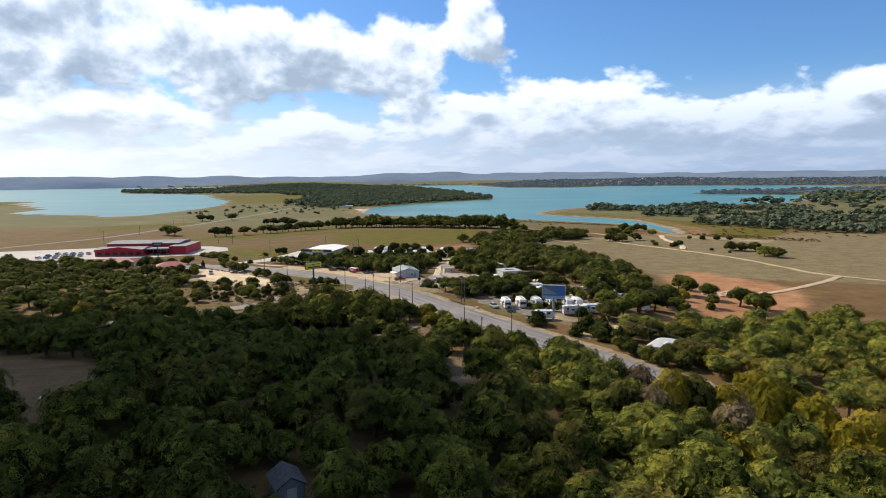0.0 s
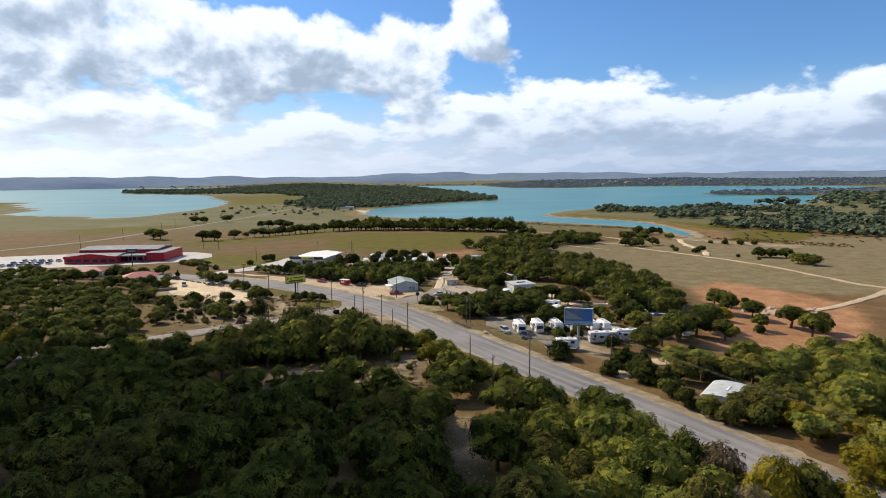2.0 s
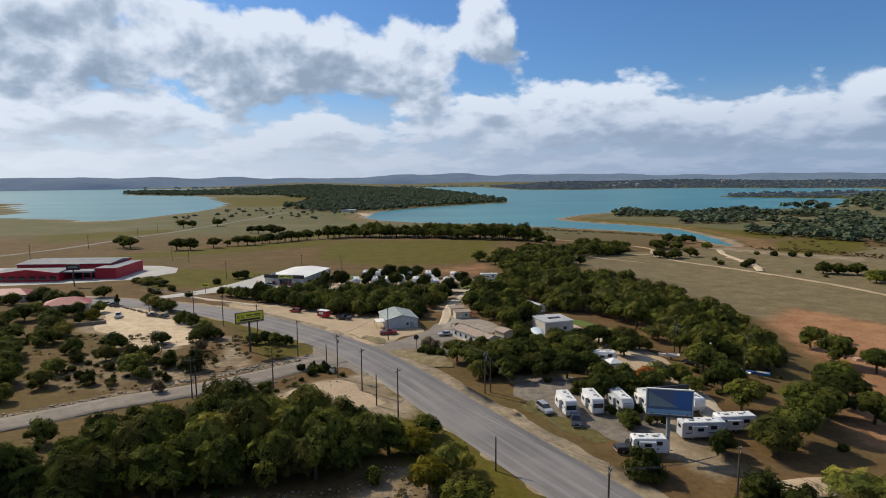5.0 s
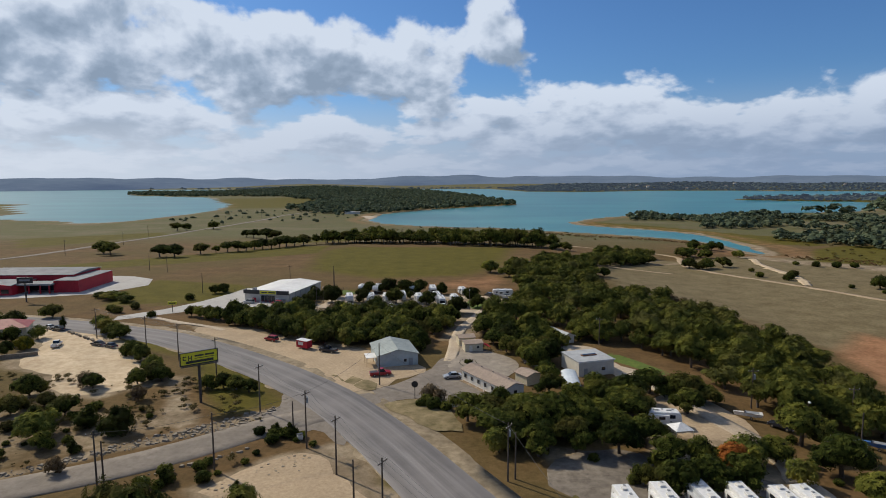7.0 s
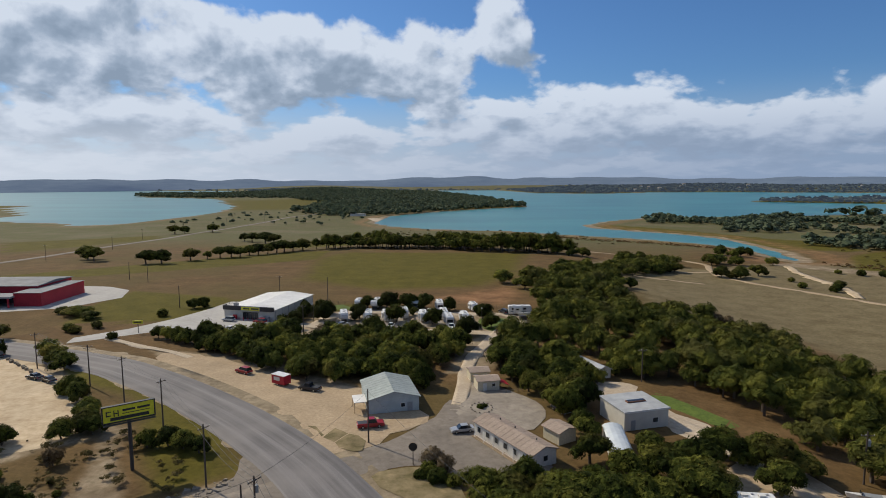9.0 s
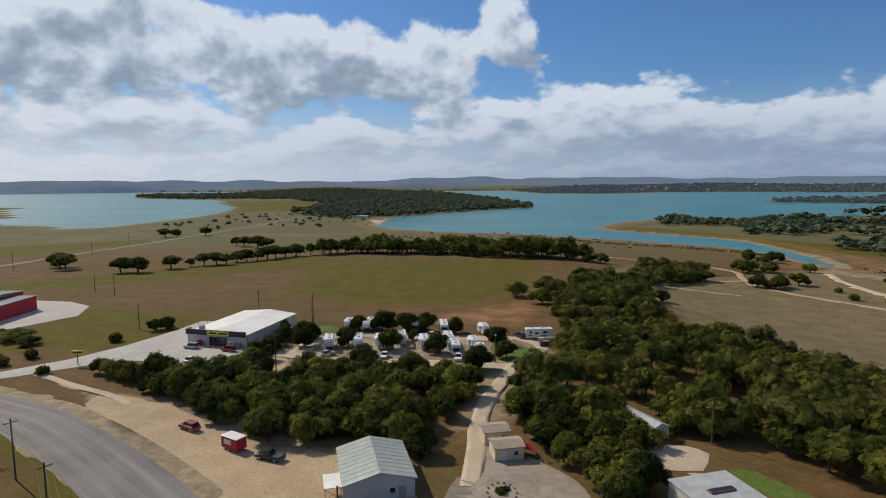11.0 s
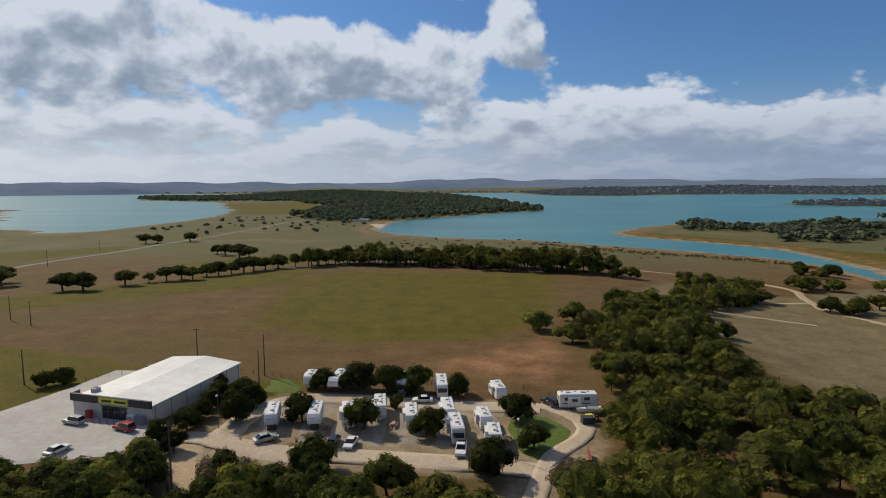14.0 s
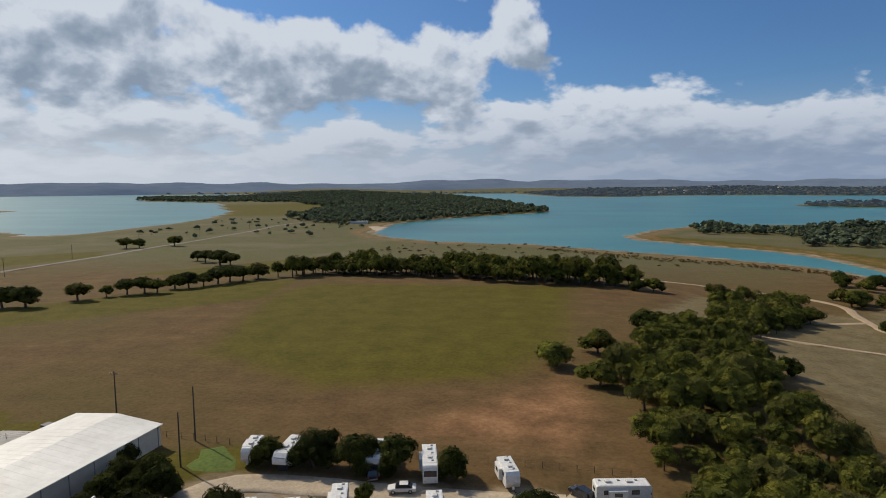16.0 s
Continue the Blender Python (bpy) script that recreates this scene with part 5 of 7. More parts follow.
for x, y, r in ((-97, 269, 4.2), (-85, 273.5, 3.0), (-79, 246, 4.6), (-74.5, 241, 2.6), (-76, 277, 3.2), (-74.3, 281.5, 3.4), (-71, 279, 3.0), (-77.5, 287, 3.2), (-57.5, 273.5, 2.6), (-54, 274.5, 2.9), (-50.5, 273, 2.8), (-46.8, 271.5, 2.4),
                (-113, 328, 4.2), (-104.5, 320, 4.2), (-110, 325, 3.4), (-91, 302, 3.6), (-86, 297, 3.6), (-120, 335, 3.6), (-106, 264, 3.8), (-93, 258, 3.4), (-88, 262, 2.6), (-81, 257, 3.6), (-122, 284, 4.0),
                (-78.5, 289, 3.0), (-128, 288, 5.4), (-149, 290, 5.6), (-120, 258, 5.0), (-99, 246, 3.6), (-110.7, 236, 5.0), (-131, 254, 6.0), (-114, 249, 4.6), (-156, 279, 6), (-140, 276, 5.6), (-121, 275, 5), (-165, 338, 6.5),
                (-157, 334, 6.0), (-146.8, 350, 4.5), (-144.8, 385, 6.0), (-136, 380, 4.5), (-152, 389, 4.0), (-136, 300, 5.0), (-150, 306, 5.5), (-104, 228, 5.0), (-96, 236, 3.6), (-126, 308, 3.2), (-140, 313, 3.6), (-147, 314, 3.2), (-153, 318, 4.0), (-176, 336, 4.2), (-184, 337, 3.8), (-192, 338, 4.4), (-199, 341, 4.0), (-169, 339, 3.6)):
    plant(x, y, r, "low", tall=0.55 if y > 352 else 0.95, group="oaks on the dry slope")
for x, y, r in ((-72.7, 251.6, 2.6), (-64.7, 248.2, 3.0), (-33.4, 248.2, 1.3), (-30.3, 247, 1.5), (-45.9, 229.3, 1.5), (-33.1, 226, 1.2), (-84, 252, 2.4), (-100, 256, 2.2), (32.9, 191, 2.9), (34.5, 193.5, 2.4),
                (-22.0, 172.5, 0.9), (49.5, 172, 3.2), (50, 178, 3.6), (47.5, 183, 3.4), (53, 168, 3.0), (42.5, 178, 2.4), (-86, 238, 2.0), (-68, 240, 1.3)):
    plant(x, y, r, "juniper")
rng2 = np.random.default_rng(8)
for poly, gap in (([(-104, 268), (-74, 262), (-62, 256), (-70, 240), (-96, 232)], 6.5), ([(-48, 224), (-40, 226), (-30, 238), (-36, 240), (-52, 230)], 4.5),
                  ([(-38, 250), (-26, 246), (-24, 243), (-34, 241)], 3.4), ([(-140, 268), (-108, 268), (-112, 284), (-140, 284)], 8.0), (CLEARING, 9.0), ([(60, 196), (90, 214), (110, 214), (84, 200)], 9.0),
                  ([(20, 238), (40, 214), (56, 214), (56, 226), (36, 240)], 9.0), ([(60, 222), (84, 236), (100, 262), (64, 250)], 9.0)):
    for x, y in scatter(rng2, [poly], gap):
        plant(float(x), float(y), 0.6 + 1.1 * rng2.random(), "bush")
for x, y, r, k in ((-37.2, 172, 2.4, "low"), (-14, 152.5, 3.6, "low"), (-19, 150.5, 3.4, "low"), (-11, 189, 2.0, "low"), (-2, 187, 4.4, "yellow"), (1.5, 193, 4.0, "low"), (-5, 199.5, 4.2, "yellow"), (3, 184, 3.4, "low"), (-10, 206, 3.6, "low"),
                   (-3.0, 207, 3.4, "low"), (-41, 166, 3.0, "low"), (-56, 212, 3.6, "yellow"), (-46, 214, 3.0, "yellow"), (-66, 208, 3.4, "low"), (-74, 204, 3.6, "low"), (-84, 197, 4.0, "low"), (-62, 214, 2.6, "low")):
    plant(x, y, r, k, group="trees round the clearing")
for x, y, r in ((244, 534, 3.2), (255, 530, 3.4), (266, 529, 3.2), (200, 487, 3.0), (206, 494, 3.2), (185, 492, 2.8), (195, 480, 3.0), (190, 512, 2.2), (235, 542, 2.4), (215, 455, 1.8), (222, 440, 1.6), (-4.9, 265, 1.8), (-3.6, 262, 2.0), (-6.3, 263, 1.4), (-0.8, 261, 1.6), (-3.5, 269.5, 1.2), (4.6, 294, 1.0), (5.6, 295, 0.7), (113, 239, 2.4), (140, 300, 2.0), (-62.4, 256, 0.9), (-66, 260, 0.8), (-19.5, 284, 0.8), (26, 245, 1.2), (30, 230, 1.4)):
    plant(x, y, r, "bush")
for x, y, r in ((49.8, 200, 3.2), (59.4, 201, 5.6), (66, 206, 5.0), (92, 232, 6.5), (75, 217, 6.4), (84, 224, 5.6), (131.8, 239, 6.0), (117, 272, 6.2), (124, 264, 5.0), (140, 246, 5.0), (64, 222, 4.6), (66, 234, 5.2), (66, 246, 5.5), (51, 237, 4.2), (38, 236.5, 4.2), (43.5, 237, 3.6), (57, 238, 3.6), (12, 243, 4.2), (17, 246, 4.4), (22, 247, 4.2), (27, 249, 4.2), (32, 248.5, 4.0), (75, 215, 5.0), (95, 239, 6.0), (92, 221, 4.6), (116, 244, 3.6), (132, 252, 5.8),
                (121, 290, 4.8), (55, 151, 3.0), (60, 150, 3.0), (67, 149.5, 3.6), (73, 154, 4.2), (75, 162, 4.4), (66.5, 153.6, 3.8), (70.5, 157.5, 3.8), (61.5, 153.5, 2.6), (58, 173.5, 4.0), (64, 175, 4.2), (71, 172, 4.4), (51, 163, 2.6)):
    plant(x, y, r, "low" if x < 60 else "oak", tall=1.05, group="oaks of the lower park")
for x, y, r, k in ((47.5, 233.5, 3.4, "autumn"), (70, 126, 5.0, "yellow"), (80, 140, 5.0, "yellow"), (86, 158, 5.0, "yellow"), (-33, 209, 3.4, "yellow"), (-33, 205, 4.2, "yellow"),
                   (-26, 203, 4.0, "yellow"), (48, 92, 4.0, "yellow"), (108, 255, 4.0, "yellow")):
    plant(x, y, r, k)
for x, y, r, k in ((93, 389, 4.6, "brown"), (98, 386, 3.6, "brown"), (-43, 352, 3.8, "brown"), (-38, 352.5, 3.4, "brown"), (15, 352.5, 4.0, "brown"), (-70, 266, 2.2, "brown"), (-87, 274.5, 2.6, "brown"), (-66, 232, 2.0, "brown"),
                   (-126, 307.5, 2.8, "yellow"), (-131, 320, 3.0, "low"), (-137.5, 317.5, 3.2, "low"), (-127, 301.5, 2.8, "low"), (-150, 336, 4.4, "low"), (-96.5, 353, 2.6, "low"), (-92, 351, 3.0, "low"), (-88, 349, 3.4, "low"), (-84, 347, 3.4, "low"), (-79.5, 346, 3.6, "low"), (-75, 345, 3.4, "low"), (-72, 347, 3.4, "low"), (-66, 341, 3.6, "low"),
                   (-92, 203, 4.4, "low"), (-98, 200, 4.6, "low"), (-104, 196.5, 4.4, "low"), (-111, 192, 4.6, "low"), (-118, 188, 4.6, "low"), (-126, 186, 5.0, "low"), (-135, 182, 5.0, "low"), (-86, 201, 3.6, "low"),
                   (-108, 209, 4.0, "low"), (-118, 206, 4.4, "low"), (-100, 216, 3.2, "low"), (-126, 210, 4.4, "yellow"), (-112, 220, 4.0, "low"), (-122, 224, 4.6, "low"), (-136, 214, 5.0, "low"), (-132, 232, 4.6, "low"),
                   (-120, 238, 4.0, "yellow"), (-105, 238, 3.4, "low"), (-98, 226, 3.0, "low"), (16, 239.5, 3.6, "oak"), (23, 241.5, 3.8, "oak"), (30.5, 240.5, 3.8, "oak"), (36, 243, 3.8, "oak"), (9, 241, 3.2, "low"),
                   (1, 344, 3.4, "low"), (12, 341, 3.4, "low"), (10, 331, 3.0, "low"), (17, 343, 3.6, "low"), (-1, 334, 3.2, "low"), (37, 211, 2.0, "low"), (34.8, 226.0, 3.6, "oak"), (40.6, 227.0, 3.8, "oak"), (46.6, 227.4, 3.6, "oak"), (36.5, 212.6, 2.3, "low"), (42.6, 213.0, 2.4, "low"), (34.7, 217.4, 1.6, "low"), (40.4, 217.6, 1.6, "low"), (31.5, 229, 2.4, "low"), (57, 230, 3.0, "low"), (52, 156, 2.8, "low"), (57, 147, 3.2, "low"), (62.5, 146, 3.4, "low"), (70, 147, 4.0, "yellow"), (56.5, 154, 2.4, "low"), (-4.2, 267, 2.4, "brown"), (-2.4, 264.6, 2.2, "brown"), (27, 306.5, 3.4, "low"), (23, 305, 3.2, "low"), (46, 316, 3.4, "low"), (28, 315, 3.8, "low"), (29.5, 319, 3.6, "low"), (31.0, 313.5, 3.4, "low"), (29, 309.5, 3.2, "low"), (33.5, 311, 2.6, "low"), (28.5, 324, 3.8, "low"), (20.7, 313.5, 3.4, "low"), (41, 319, 3.6, "low")):
    plant(x, y, r, k, tall=1.1, group="trees at the wood edges")
for x, y, r, k, tall in ((59.8, 102.6, 5.4, "yellow", 1.85), (64.4, 97.0, 5.0, "yellow", 1.75), (68.0, 89.5, 5.4, "yellow", 1.8), (74, 80, 5.2, "low", 1.6), (54.0, 107.5, 4.4, "yellow", 1.55), (49.2, 110.5, 4.6, "low", 1.65),
                         (44.6, 110.4, 4.4, "yellow", 1.9), (41.0, 117.0, 4.2, "brown", 1.7), (36.9, 120.6, 4.2, "low", 1.75), (34.5, 128, 3.8, "low", 1.4), (30.2, 117.5, 4.0, "low", 1.75), (25.2, 124.5, 4.6, "low", 1.75),
                         (51, 98, 4.4, "brown", 1.6), (57, 92, 4.6, "low", 1.6), (39, 106, 4.4, "brown", 1.5), (34, 108, 4.0, "low", 1.6), (22.6, 148, 3.4, "low", 1.5), (30, 140, 3.4, "low", 1.2), (62, 84, 4.6, "yellow", 1.5)):
    plant(x, y, r, k, tall=tall, group="tall trees beside the highway")
GROVE = [(-52, 188), (-40, 185), (-18, 190), (-12, 200), (-18, 208), (-34, 213), (-50, 210)]
for x, y, r in ((-63.5, 400, 2.6), (-61, 394, 3.0), (-60, 388, 3.2), (-59.5, 382, 3.0), (-60, 376, 3.4), (-57.5, 366, 3.0), (-62.5, 370, 3.2), (-56, 390, 2.4)):
    plant(x + 1.6, y - 1.0, r, "dark", tall=1.05, group="oaks beside the store wall")
for x, y, r in ((22, 291, 4.2), (26, 297, 4.0), (20, 298, 3.8), (34, 262, 4.2), (40, 265, 4.0), (46, 271, 4.0), (52, 268, 4.4), (37, 256.5, 3.6), (50, 259, 3.6), (24, 283, 2.6), (13, 312, 3.0), (22.6, 269.0, 3.6), (24.3, 278.0, 2.8), (33.2, 270.5, 3.4), (31.5, 264, 3.6), (27, 263, 3.4)):
    plant(x, y, r, group="oaks over the cabins")
W1 = [(-90, 346), (-68, 335), (-60, 327), (-50, 319.5), (-42, 313.5), (-34, 308.5), (-25, 316), (-9, 306), (-5, 324), (-2, 340), (-5, 353), (-18, 356), (-34, 356), (-43, 352), (-54, 368), (-60, 362), (-64, 354), (-80, 350)]
W4 = [(-1.5, 249), (7, 244.5), (16, 244.5), (26, 250), (36, 252), (40, 262), (37, 272), (33, 264), (24, 266), (20, 262), (12, 258), (4, 261)]
W4B = [(18, 300), (24, 290), (29, 297), (28, 318), (16, 334), (10, 326), (8, 320), (14, 312)]
W4C = [(46, 268), (56, 262), (62, 270), (54, 276)]
rng1 = np.random.default_rng(31)
for poly, r, gap, nm, kind, tall in ((GROVE, 5.4, 6.6, "tall oaks beside the side road", "low", 1.5), (W1, 3.9, 5.6, "oaks behind the highway", "low", 1.15), (W4, 4.2, 5.6, "oaks over the cabins", "oak", 1.0),
                                     (W4B, 3.9, 6.0, "oaks over the cabins", "low", 1.1), (W4C, 3.8, 6.5, "oaks over the cabins", "low", 1.0)):
    for x, y in scatter(rng1, [poly], gap, [([(-55, 366), (-50, 366), (-43, 344), (-45, 343)], 2.6), ([(24, 257), (30, 257), (32, 280), (26, 280)], 1.0)]):
        plant(float(x), float(y), r * (0.75 + 0.5 * rng1.random()), kind, tall=tall * (0.85 + 0.3 * rng1.random()), group=nm)


# ---- buildings ----
def window_part(parent, x, y, z, w, h, axis="y", name="window"):
    """A framed pane set on a wall; axis: the way the wall faces."""
    fr = bmesh.new()
    t = 0.08
    for dx, dz, sw, sh in ((0, h / 2, w + t, t), (0, -h / 2, w + t, t), (w / 2, 0, t, h), (-w / 2, 0, t, h)):
        if axis == "y":
            add_box(fr, x + dx, y, z + dz, sw, 0.10, sh)
        else:
            add_box(fr, x, y + dx, z + dz, 0.10, sw, sh)
    wn = part(name, fr, M["off_white"], parent)
    pane = box(x, y, z, w - 0.02, 0.05, h - 0.02) if axis == "y" else box(x, y, z, 0.05, w - 0.02, h - 0.02)
    part("pane", pane, M["glass"], wn, "dark window glass")
    return wn


def gable_house(name, x, y, turn, w, d, eave, ridge, wall, roof, label, along="y", over=0.35, dz=0.0):
    """A house with a gable roof; the ridge runs along its depth or its width."""
    ob = root(name, label, "building")
    set_down(ob, x, y, turn, dz)
    part("wall", box(0, 0, eave / 2 - 0.4, w, d, eave + 0.8), wall, ob)
    a, b = (w, d) if along == "y" else (d, w)
    gab = prism([(-a / 2, eave - 0.01), (a / 2, eave - 0.01), (0, ridge - 0.06)], -b / 2 + 0.02, b / 2 - 0.02)
    ro = bmesh.new()
    th, sl = 0.14, (ridge - eave) / (a / 2)
    prof = [(-a / 2 - over, eave - over * sl), (0, ridge), (a / 2 + over, eave - over * sl), (a / 2 + over, eave - over * sl + th), (0, ridge + th), (-a / 2 - over, eave - over * sl + th)]
    ro.free()
    ro = prism(prof, -b / 2 - over, b / 2 + over)
    seams = bmesh.new()
    n = max(4, int(b / 1.2))
    for i in range(n + 1):
        yy = -b / 2 - over + (b + 2 * over) * i / n
        for s in (-1, 1):
            rod((0, yy, ridge + th + 0.01), (s * (a / 2 + over), yy, eave - over * sl + th + 0.01), 0.025, None, 4, seams)
    if along != "y":
        for bm in (gab, ro, seams):
            bmesh.ops.rotate(bm, verts=bm.verts[:], cent=(0, 0, 0), matrix=Matrix.Rotation(math.pi / 2, 3, "Z"))
    part("gable", gab, wall, ob)
    rf = part("roof", ro, roof, ob)
    part("roof_seams", seams, roof, rf)
    return ob


def store():
    ob = root("store_building", "long pale metal store with black front band and yellow sign", "store")
    set_down(ob, -76.6, 379.4, -12.6)
    W, Ln, ev, rg = 20.2, 30.5, 3.9, 5.0
    part("wall", box(0, Ln / 2, ev / 2 - 0.4, W, Ln, ev + 0.8), M["beige_wall"], ob)
    part("roof", prism([(-W / 2 - 0.3, ev), (W / 2 + 0.3, ev), (W / 2 + 0.3, ev + 0.12), (0, rg), (-W / 2 - 0.3, ev + 0.12)], 0.1, Ln + 0.4), M["white_roof"], ob, "white low-pitched metal roof")
    for i in range(1, 20):
        yy = Ln * i / 20
        sm = bmesh.new()
        for s in (-1, 1):
            rod((0, yy, rg + 0.01), (s * W / 2, yy, ev + 0.13), 0.02, None, 4, sm)
        part("roof_seam", sm, M["white_roof"], ob)
    for i in range(7):
        part("downpipe", box(W / 2 + 0.05, 1.0 + i * 4.8, ev / 2, 0.10, 0.14, ev), M["grey"], ob)
    band = part("fascia", box(0, -0.22, 4.25, W + 0.5, 0.5, 1.6), M["black_trim"], ob, "black fascia band")
    part("side_fascia", box(-W / 2 - 0.1, 0.9, 4.25, 0.3, 2.0, 1.6), M["black_trim"], ob)
    sign = part("sign_panel", box(1.0, -0.52, 4.22, 7.4, 0.10, 1.25, bevel=0.03), M["yellow"], ob, "yellow sign panel with dark bars")
    for x0, w in ((-0.9, 2.5), (2.6, 3.0)):
        part("letter_bar", box(x0 + 0.2, -0.585, 4.22, w, 0.03, 0.5), M["black_trim"], sign)
    part("sign_edge", box(1.0, -0.50, 4.22, 7.7, 0.08, 1.5), M["grey"], sign)
    for k in range(4):
        part("front_window", box(-1.7 + k * 1.6, -0.04, 1.45, 1.5, 0.06, 2.5), M["glass"], ob)
    part("entrance_frame", box(0.7, -0.06, 2.85, 6.8, 0.14, 0.18), M["black_trim"], ob)
    part("left_panel", box(-8.0, -0.05, 0.5, 4.0, 0.14, 1.0), M["off_white"], ob)
    ice = part("ice_chest", box(5.8, -0.9, 1.0, 1.7, 0.9, 2.0, bevel=0.05), M["white"], ob)
    part("ice_chest_door", box(5.8, -1.37, 1.1, 1.4, 0.04, 1.4), M["grey"], ice)
    part("gas_cage", box(8.0, -0.8, 0.9, 1.8, 0.8, 1.8), M["grey"], ob)
    part("red_display", box(-5.2, -0.8, 0.95, 1.4, 0.7, 1.9, bevel=0.1), M["red_wall"], ob)
    for k in range(5):
        bo = tagged(new("bollard", link_bm("bollard", rod((0, 0, 0), (0, 0, 1.1), 0.09), M["red_wall"])), "short red steel bollard before a store", "bollard", "bollards")
        p = ob.matrix_basis @ Vector((-4.2 + k * 1.8, -2.6, 0))
        set_down(bo, p.x, p.y, 0, 0.18)
    ac = part("roof_unit", box(-7.2, 3.2, ev + 0.9, 1.4, 1.4, 1.0, bevel=0.06), M["grey"], ob)
    part("roof_unit_fan", rod((-7.2, 3.2, ev + 1.4), (-7.2, 3.2, ev + 1.46), 0.5, None, 12), M["steel"], ac)
    return ob


store()

bld = gable_house("workshop", -15.6, 297.6, 16, 10.8, 13.0, 3.3, 4.7, M["grey_wall"], M["workshop_roof"], "grey-green metal workshop with a grey gable roof")
part("door", box(3.4, -6.55, 1.1, 1.1, 0.1, 2.2), M["grey"], bld)
part("roller_door", box(-1.0, -6.55, 1.35, 2.8, 0.1, 2.7), M["grey_wall"], bld)
window_part(bld, 1.9, -6.56, 1.7, 0.9, 0.9)
for s in (-3.8, -1.2):
    window_part(bld, -5.44, s, 1.6, 1.2, 1.0, "x")
porch = part("porch_roof", box(-6.9, -3.4, 2.75, 2.9, 4.6, 0.12), M["white_roof"], bld, "white porch awning")
for dx in (-8.2, -5.8):
    for dy in (-5.5, -1.3):
        part("porch_post", box(dx, dy, 1.35, 0.12, 0.12, 2.7), M["plank"], porch)

lh = gable_house("long_cabin", 9.9, 274.7, 33.4, 5.4, 17.0, 2.8, 3.7, M["off_white"], M["tan_roof"], "long low cabin with a tan shingle roof")
for i in range(6):
    window_part(lh, -2.74, -6.6 + i * 2.7, 1.6, 1.1, 1.1, "x")
    part("porch_post", box(-3.6, -7.4 + i * 2.9, 1.2, 0.1, 0.1, 2.4), M["white"], lh)
part("railing", box(-3.6, 0, 0.85, 0.06, 15.0, 0.08), M["white"], lh)
part("deck", box(-3.2, 0, 0.22, 1.1, 16.0, 0.2), M["plank"], lh)
for y0 in (-5.5, 0.5, 5.0):
    part("roof_vent", rod((0.8, y0, 3.4), (0.8, y0, 3.9), 0.13, None, 8), M["steel"], lh)
window_part(lh, 0.2, -8.54, 1.6, 1.0, 1.0)
gable_house("cabin_annex", 19.0, 279.0, 33.4, 4.2, 4.4, 2.4, 3.0, M["cream"], M["tan_roof"], "small cabin annex with a tan roof")

hr = root("flat_roofed_hall", "pale boxy hall with a grey flat roof", "building")
set_down(hr, 35.6, 288.6, 17)
part("wall", box(0, 0, 1.5, 9.9, 9.2, 4.6), M["beige_wall"], hr)
rf = part("roof", box(0, 0, 3.9, 10.3, 9.6, 0.22), M["grey_roof"], hr)
part("roof_trim", box(0, -4.85, 3.87, 10.36, 0.08, 0.34), M["white"], rf)
sk = part("skylight", box(0.3, -0.2, 4.14, 4.2, 1.1, 0.3, bevel=0.05), M["rust"], hr, "dark brown raised skylight")
part("skylight_pane", box(0.3, -0.2, 4.31, 3.8, 0.8, 0.04), M["glass"], sk)
part("door", box(-3.0, -4.62, 1.05, 1.0, 0.1, 2.1), M["grey"], hr)
window_part(hr, 2.0, -4.63, 1.7, 1.2, 1.0)
window_part(hr, 4.97, 0.5, 1.7, 1.2, 1.0, "x")

for x, y, w in ((6.4, 307.3, 5.2), (4.6, 314.0, 4.8)):
    cb = gable_house("small_cabin", x, y, 12, w, 4.2, 2.5, 3.0, M["cream"], M["tan_roof"], "small cream cabin with a tan low roof", "x", 0.25)
    window_part(cb, 1.2, -2.14, 1.5, 0.8, 0.8)
    part("door", box(-0.9, -2.14, 1.0, 0.9, 0.08, 2.0), M["off_white"], cb)
tarp = root("red_lean_to", "red tarpaulin lean-to beside a cabin", "lean-to")
set_down(tarp, 10.4, 307.6, 12)
part("cover", prism([(-1.0, 2.0), (1.0, 1.2), (1.0, 1.26), (-1.0, 2.06)], -1.6, 1.6), M["red_wall"], tarp)
for dx, hgt in ((-0.95, 2.0), (0.95, 1.2)):
    for dy in (-1.5, 1.5):
        part("post", rod((dx, dy, -0.1), (dx, dy, hgt), 0.04), M["steel"], tarp)

wr = gable_house("woodland_house", 33.8, 319.6, 26, 4.2, 10.0, 2.3, 3.2, M["beige_wall"], M["grey_roof"], "long grey-roofed house hidden among oaks")
part("door", box(2.14, -1.0, 1.0, 0.08, 1.0, 2.0), M["off_white"], wr)
for yy in (-3.6, 1.8, 3.9):
    window_part(wr, 2.14, yy, 1.5, 1.1, 0.9, "x")

tr = root("arched_trailer_home", "pale trailer home with an arched metal roof", "trailer home")
set_down(tr, 28.3, 273.0, -5)
part("body", box(0, 0, 1.5, 3.4, 11.5, 2.5, bevel=0.06), M["off_white"], tr)
part("roof", prism([(-1.85, 2.72), (1.85, 2.72), (1.5, 3.05), (0.8, 3.3), (0, 3.38), (-0.8, 3.3), (-1.5, 3.05)], -5.9, 5.9), M["metal_roof"], tr)
for yy in (-3.5, 0, 3.5):
    window_part(tr, 1.72, yy, 1.9, 1.2, 0.8, "x")
part("skirting", box(0, 0, 0.1, 3.2, 11.2, 0.6), M["grey"], tr)

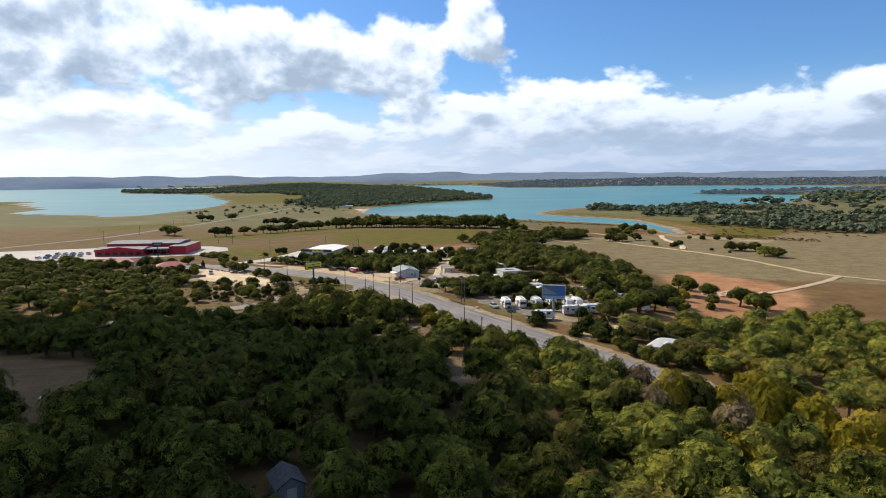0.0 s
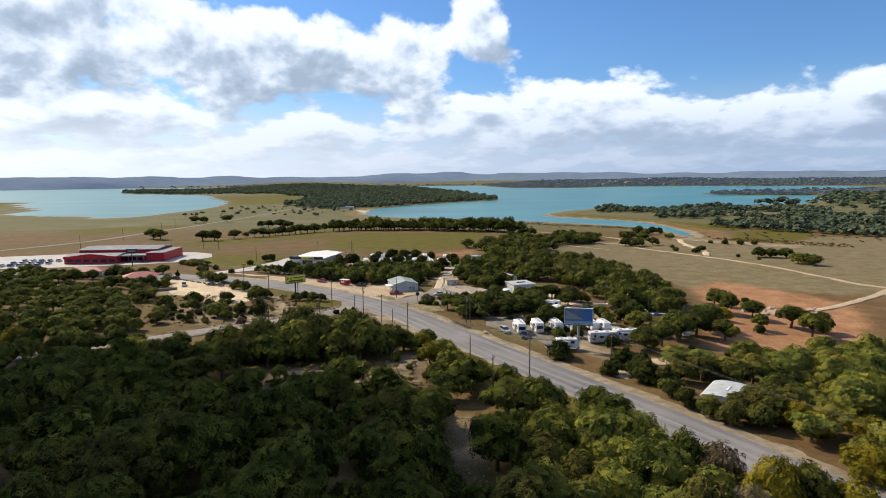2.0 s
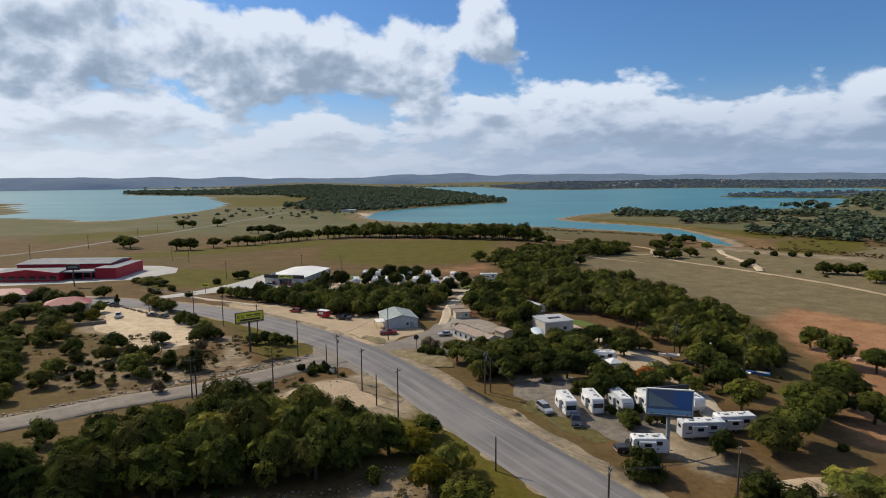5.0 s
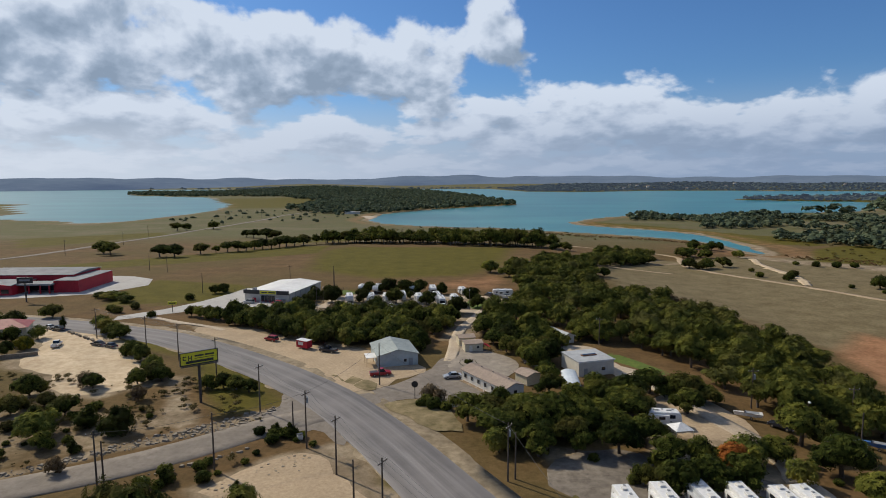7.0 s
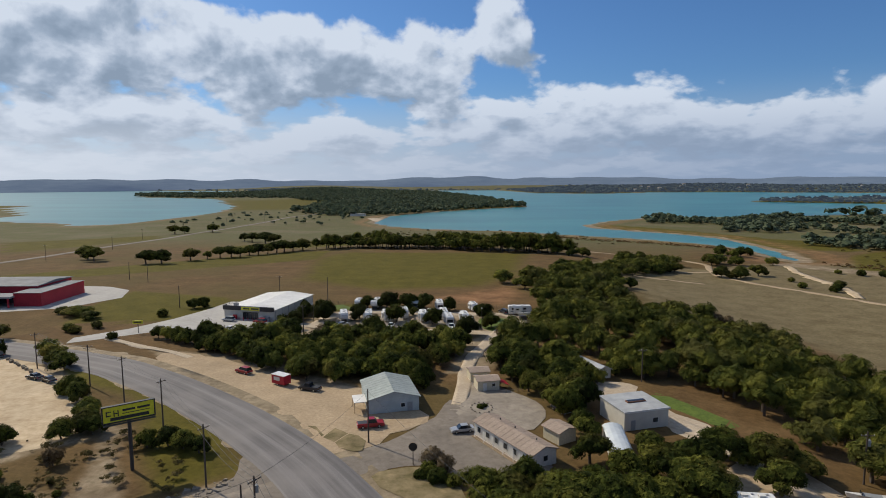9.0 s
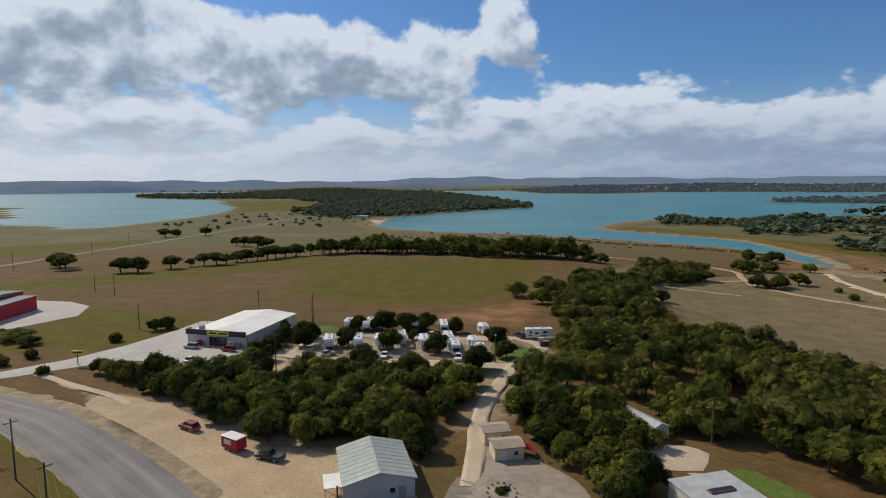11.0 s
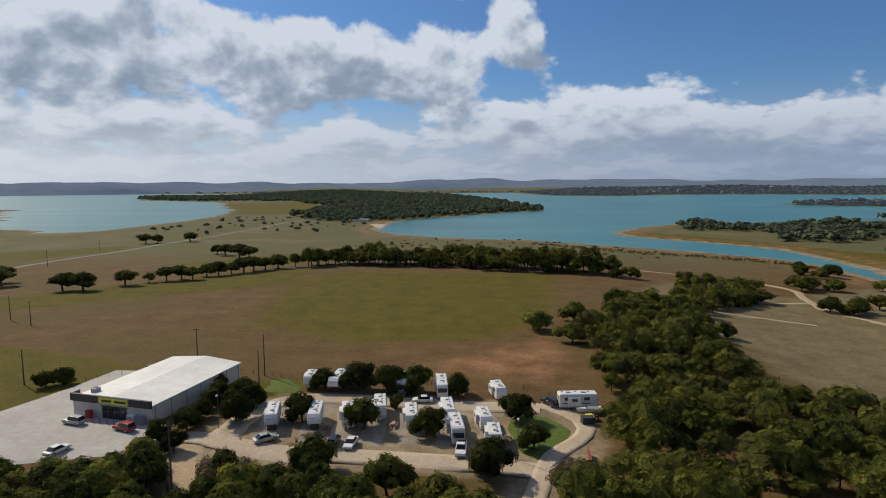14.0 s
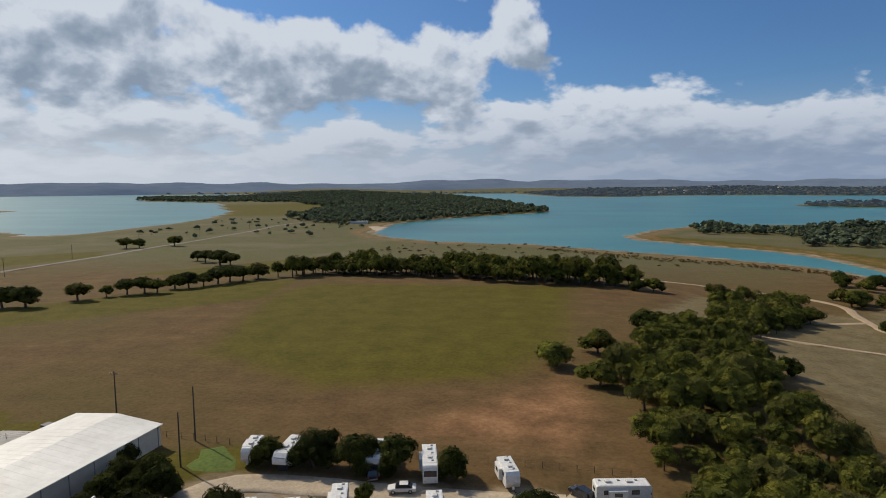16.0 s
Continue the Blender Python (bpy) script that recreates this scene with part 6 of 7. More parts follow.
ms = root("metal_barn", "pale metal barn with a low arched roof among trees", "building")
set_down(ms, 63.5, 161.0, -39)
part("wall", box(0, 0, 0.75, 8.6, 10.5, 2.9), M["off_white"], ms)
arc = [(4.6 * math.sin(a), 2.0 + 0.85 * (math.cos(a) - math.cos(1.35)) / (1 - math.cos(1.35))) for a in np.linspace(-1.35, 1.35, 13)]
part("end_panel", prism([(x * 0.94, max(1.9, z - 0.12)) for x, z in arc], -5.22, 5.22), M["off_white"], ms)
part("roof", prism(arc + [(x * 0.97, z - 0.12) for x, z in arc[::-1]], -5.6, 5.6), M["grey_roof"], ms, "grey arched metal roof")
part("ridge_vent", box(0, 0, 2.9, 0.4, 3.2, 0.14), M["white"], ms)
part("barn_door", box(0, -5.3, 1.1, 2.8, 0.1, 2.2), M["off_white"], ms)
window_part(ms, 2.6, -5.3, 1.5, 0.9, 0.8)

gs = gable_house("garden_shed", -20.0, 73.0, 28, 3.4, 4.4, 2.3, 3.4, M["grey"], M["dark_roof"], "small grey garden shed with a gable roof")
part("door", box(0.1, -2.24, 1.0, 1.2, 0.08, 1.9), M["off_white"], gs, "white shed door")
window_part(gs, 1.72, 0.5, 1.5, 0.7, 0.7, "x")

# red store
rs = root("red_store", "large red metal store with weathered grey roofs", "store")
set_down(rs, -204.0, 410.0, 3)
part("rear_hall", box(2, 12, 2.9, 48, 24, 7.4), M["red_wall"], rs)
part("rear_roof", prism([(-12.6, 6.6), (12.6, 6.6), (12.6, 6.75), (0, 7.7), (-12.6, 6.75)], -24.6, 24.6), M["store_roof"], rs).matrix_basis = pose(2, 12, 0, 0, 0, 90)
part("front_hall", box(-6.5, -8.5, 1.9, 31, 17, 5.4), M["red_wall"], rs)
part("front_roof", prism([(-9.2, 4.6), (9.2, 4.6), (9.2, 4.75), (0, 5.7), (-9.2, 4.75)], -15.8, 15.8), M["store_roof"], rs).matrix_basis = pose(-6.5, -8.5, 0, 0, 0, 90)
part("front_fascia", prism([(-15.7, 3.4), (15.7, 3.4), (15.7, 4.5), (0, 6.4), (-15.7, 4.5)], -0.3, 0.3), M["red_wall"], rs, "red gable fascia").matrix_basis = pose(-6.5, -17.4, 0)
part("end_block", box(29, 4, 2.4, 11, 30, 6.4), M["red_wall"], rs, "plain red end block")
part("end_roof", box(29, 4, 5.68, 11.3, 30.3, 0.15), M["store_roof"], rs)
part("entry_canopy", box(16, -9.5, 4.3, 16, 9, 0.7), M["store_roof"], rs)
part("entry_glass", box(16, -5.3, 2.1, 14, 0.3, 3.6), M["glass"], rs)
for dx in (9, 14, 19, 23):
    part("canopy_post", box(dx, -13.4, 2.0, 0.5, 0.5, 4.2), M["red_wall"], rs)
for i in range(6):
    part("front_window", box(-19 + i * 5, -17.05, 1.9, 3.2, 0.12, 1.8), M["glass"], rs)

hs = root("black_pylon_sign", "tall black pylon sign on a steel post", "sign")
set_down(hs, -178.0, 380.0, 5)
part("post", rod((0, 0, -0.5), (0, 0, 8.0), 0.28), M["steel"], hs)
pnl = part("panel", box(0, 0, 9.2, 6.2, 0.5, 2.6, bevel=0.04), M["black_trim"], hs)
part("letter_bar", box(0, -0.27, 9.3, 4.4, 0.04, 0.8), M["grey"], pnl)


def hip_house(x, y, turn, w, d, ev, rg):
    ob = root("red_roofed_house", "low house with a faded red metal roof", "house")
    set_down(ob, x, y, turn)
    part("wall", box(0, 0, ev / 2 - 0.4, w, d, ev + 0.8), M["cream"], ob)
    bm = bmesh.new()
    o = 0.6
    q = [bm.verts.new(p) for p in ((-w / 2 - o, -d / 2 - o, ev), (w / 2 + o, -d / 2 - o, ev), (w / 2 + o, d / 2 + o, ev), (-w / 2 - o, d / 2 + o, ev))]
    a, b = bm.verts.new((-w / 2 + d / 2, 0, rg)), bm.verts.new((w / 2 - d / 2, 0, rg))
    for f in ((q[0], q[1], b, a), (q[1], q[2], b), (q[2], q[3], a, b), (q[3], q[0], a), (q[3], q[2], q[1], q[0])):
        bm.faces.new(f)
    part("roof", bm, M["red_roof"], ob)
    for i in range(4):
        window_part(ob, -w / 2 + w * (i + 0.5) / 4, -d / 2 - 0.04, ev * 0.55, 1.3, 1.2)
    part("door", box(w * 0.06, -d / 2 - 0.03, 1.0, 1.0, 0.08, 2.0), M["plank"], ob)
    return ob


hip_house(-146, 325, 25, 15, 10, 3.0, 5.2)
hip_house(-185, 346, 10, 19, 9, 3.0, 5.0)

# ---- signs ----
bs = root("yellow_billboard", "yellow roadside billboard with dark bars on one steel post", "billboard")
set_down(bs, -55.2, 264.6, 36)
part("post", rod((0, 0.35, -0.5), (0, 0.35, 9.0), 0.30), M["steel"], bs)
fc = part("board", box(0, 0, 10.5, 7.6, 0.45, 2.6, bevel=0.04), M["yellow"], bs)
fr = bmesh.new()
for dx, dz, sw, sh in ((0, 1.36, 8.0, 0.16), (0, -1.4, 8.0, 0.24), (3.9, 0, 0.2, 2.9), (-3.9, 0, 0.2, 2.9)):
    add_box(fr, dx, 0, 10.5 + dz, sw, 0.6, sh)
part("frame", fr, M["black_trim"], bs, "black edge frame")
for dx, dz, sw, sh in ((-3.0, 0.5, 0.7, 0.18), (-3.3, 0.2, 0.18, 0.9), (-3.0, -0.15, 0.7, 0.18), (-2.2, 0.1, 0.16, 1.1), (-1.6, 0.1, 0.16, 1.1), (-1.9, 0.1, 0.5, 0.16),
                       (0.0, 0.45, 1.9, 0.36), (2.2, 0.45, 1.9, 0.36), (1.1, -0.1, 4.2, 0.12), (0.1, -0.8, 5.8, 0.55)):
    part("letter_bar", box(dx, -0.25, 10.5 + dz, sw, 0.03, sh), M["black_trim"], fc)
cw = part("catwalk", box(0, -0.7, 8.9, 7.8, 0.7, 0.08), M["steel"], bs)
for dx in (-3.4, 3.4):
    part("catwalk_brace", rod((dx, -0.9, 8.9), (dx, 0, 9.3), 0.05), M["steel"], cw)

bb = root("blue_billboard", "large billboard with a pale blue poster on a steel post", "billboard")
set_down(bb, 39.8, 199.6, -12)
part("post", rod((0, 0.5, -0.5), (0, 0.5, 7.6), 0.36, None, 12), M["grey"], bb)
bd = part("board", box(0, 0, 9.8, 7.6, 0.30, 4.4, bevel=0.04), M["slate_poster"], bb)
part("poster_field", box(2.2, -0.17, 10.2, 2.9, 0.03, 3.2), M["blue"], bd, "navy poster field")
sw = bmesh.new()
tri = [sw.verts.new((x, -0.18 - dy, z)) for dy in (0.0, 0.02) for x, z in ((-3.5, 11.5), (1.4, 8.9), (-3.5, 8.9), (-3.5, 10.3))]
sw.faces.new((tri[4], tri[5], tri[6], tri[7]))
sw.faces.new((tri[3], tri[2], tri[1], tri[0]))
for i in range(4):
    sw.faces.new((tri[i], tri[(i + 1) % 4], tri[(i + 1) % 4 + 4], tri[i + 4]))
bmesh.ops.recalc_face_normals(sw, faces=sw.faces[:])
part("poster_swoosh", sw, M["sage_poster"], bd, "pale green diagonal poster shape")
part("poster_strip", box(0, -0.17, 8.05, 7.3, 0.03, 0.7), M["pale_blue"], bd, "pale strip along the foot")
# the rear face stands at an angle, so that the two make a V
rear = part("rear_board", box(0, 0, 9.9, 7.6, 0.30, 4.4, bevel=0.04), M["steel"], bb, "dark unpainted back of the second face")
rear.matrix_basis = pose(0.2, 1.75, 0, 0, 0, 24)
frb = bmesh.new()
for dx, dz, fw, fh in ((0, 2.25, 7.9, 0.18), (0, -2.25, 7.9, 0.18), (3.85, 0, 0.18, 4.6), (-3.85, 0, 0.18, 4.6)):
    add_box(frb, dx, 0, 9.8 + dz, fw, 0.45, fh)
part("frame", frb, M["off_white"], bb, "pale edge frame")
cwk = part("catwalk", box(0, -0.6, 7.4, 7.8, 0.7, 0.08), M["steel"], bb)
for dx in (-3.0, 0.0, 3.0):
    part("catwalk_bracket", rod((dx, -0.9, 7.4), (dx, 0.2, 7.9), 0.05), M["steel"], cwk)

ls = root("round_sign", "round dark sign on a short post", "sign")
set_down(ls, -7.9, 267.8)
part("post", rod((0, 0, -0.3), (0, 0, 2.8), 0.08), M["pole"], ls)
part("disc", rod((0, -0.06, 3.3), (0, 0.06, 3.3), 0.72, None, 20), M["black_trim"], ls)
part("disc_rim", rod((0, -0.04, 3.3), (0, 0.04, 3.3), 0.78, None, 20), M["plank"], ls)
ys = root("yellow_sign", "small yellow store sign on a post", "sign")
set_down(ys, -106.5, 359.5, 10)
part("post", rod((0, 0, -0.3), (0, 0, 3.2), 0.12), M["steel"], ys)
yp = part("panel", box(0, 0, 3.7, 3.2, 0.25, 1.1, bevel=0.03), M["yellow"], ys)
part("letter_bar", box(0, -0.14, 3.7, 2.3, 0.03, 0.4), M["black_trim"], yp)


# ---- poles and wires ----
def utility_pole(x, y, h=10.5, turn=60.0, arm=True, drum=False):
    ob = root("utility_pole", "weathered wooden utility pole" + (" with a grey transformer" if drum else (" with a crossarm" if arm else "")), "utility pole", "utility poles")
    set_down(ob, x, y, turn)
    part("shaft", rod((0, 0, -1.0), (0, 0, h), 0.17, 0.11, 8), M["pole"], ob)
    if arm:
        ca = part("crossarm", box(0, -0.12, h - 0.6, 2.2, 0.1, 0.13), M["pole"], ob)
        for dx in (-1.0, -0.35, 1.0):
            part("insulator", rod((dx, -0.12, h - 0.53), (dx, -0.12, h - 0.33), 0.05, 0.035, 6), M["off_white"], ca)
        for s in (-1, 1):
            part("brace", rod((s * 0.7, -0.14, h - 0.64), (0, -0.14, h - 1.3), 0.02, None, 4), M["steel"], ca)
    if drum:
        dr = part("transformer", rod((0.36, 0, h - 2.4), (0.36, 0, h - 1.4), 0.26, None, 10), M["grey"], ob)
        part("bushing", rod((0.36, 0, h - 1.4), (0.36, 0, h - 1.2), 0.05, None, 6), M["off_white"], dr)
    return (x, y, ground_z(x, y) + h - 0.35)


LINE = [utility_pole(*a) for a in ((44.7, 184.5, 8.5), (22, 173.4, 10.5), (-9.2, 216.8, 10.5), (-18.8, 232.4, 10.2), (-26.2, 242.2, 11.0, 60, True, True), (-40.4, 259.5, 10.5), (-58.5, 281.5, 10.5), (-75, 296.5, 10.5), (-89.2, 306.6, 10.3), (-112, 320, 10))]
OTHER = [utility_pole(*a) for a in ((9.6, 230.4, 10, 60, True, True), (10.9, 231.2, 8.0, 60, False), (-16.9, 276.2, 10.5, 60, False), (-39.8, 233.6, 10.2, 20, False), (-56.4, 227.8, 9.5, 20, True), (-55.6, 228.3, 7.5, 20, False),
                                    (-14.4, 223.4, 7.0, 20, False), (8.9, 193.5, 6.0, 60, False), (-54.4, 409, 11, 0, False), (-52.0, 398.5, 10, 0, False), (-78.3, 422, 9.5, 0, True), (-49, 351, 11.5, 0, True), (83.5, 258, 9.0, 0, True), (-30.0, 247.3, 7, 60, False),
                                    (12.0, 160.0, 9.5, 60, True), (-24.0, 160.0, 7.0, 20, False), (96, 93, 8.5, 60, True), (66.0, 264.5, 9, 0, True, True), (44.7, 313, 8.5, 10, True), (75.1, 243, 8.5, 30, False))]
FARLINE = [utility_pole(x, y, 11, 80) for x, y in ((-262, 470), (-272, 548), (-277, 631), (-311, 738), (-323, 850), (-318, 965), (-304, 1080))]
FIELDPOLES = [utility_pole(x, y, 9, 0, False) for x, y in ((-158, 462), (-172, 470), (-112, 400))]


def cable(a, b, sag=1.0, dx=0.0):
    cu = bpy.data.curves.new("power_cable", "CURVE")
    cu.dimensions, cu.bevel_depth, cu.bevel_resolution = "3D", 0.026, 0
    sp = cu.splines.new("POLY")
    sp.points.add(8)
    for i in range(9):
        k = i / 8
        p = Vector(a).lerp(Vector(b), k)
        sp.points[i].co = (p.x + dx, p.y + dx * 0.5, p.z - 4 * sag * k * (1 - k), 1)
    cu.materials.append(M["steel"])
    ob = tagged(new("power_cable", cu), "thin dark overhead power cable between poles", "cable", "power cables")
    return ob


for a, b in list(zip(LINE[:2], LINE[1:3])) + list(zip(LINE[2:], LINE[3:])):
    for dx in (-0.8, 0.1, 0.8):
        cable(a, b, 0.9, dx)
cable(LINE[0], OTHER[16], 1.4)
cable(LINE[0], OTHER[16], 1.4, 0.5)
cable(LINE[4], OTHER[3], 0.6)
cable(LINE[1], OTHER[0], 1.0)
cable(OTHER[0], OTHER[2], 0.9)
cable(LINE[4], OTHER[2], 0.9)
cable(OTHER[3], OTHER[4], 0.6)


def lamp_post(x, y, h=7.5):
    ob = root("lamp_post", "slim pole with a pale lamp head", "street lamp", "lamp posts")
    set_down(ob, x, y)
    part("shaft", rod((0, 0, -0.5), (0, 0, h), 0.09, 0.07, 8), M["pole"], ob)
    hd = part("lamp_head", box(0, -0.35, h, 0.34, 0.6, 0.3, bevel=0.06), M["off_white"], ob)
    part("arm", rod((0, 0, h - 0.25), (0, -0.35, h - 0.05), 0.03), M["steel"], hd)


for x, y, h in ((-52.1, 375.8, 7.0), (7.3, 363.4, 8.0), (-58, 85, 5.5), (70, 251, 7)):
    lamp_post(x, y, h)

# ---- field fence ----
fence = root("field_fence", "thin wire fence on timber posts along the field", "fence")
fpts = curve_points([(-99, 404), (-88, 409), (-61, 410.5), (-40, 406.5), (-1.5, 402.8), (26, 398.5)], 3.0)
tops = []
for p in fpts:
    z = ground_z(p[0], p[1])
    part("post", rod((p[0], p[1], z - 0.3), (p[0], p[1], z + 1.25), 0.06, 0.05, 6), M["pole"], fence)
    tops.append(Vector((p[0], p[1], z)))
for hgt in (0.4, 0.8, 1.15):
    wb = bmesh.new()
    for a, b in zip(tops, tops[1:]):
        rod(a + Vector((0, 0, hgt)), b + Vector((0, 0, hgt)), 0.012, None, 3, wb)
    part("wire", wb, M["steel"], fence)
rb = root("rail_fence", "low timber rail fence beside a cabin", "fence")
for i in range(9):
    p = (9.6 + i * 1.3, 303.6 + i * 0.5)
    z = ground_z(*p)
    part("post", box(p[0], p[1], z + 0.3, 0.12, 0.12, 0.9), M["plank"], rb)
    if i < 8:
        part("rail", rod((p[0], p[1], z + 0.6), (p[0] + 1.3, p[1] + 0.5, ground_z(p[0] + 1.3, p[1] + 0.5) + 0.6), 0.05, None, 5), M["plank"], rb)
rd = root("red_screen_fence", "low red board screen beside the lane", "fence")
for i in range(5):
    p = (19.6 + i * 0.15, 357 + i * 2.2)
    part("board", box(p[0], p[1], ground_z(*p) + 0.7, 0.12, 2.1, 1.5), M["red_roof"], rd)


# ---- vehicles ----
def wheel(parent, x, y, r=0.34, w=0.22):
    t = part("wheel", rod((x - w / 2, y, r), (x + w / 2, y, r), r, None, 14), M["rubber"], parent)
    part("rim", rod((x - w / 2 - 0.01, y, r), (x + w / 2 + 0.01, y, r), r * 0.58, None, 10), M["chrome"], t)


def car(x, y, turn, colour, kind="sedan", label=""):
    """A parked car; its nose points along its own +y."""
    ob = root("pickup_truck" if kind == "pickup" else "car", label, "pickup" if kind == "pickup" else "car", "parked cars")
    set_down(ob, x, y, turn, 0.2)
    ln, w = (5.4, 1.9) if kind == "pickup" else ((4.7, 1.85) if kind == "suv" else (4.6, 1.8))
    hood = {"sedan": 0.92, "suv": 1.05, "pickup": 1.10}[kind]
    roof = {"sedan": 1.45, "suv": 1.75, "pickup": 1.82}[kind]
    h = ln / 2
    low = [(-h, 0.35), (-h, hood - 0.05), (-h + 0.1, hood), (h - 1.1, hood), (h - 0.15, hood - 0.16), (h, hood - 0.4), (h, 0.35)]
    bm = prism(low, -w / 2, w / 2)
    bmesh.ops.rotate(bm, verts=bm.verts[:], cent=(0, 0, 0), matrix=Matrix.Rotation(math.pi / 2, 3, "Z"))
    bmesh.ops.bevel(bm, geom=bm.edges[:], offset=0.07, segments=2, profile=0.6, affect="EDGES")
    body = part("body", bm, colour, ob)
    a, b, c, d = {"sedan": (-1.75, -1.05, 0.35, 1.05), "suv": (-2.25, -2.0, 0.45, 1.1), "pickup": (-0.55, -0.35, 0.75, 1.3)}[kind]
    cab = prism([(a, hood - 0.02), (b, roof), (c, roof), (d, hood - 0.02)], -w / 2 + 0.1, w / 2 - 0.1)
    for v in cab.verts:
        if v.co.z > hood + 0.2:
            v.co.y *= 0.84
    bmesh.ops.rotate(cab, verts=cab.verts[:], cent=(0, 0, 0), matrix=Matrix.Rotation(math.pi / 2, 3, "Z"))
    part("cabin_glass", cab, M["glass"], ob, "dark glass")
    part("roof_panel", box(0, (b + c) / 2, roof + 0.01, (w - 0.2) * 0.82, c - b, 0.06, bevel=0.02), colour, ob)
    if kind == "pickup":
        part("load_bed", box(0, -1.65, hood + 0.01, w - 0.3, 1.9, 0.05), M["steel"], ob)
    for sx in (-1, 1):
        for sy in (-1, 1):
            wheel(ob, sx * (w / 2 - 0.1), sy * h * 0.6)
        part("headlight", box(sx * (w / 2 - 0.32), h - 0.02, hood - 0.26, 0.34, 0.1, 0.14, bevel=0.03), M["chrome"], ob)
        part("tail_light", box(sx * (w / 2 - 0.2), -h + 0.01, hood - 0.22, 0.2, 0.08, 0.2), M["red_wall"], ob)
    part("front_bumper", box(0, h, 0.45, w - 0.1, 0.12, 0.2, bevel=0.03), M["grey"], body)
    part("rear_bumper", box(0, -h, 0.45, w - 0.1, 0.12, 0.2, bevel=0.03), M["grey"], body)
    return ob


silver = paint("silver_car_paint", (0.42, 0.43, 0.44), 0.3, 0.4)
carred = paint("red_car_paint", (0.30, 0.012, 0.02), 0.3)
dark = paint("black_car_paint", (0.02, 0.022, 0.03), 0.25)
for a in ((-131.3, 330.3, 65, dark, "suv", "black off-road car on the caliche lot"), (-136.0, 333.0, 60, silver, "sedan", "grey sedan on the caliche lot"), (-118.5, 310.5, 20, M["white"], "pickup", "white pickup beside a low wall"), (-40.4, 370.0, -50, silver, "sedan", "silver sedan parked beside a caravan"), (-26.9, 369.0, 0, dark, "suv", "dark off-road car parked on gravel"), (-23.6, 368.4, 175, M["white"], "sedan", "white car parked on gravel"),
          (-2.8, 366.5, 178, M["white"], "pickup", "white pickup parked before a caravan"), (-12.0, 391.6, 95, M["white"], "sedan", "white sedan beside the rear pitches"), (-83.0, 376.6, 75, silver, "suv", "silver off-road car before the store"),
          (-70.6, 373.8, 70, carred, "suv", "red car before the store"), (-77.0, 363.4, -15, M["white"], "sedan", "white car in the concrete car park"), (-106.5, 311.5, 70, dark, "sedan", "black sedan on the gravel lot"),
          (-101.5, 309.5, 60, dark, "sedan", "dark sedan on the gravel lot"), (-17.6, 283.4, -75, carred, "pickup", "red pickup by the workshop"), (0.6, 281.5, 105, silver, "sedan", "silver sedan before the long cabin"),
          (-55.6, 317.2, 60, carred, "suv", "red van under roadside oaks"), (-35.2, 304.6, 70, dark, "pickup", "dark pickup under roadside oaks"), (21.5, 292.5, 30, dark, "suv", "dark car beside a cabin"), (26.6, 213.2, 172, dark, "pickup", "dark pickup before a caravan"),
          (21.4, 219.4, 200, silver, "suv", "silver car beside a motorhome"), (33.5, 201.0, -80, dark, "pickup", "dark pickup beside the billboard"), (-18.0, 396.5, 20, dark, "suv", "dark car by the rear pitches"), (16.5, 391.0, 30, dark, "suv", "dark vehicle by the lane"),
          (-128, 308.5, 70, silver, "suv", "grey car by the red-roofed house"), (72.5, 251.5, 60, M["white"], "suv", "white van at the wood edge"), (66.5, 253.5, 40, dark, "suv", "dark car at the wood edge")):
    car(*a)


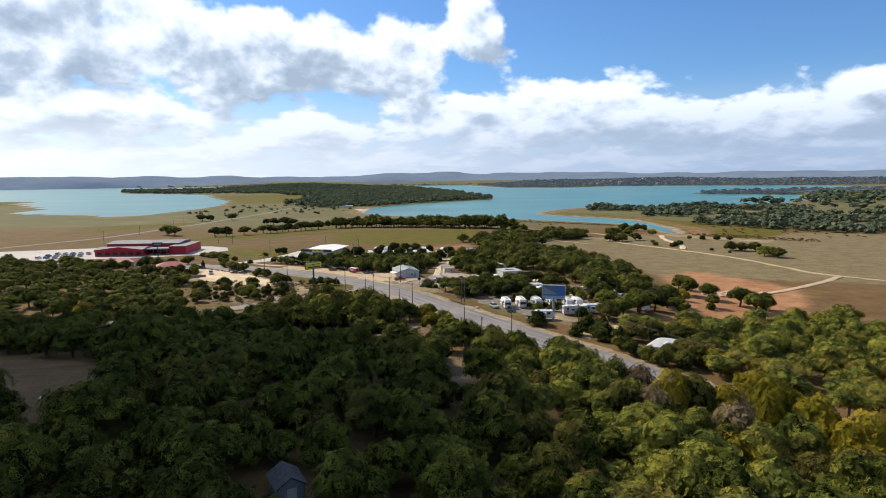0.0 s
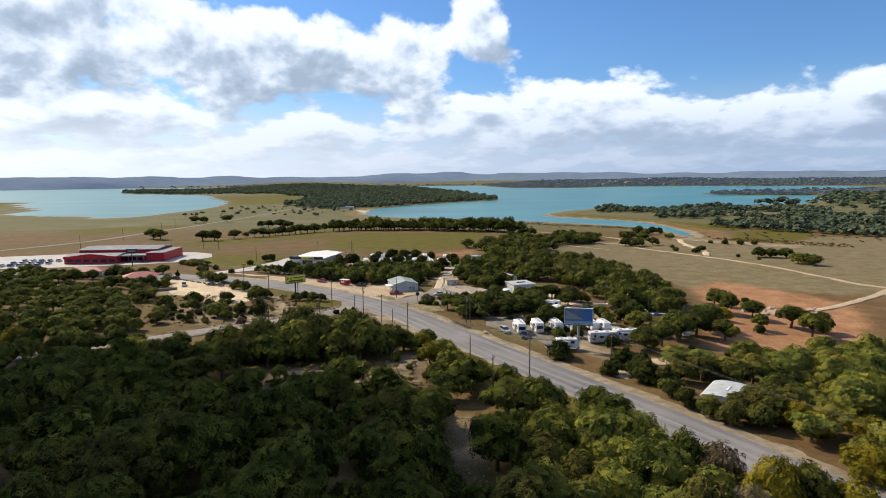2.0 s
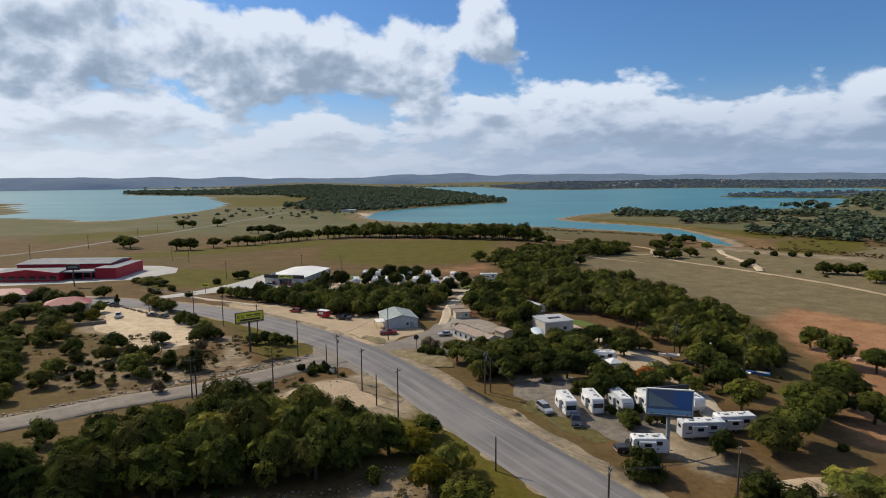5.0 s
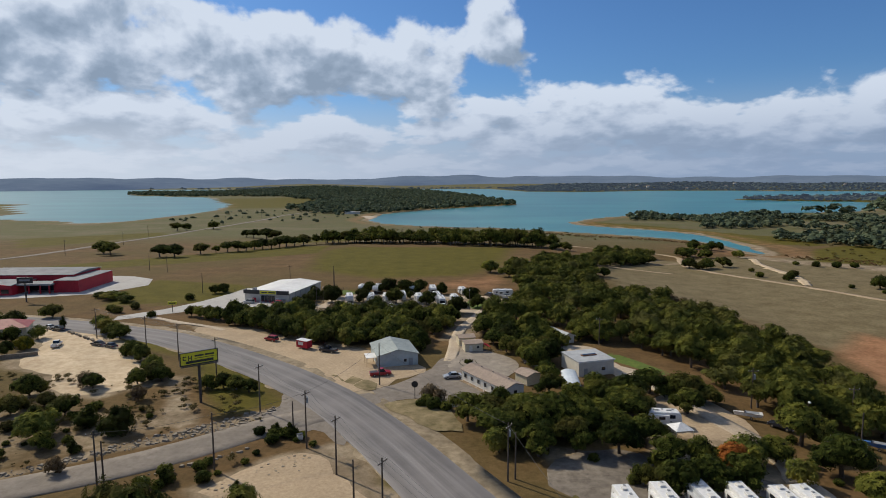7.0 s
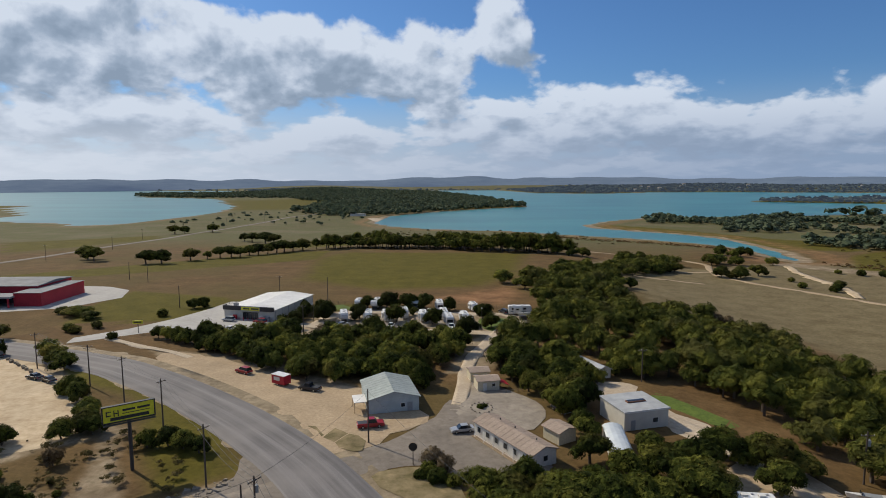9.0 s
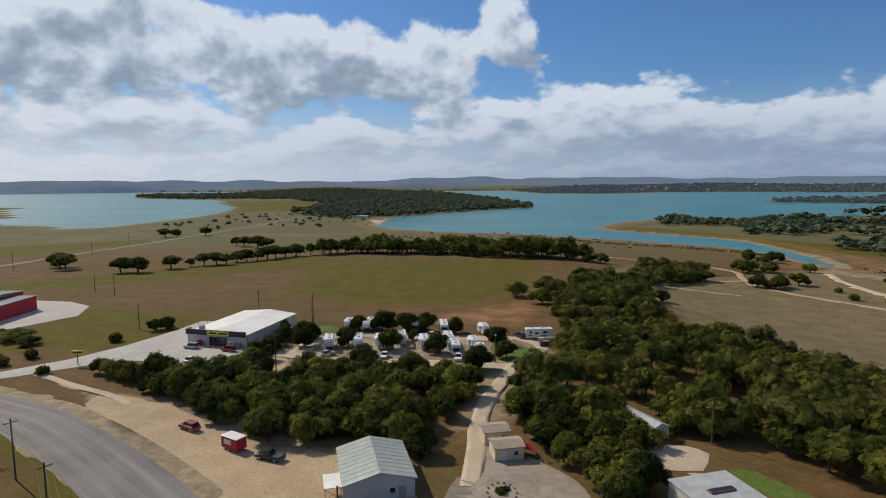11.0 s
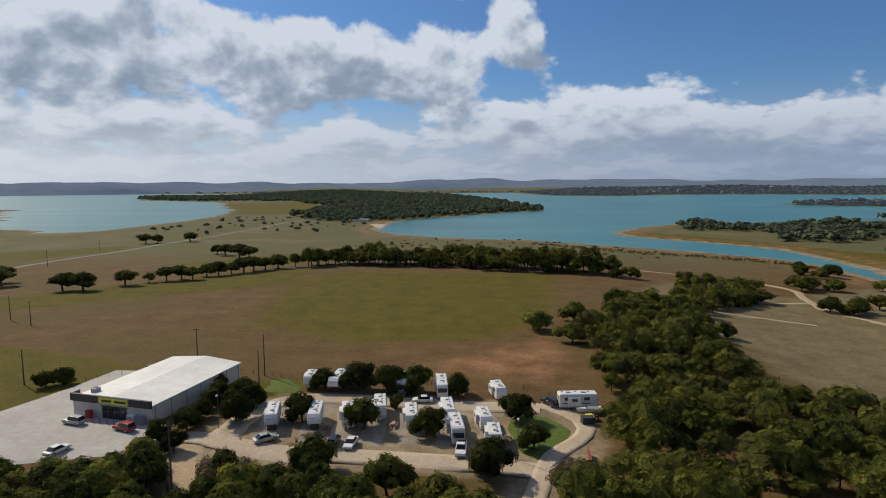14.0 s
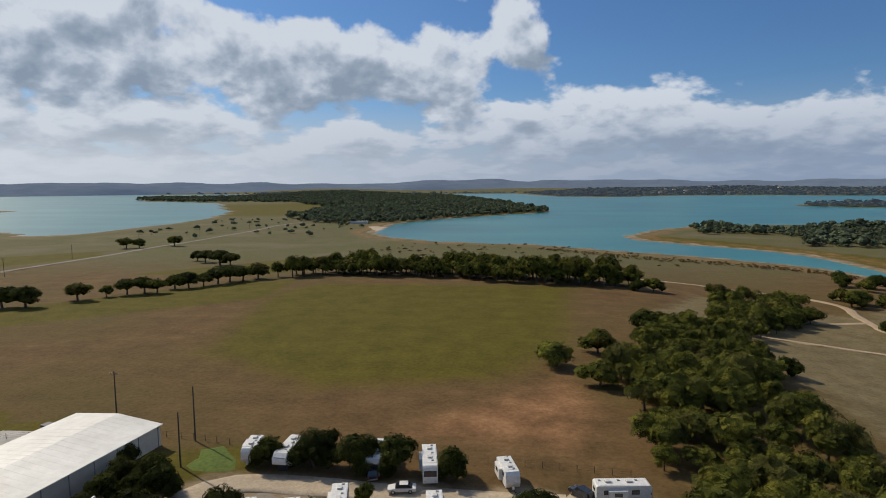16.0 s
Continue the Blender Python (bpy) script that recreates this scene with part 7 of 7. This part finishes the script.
def travel_trailer(ln=8.0, w=2.5, h=2.9, body=None, kind="trailer", stripe=None, label=""):
    """A caravan: plain trailer, fifth wheel with a raised nose, or motorhome. Its nose points along -y."""
    body = body or M["white"]
    name = {"trailer": "travel_trailer", "fifth": "fifth_wheel_caravan", "motor": "motorhome"}[kind]
    ob = tagged(new(name), label, "motorhome" if kind == "motor" else "caravan", "caravans")
    b, f = ln / 2, -ln / 2
    z0, z1 = 0.55, 0.55 + h
    if kind == "fifth":
        prof = [(b, z0), (b, z1 - 0.35), (b - 0.25, z1), (f + 0.9, z1), (f, z1 - 0.9), (f + 0.1, z0 + 1.15), (f + 2.1, z0 + 1.1), (f + 2.3, z0)]
    elif kind == "motor":
        prof = [(b, z0 - 0.15), (b, z1 - 0.2), (b - 0.2, z1), (f + 0.35, z1), (f + 0.05, z1 - 0.3), (f - 0.05, z0 + 1.0), (f, z0 - 0.15)]
    else:
        prof = [(b, z0), (b, z1 - 0.25), (b - 0.25, z1), (f + 0.6, z1), (f + 0.15, z1 - 0.5), (f, z0 + 0.9), (f + 0.45, z0)]
    bm = prism(prof, -w / 2, w / 2)
    bmesh.ops.rotate(bm, verts=bm.verts[:], cent=(0, 0, 0), matrix=Matrix.Rotation(math.pi / 2, 3, "Z"))
    for v in bm.verts:
        v.co.x, v.co.y = -v.co.x, v.co.y
    bmesh.ops.recalc_face_normals(bm, faces=bm.faces[:])
    bmesh.ops.bevel(bm, geom=bm.edges[:], offset=0.09, segments=2, profile=0.6, affect="EDGES")
    part("body", bm, body, ob)
    part("roof_skin", box(0, 0.35, z1 + 0.01, w - 0.35, ln - 1.8, 0.05, bevel=0.02), M["white"], ob)
    for yy in (-ln * 0.12, ln * 0.26):
        ac = part("roof_unit", box(0, yy, z1 + 0.17, 0.75, 0.95, 0.28, bevel=0.07), M["off_white"], ob)
        part("grille", box(0, yy + 0.48, z1 + 0.15, 0.5, 0.03, 0.14), M["grey"], ac)
    for yy in (ln * 0.06, ln * 0.40, -ln * 0.26):
        part("roof_vent", box(0.45, yy, z1 + 0.08, 0.4, 0.4, 0.12, bevel=0.03), M["grey"], ob)
    st = stripe or M["grey"]
    for s in (-1, 1):
        part("side_stripe", box(s * (w / 2 + 0.004), 0.6, z0 + 0.75, 0.02, ln - 2.6, 0.28), st, ob)
        for yy, ww in ((ln * 0.30, 1.0), (ln * 0.02, 0.8), (-ln * 0.2, 1.1)):
            wn = part("window", box(s * (w / 2 + 0.01), yy, z0 + 1.75, 0.04, ww, 0.6, bevel=0.015), M["glass"], ob)
            part("window_rim", box(s * (w / 2 + 0.004), yy, z0 + 1.75, 0.03, ww + 0.12, 0.72), M["black_trim"], wn)
        for yy in ((0.5, 1.45) if kind != "motor" else (-ln * 0.33, ln * 0.27)):
            wheel(ob, s * (w / 2 - 0.14), yy, 0.36, 0.22)
    part("door", box(w / 2 + 0.012, -ln * 0.08, z0 + 1.05, 0.03, 0.7, 1.85), M["off_white"], ob)
    aw = part("awning_roll", rod((w / 2 + 0.1, -ln * 0.3, z1 - 0.3), (w / 2 + 0.1, ln * 0.3, z1 - 0.3), 0.08), M["grey"], ob)
    for yy in (-ln * 0.3, ln * 0.3):
        part("awning_arm", box(w / 2 + 0.06, yy, z0 + 1.4, 0.05, 0.06, 2.0), M["off_white"], aw)
    so = part("slide_out", box(-w / 2 - 0.25, ln * 0.12, z0 + 1.25, 0.6, 2.9, 1.9, bevel=0.05), body, ob)
    part("slide_window", box(-w / 2 - 0.56, ln * 0.12, z0 + 1.6, 0.03, 1.2, 0.6), M["glass"], so)
    part("rear_window", box(0, b + 0.0, z0 + 1.8, 1.1, 0.05, 0.6), M["glass"], ob)
    if kind == "motor":
        ws = part("windscreen", box(0, f - 0.02, z0 + 1.5, w - 0.4, 0.07, 1.0, bevel=0.03), M["glass"], ob)
        part("wiper", box(0.3, f - 0.08, z0 + 1.1, 0.9, 0.02, 0.03), M["steel"], ws)
        for s in (-1, 1):
            part("headlight", box(s * 0.9, f - 0.04, z0 + 0.25, 0.35, 0.08, 0.18), M["chrome"], ob)
            part("mirror", box(s * (w / 2 + 0.2), f + 0.3, z0 + 1.6, 0.16, 0.1, 0.4), M["steel"], ob)
    elif kind == "fifth":
        part("nose_cap", box(0, f + 0.22, z0 + 1.9, w - 0.5, 0.12, 1.0, bevel=0.05), M["grey"], ob, "grey nose cap")
        part("front_leg", box(0, f + 1.6, z0 * 0.9, 1.8, 0.15, 1.2), M["steel"], ob)
    else:
        part("drawbar", rod((0, f + 0.3, 0.5), (0, f - 0.9, 0.5), 0.06), M["steel"], ob)
        part("gas_bottle", rod((0, f - 0.15, 0.55), (0, f - 0.15, 1.05), 0.2, 0.15, 10), M["white"], ob)
    return ob


tan_rv = paint("tan_caravan_panel", (0.42, 0.38, 0.31), 0.4)
grey_rv = paint("silver_caravan_panel", (0.48, 0.49, 0.50), 0.35)
bluegrey = paint("blue_grey_stripe", (0.10, 0.13, 0.19), 0.4)
T = {
    "tt": travel_trailer(6.4, 2.4, 2.6, label="white travel trailer parked on gravel"),
    "tl": travel_trailer(8.0, 2.45, 2.8, stripe=tan_rv, label="long white travel trailer with tan stripe"),
    "fw": travel_trailer(8.5, 2.5, 3.0, kind="fifth", stripe=bluegrey, label="white fifth-wheel caravan with a grey nose"),
    "fg": travel_trailer(8.5, 2.5, 3.0, grey_rv, "fifth", bluegrey, "silver-grey fifth-wheel caravan parked on gravel"),
    "mh": travel_trailer(8.6, 2.5, 2.8, kind="motor", stripe=bluegrey, label="white motorhome with a dark stripe"),
    "mg": travel_trailer(8.6, 2.5, 2.8, grey_rv, "motor", bluegrey, "grey motorhome with a large windscreen"),
    "ms": travel_trailer(7.0, 2.5, 2.9, kind="motor", stripe=bluegrey, label="short white motorhome with dark windows"),
    "sm": travel_trailer(6.0, 2.3, 2.4, label="small white caravan on gravel"),
}
for key, spots in (("fg", ((-41.6, 377.8, 13), (37.6, 220.6, 6))), ("fw", ((-32.9, 378.6, 9), (-33.2, 400.5, -6))), ("tl", ((-26.4, 379.5, 12), (-20.4, 384, 9), (-13.2, 379.0, 8), (-5.9, 382.5, 8), (57, 210.5, 95))),
                   ("tt", ((1.6, 378.6, 9), (3.4, 370.4, 3), (-40.3, 402, 4), (5.2, 395.5, 12), (36.8, 200.2, 88), (42.8, 252.8, 84), (53.2, 221.5, 8), (71.3, 242.2, 82))), ("ms", ((26.0, 219.8, 6), (31.8, 220.8, 5), (43.2, 221.0, 3))), ("mg", ((49.0, 207, 92), (-3.9, 373.6, 8), (-17.2, 400.0, -4))), ("mh", ((-8.0, 398.0, 6), (22.4, 390.0, 94))),
                   ("sm", ((49.6, 221.6, 5), (78, 221, 20)))):
    for k, (x, y, turn) in enumerate(spots):
        m = pose(x, y, ground_z(x, y) + 0.12, 0, 0, turn)
        if T[key].get("set") is None:
            T[key].matrix_basis = m
            T[key]["set"] = 1
        else:
            copy_thing(T[key], m)
for ob in T.values():
    for o in [c for c in scene.objects if c.get("set") is not None]:
        del o["set"]

ft = root("food_trailer", "small red trailer with a white roof", "trailer")
set_down(ft, -43.2, 308.6, 60, 0.1)
part("body", box(0, 0, 1.55, 2.3, 4.2, 2.1, bevel=0.06), M["red_wall"], ft)
part("roof", box(0, 0, 2.66, 2.4, 4.3, 0.14, bevel=0.03), M["white"], ft)
part("hatch", box(-1.17, 0.3, 1.8, 0.06, 2.0, 0.9), M["off_white"], ft, "white serving hatch")
for s in (-1, 1):
    wheel(ft, s * 1.0, 0.2)
part("drawbar", rod((0, -2.1, 0.5), (0, -3.1, 0.5), 0.06), M["steel"], ft)

tent = root("canopy_tent", "white peaked canopy tent on four legs", "canopy")
set_down(tent, 43.6, 246.6, 10)
bm = bmesh.new()
bmesh.ops.create_cone(bm, cap_ends=False, segments=4, radius1=2.6, radius2=0.05, depth=1.0, matrix=Matrix.Translation((0, 0, 2.9)) @ Matrix.Rotation(math.pi / 4, 4, "Z"))
part("cover", bm, M["white"], tent)
for sx in (-1.7, 1.7):
    for sy in (-1.7, 1.7):
        part("leg", rod((sx, sy, -0.1), (sx, sy, 2.45), 0.04), M["chrome"], tent)


def picnic_table(x, y, turn):
    ob = root("picnic_table", "weathered timber picnic table on grass", "table", "picnic tables")
    set_down(ob, x, y, turn, 0.12)
    part("tabletop", box(0, 0, 0.75, 0.75, 1.8, 0.06), M["plank"], ob)
    for s in (-0.65, 0.65):
        part("bench", box(s, 0, 0.45, 0.26, 1.8, 0.05), M["plank"], ob)
        part("leg", rod((s, -0.6, 0), (s * 0.3, -0.6, 0.74), 0.05), M["plank"], ob)
        part("leg", rod((s, 0.6, 0), (s * 0.3, 0.6, 0.74), 0.05), M["plank"], ob)


for a in ((0.6, 371.6, 10), (6.2, 372.5, 0), (-30.0, 377, 5), (-16.8, 378, 0), (15, 218, 20), (38, 246, 0), (-9.5, 381, 0)):
    picnic_table(*a)


def stack(x, y, turn, w, d, h, mat, name, label, category):
    ob = root(name, label, category)
    set_down(ob, x, y, turn, 0.1)
    bd = part("body", box(0, 0, h / 2, w, d, h, bevel=0.05), mat, ob)
    part("lid", box(0, 0, h + 0.03, w + 0.06, d + 0.06, 0.08, bevel=0.02), M["steel"], bd)


stack(-38.5, 385.0, 0, 1.0, 1.0, 1.0, M["grey"], "utility_box", "grey utility pedestal beside a pitch", "utility box")
stack(22.8, 381, 10, 2.4, 1.6, 1.4, M["steel"], "waste_skip", "dark steel waste skip under trees", "skip")
tc = root("small_tractor", "small yellow tractor parked beside the wood", "tractor")
set_down(tc, 24.2, 383.0, 100, 0.1)
part("bonnet", box(0, 0.7, 0.95, 0.8, 1.5, 0.6, bevel=0.08), M["yellow"], tc)
part("seat", box(0, -0.55, 1.05, 0.5, 0.45, 0.5, bevel=0.05), M["black_trim"], tc)
part("mudguard", box(0, -0.6, 0.8, 1.5, 0.8, 0.3, bevel=0.06), M["yellow"], tc)
part("roll_bar", rod((-0.45, -0.95, 0.8), (-0.45, -0.95, 2.1), 0.05, None, 6, rod((0.45, -0.95, 0.8), (0.45, -0.95, 2.1), 0.05, None, 6, rod((-0.45, -0.95, 2.1), (0.45, -0.95, 2.1), 0.05, None, 6))), M["steel"], tc)
for s in (-1, 1):
    wheel(tc, s * 0.7, -0.6, 0.55, 0.3)
    wheel(tc, s * 0.6, 1.2, 0.36, 0.2)
stack(-85.5, 411.6, -12, 3.0, 1.8, 1.6, M["steel"], "waste_skip", "dark waste skip behind the store", "skip")
stack(-28.3, 245.6, 30, 1.0, 0.8, 1.1, M["off_white"], "utility_box", "white utility box beside the junction", "utility box")
stack(82, 232, 20, 5.5, 2.4, 2.4, M["white"], "box_trailer", "white box trailer at the wood edge", "trailer")


def boat(x, y, turn, hull):
    ob = root("boat_on_trailer", "small open boat on a steel trailer", "boat", "boats")
    set_down(ob, x, y, turn, 0.1)
    bm = bmesh.new()
    bmesh.ops.create_cube(bm, size=1.0)
    for v in bm.verts:
        k = 0.65 if v.co.z < 0 else 1.0
        nose = 0.15 if v.co.y > 0 else 1.0
        v.co = (v.co.x * 2.0 * k * nose, v.co.y * 5.6 * (0.9 if v.co.z < 0 else 1), 0.95 + v.co.z * 0.8)
    bmesh.ops.bevel(bm, geom=bm.edges[:], offset=0.08, segments=2, profile=0.6, affect="EDGES")
    part("hull", bm, hull, ob)
    part("cockpit", box(0, -0.8, 1.37, 1.3, 2.6, 0.05), M["grey"], ob)
    part("windscreen", box(0, 0.7, 1.55, 1.2, 0.08, 0.4), M["glass"], ob)
    for s in (-1, 1):
        wheel(ob, s * 0.9, -0.6, 0.3)
    part("drawbar", rod((0, 1.5, 0.45), (0, 3.8, 0.45), 0.06), M["steel"], ob)


boat(75.5, 246.5, 50, M["white"])
boat(81, 247.5, 60, M["blue"])
boat(24.2, 386.2, 95, M["white"])
boat(62, 258, 70, M["off_white"])
for i in range(15):
    car(-236 - 5.2 * (i % 5), 384 + 10 * (i // 5), 5 + 3 * (i % 3), (M["blue"], M["white"], silver)[i % 3], "suv", ("blue", "white", "silver")[i % 3] + " car in the red store's yard")

# stones round the planting island and a low wall by the caliche lot
for i in range(14):
    a = i * 0.449
    st = tagged(new("edge_stone", link_bm("edge_stone", box(0, 0, 0.10, 0.34, 0.24, 0.24, bevel=0.06), M["rock"])), "rough limestone edging stone", "stone", "edging stones")
    x, y = 4.8 + 2.3 * math.cos(a), 294.0 + 3.1 * math.sin(a)
    st.matrix_basis = pose(x, y, ground_z(x, y) + 0.30, 0, 0, math.degrees(a) + 90)
for i in range(11):
    k = i / 10
    x, y = -125.9 + 15.0 * k + 0.3 * math.sin(i * 2.3), 327.7 + -11.1 * k
    st = tagged(new("boulder", link_bm("boulder", box(0, 0, 0.3, 0.9 + 0.2 * math.sin(i), 0.75, 0.75, bevel=0.16), M["rock"])), "rough limestone boulder edging the lot", "boulder", "edging boulders")
    st.matrix_basis = pose(x, y, ground_z(x, y) + 0.1, 0, 0, 37 * i)
plant(-131.2, 332.2, 1.15, "juniper", "tall narrow dark cypress by the lot", 2.3)
lw = root("garden_wall", "low limestone garden wall beside a house", "wall")
lw.matrix_basis = pose(0, 0, 0)
for i in range(8):
    x, y = -127.0 + i * 1.25, 296.5 + i * 0.62
    pc = part("wall_block", box(0, 0, 0.5, 1.38, 0.4, 1.5, bevel=0.04), M["rock"], lw)
    pc.matrix_basis = pose(x, y, ground_z(x, y), 0, 0, 26.4)

# far houses on the hill shore
rngf = np.random.default_rng(8)
for i in range(26):
    x, y = 900 + rngf.random() * 1300, 3250 + rngf.random() * 500
    if i > 15:
        x, y = 1500 + rngf.random() * 900, 1900 + rngf.random() * 300
    if from_shore(np.array([x]), np.array([y]))[0] < 30:
        continue
    ob = root("far_house", "pale house on the far shore", "house", "far houses")
    set_down(ob, x, y, rngf.random() * 90)
    w = 14 + 10 * rngf.random()
    part("wall", box(0, 0, 4, w, 10, 12), M["off_white"], ob)
    part("roof", prism([(-5.5, 10), (5.5, 10), (0, 13)], -w / 2 - 0.5, w / 2 + 0.5), M["tan_roof"], ob).matrix_basis = pose(0, 0, 0, 0, 0, 90)
lhse = root("lakeside_pavilion", "long pale pavilion on the peninsula", "building")
set_down(lhse, -178, 1195, 0)
part("wall", box(0, 0, 1.5, 26, 8, 4), M["off_white"], lhse)
part("roof", box(0, 0, 3.7, 28, 10, 0.5), M["white_roof"], lhse)
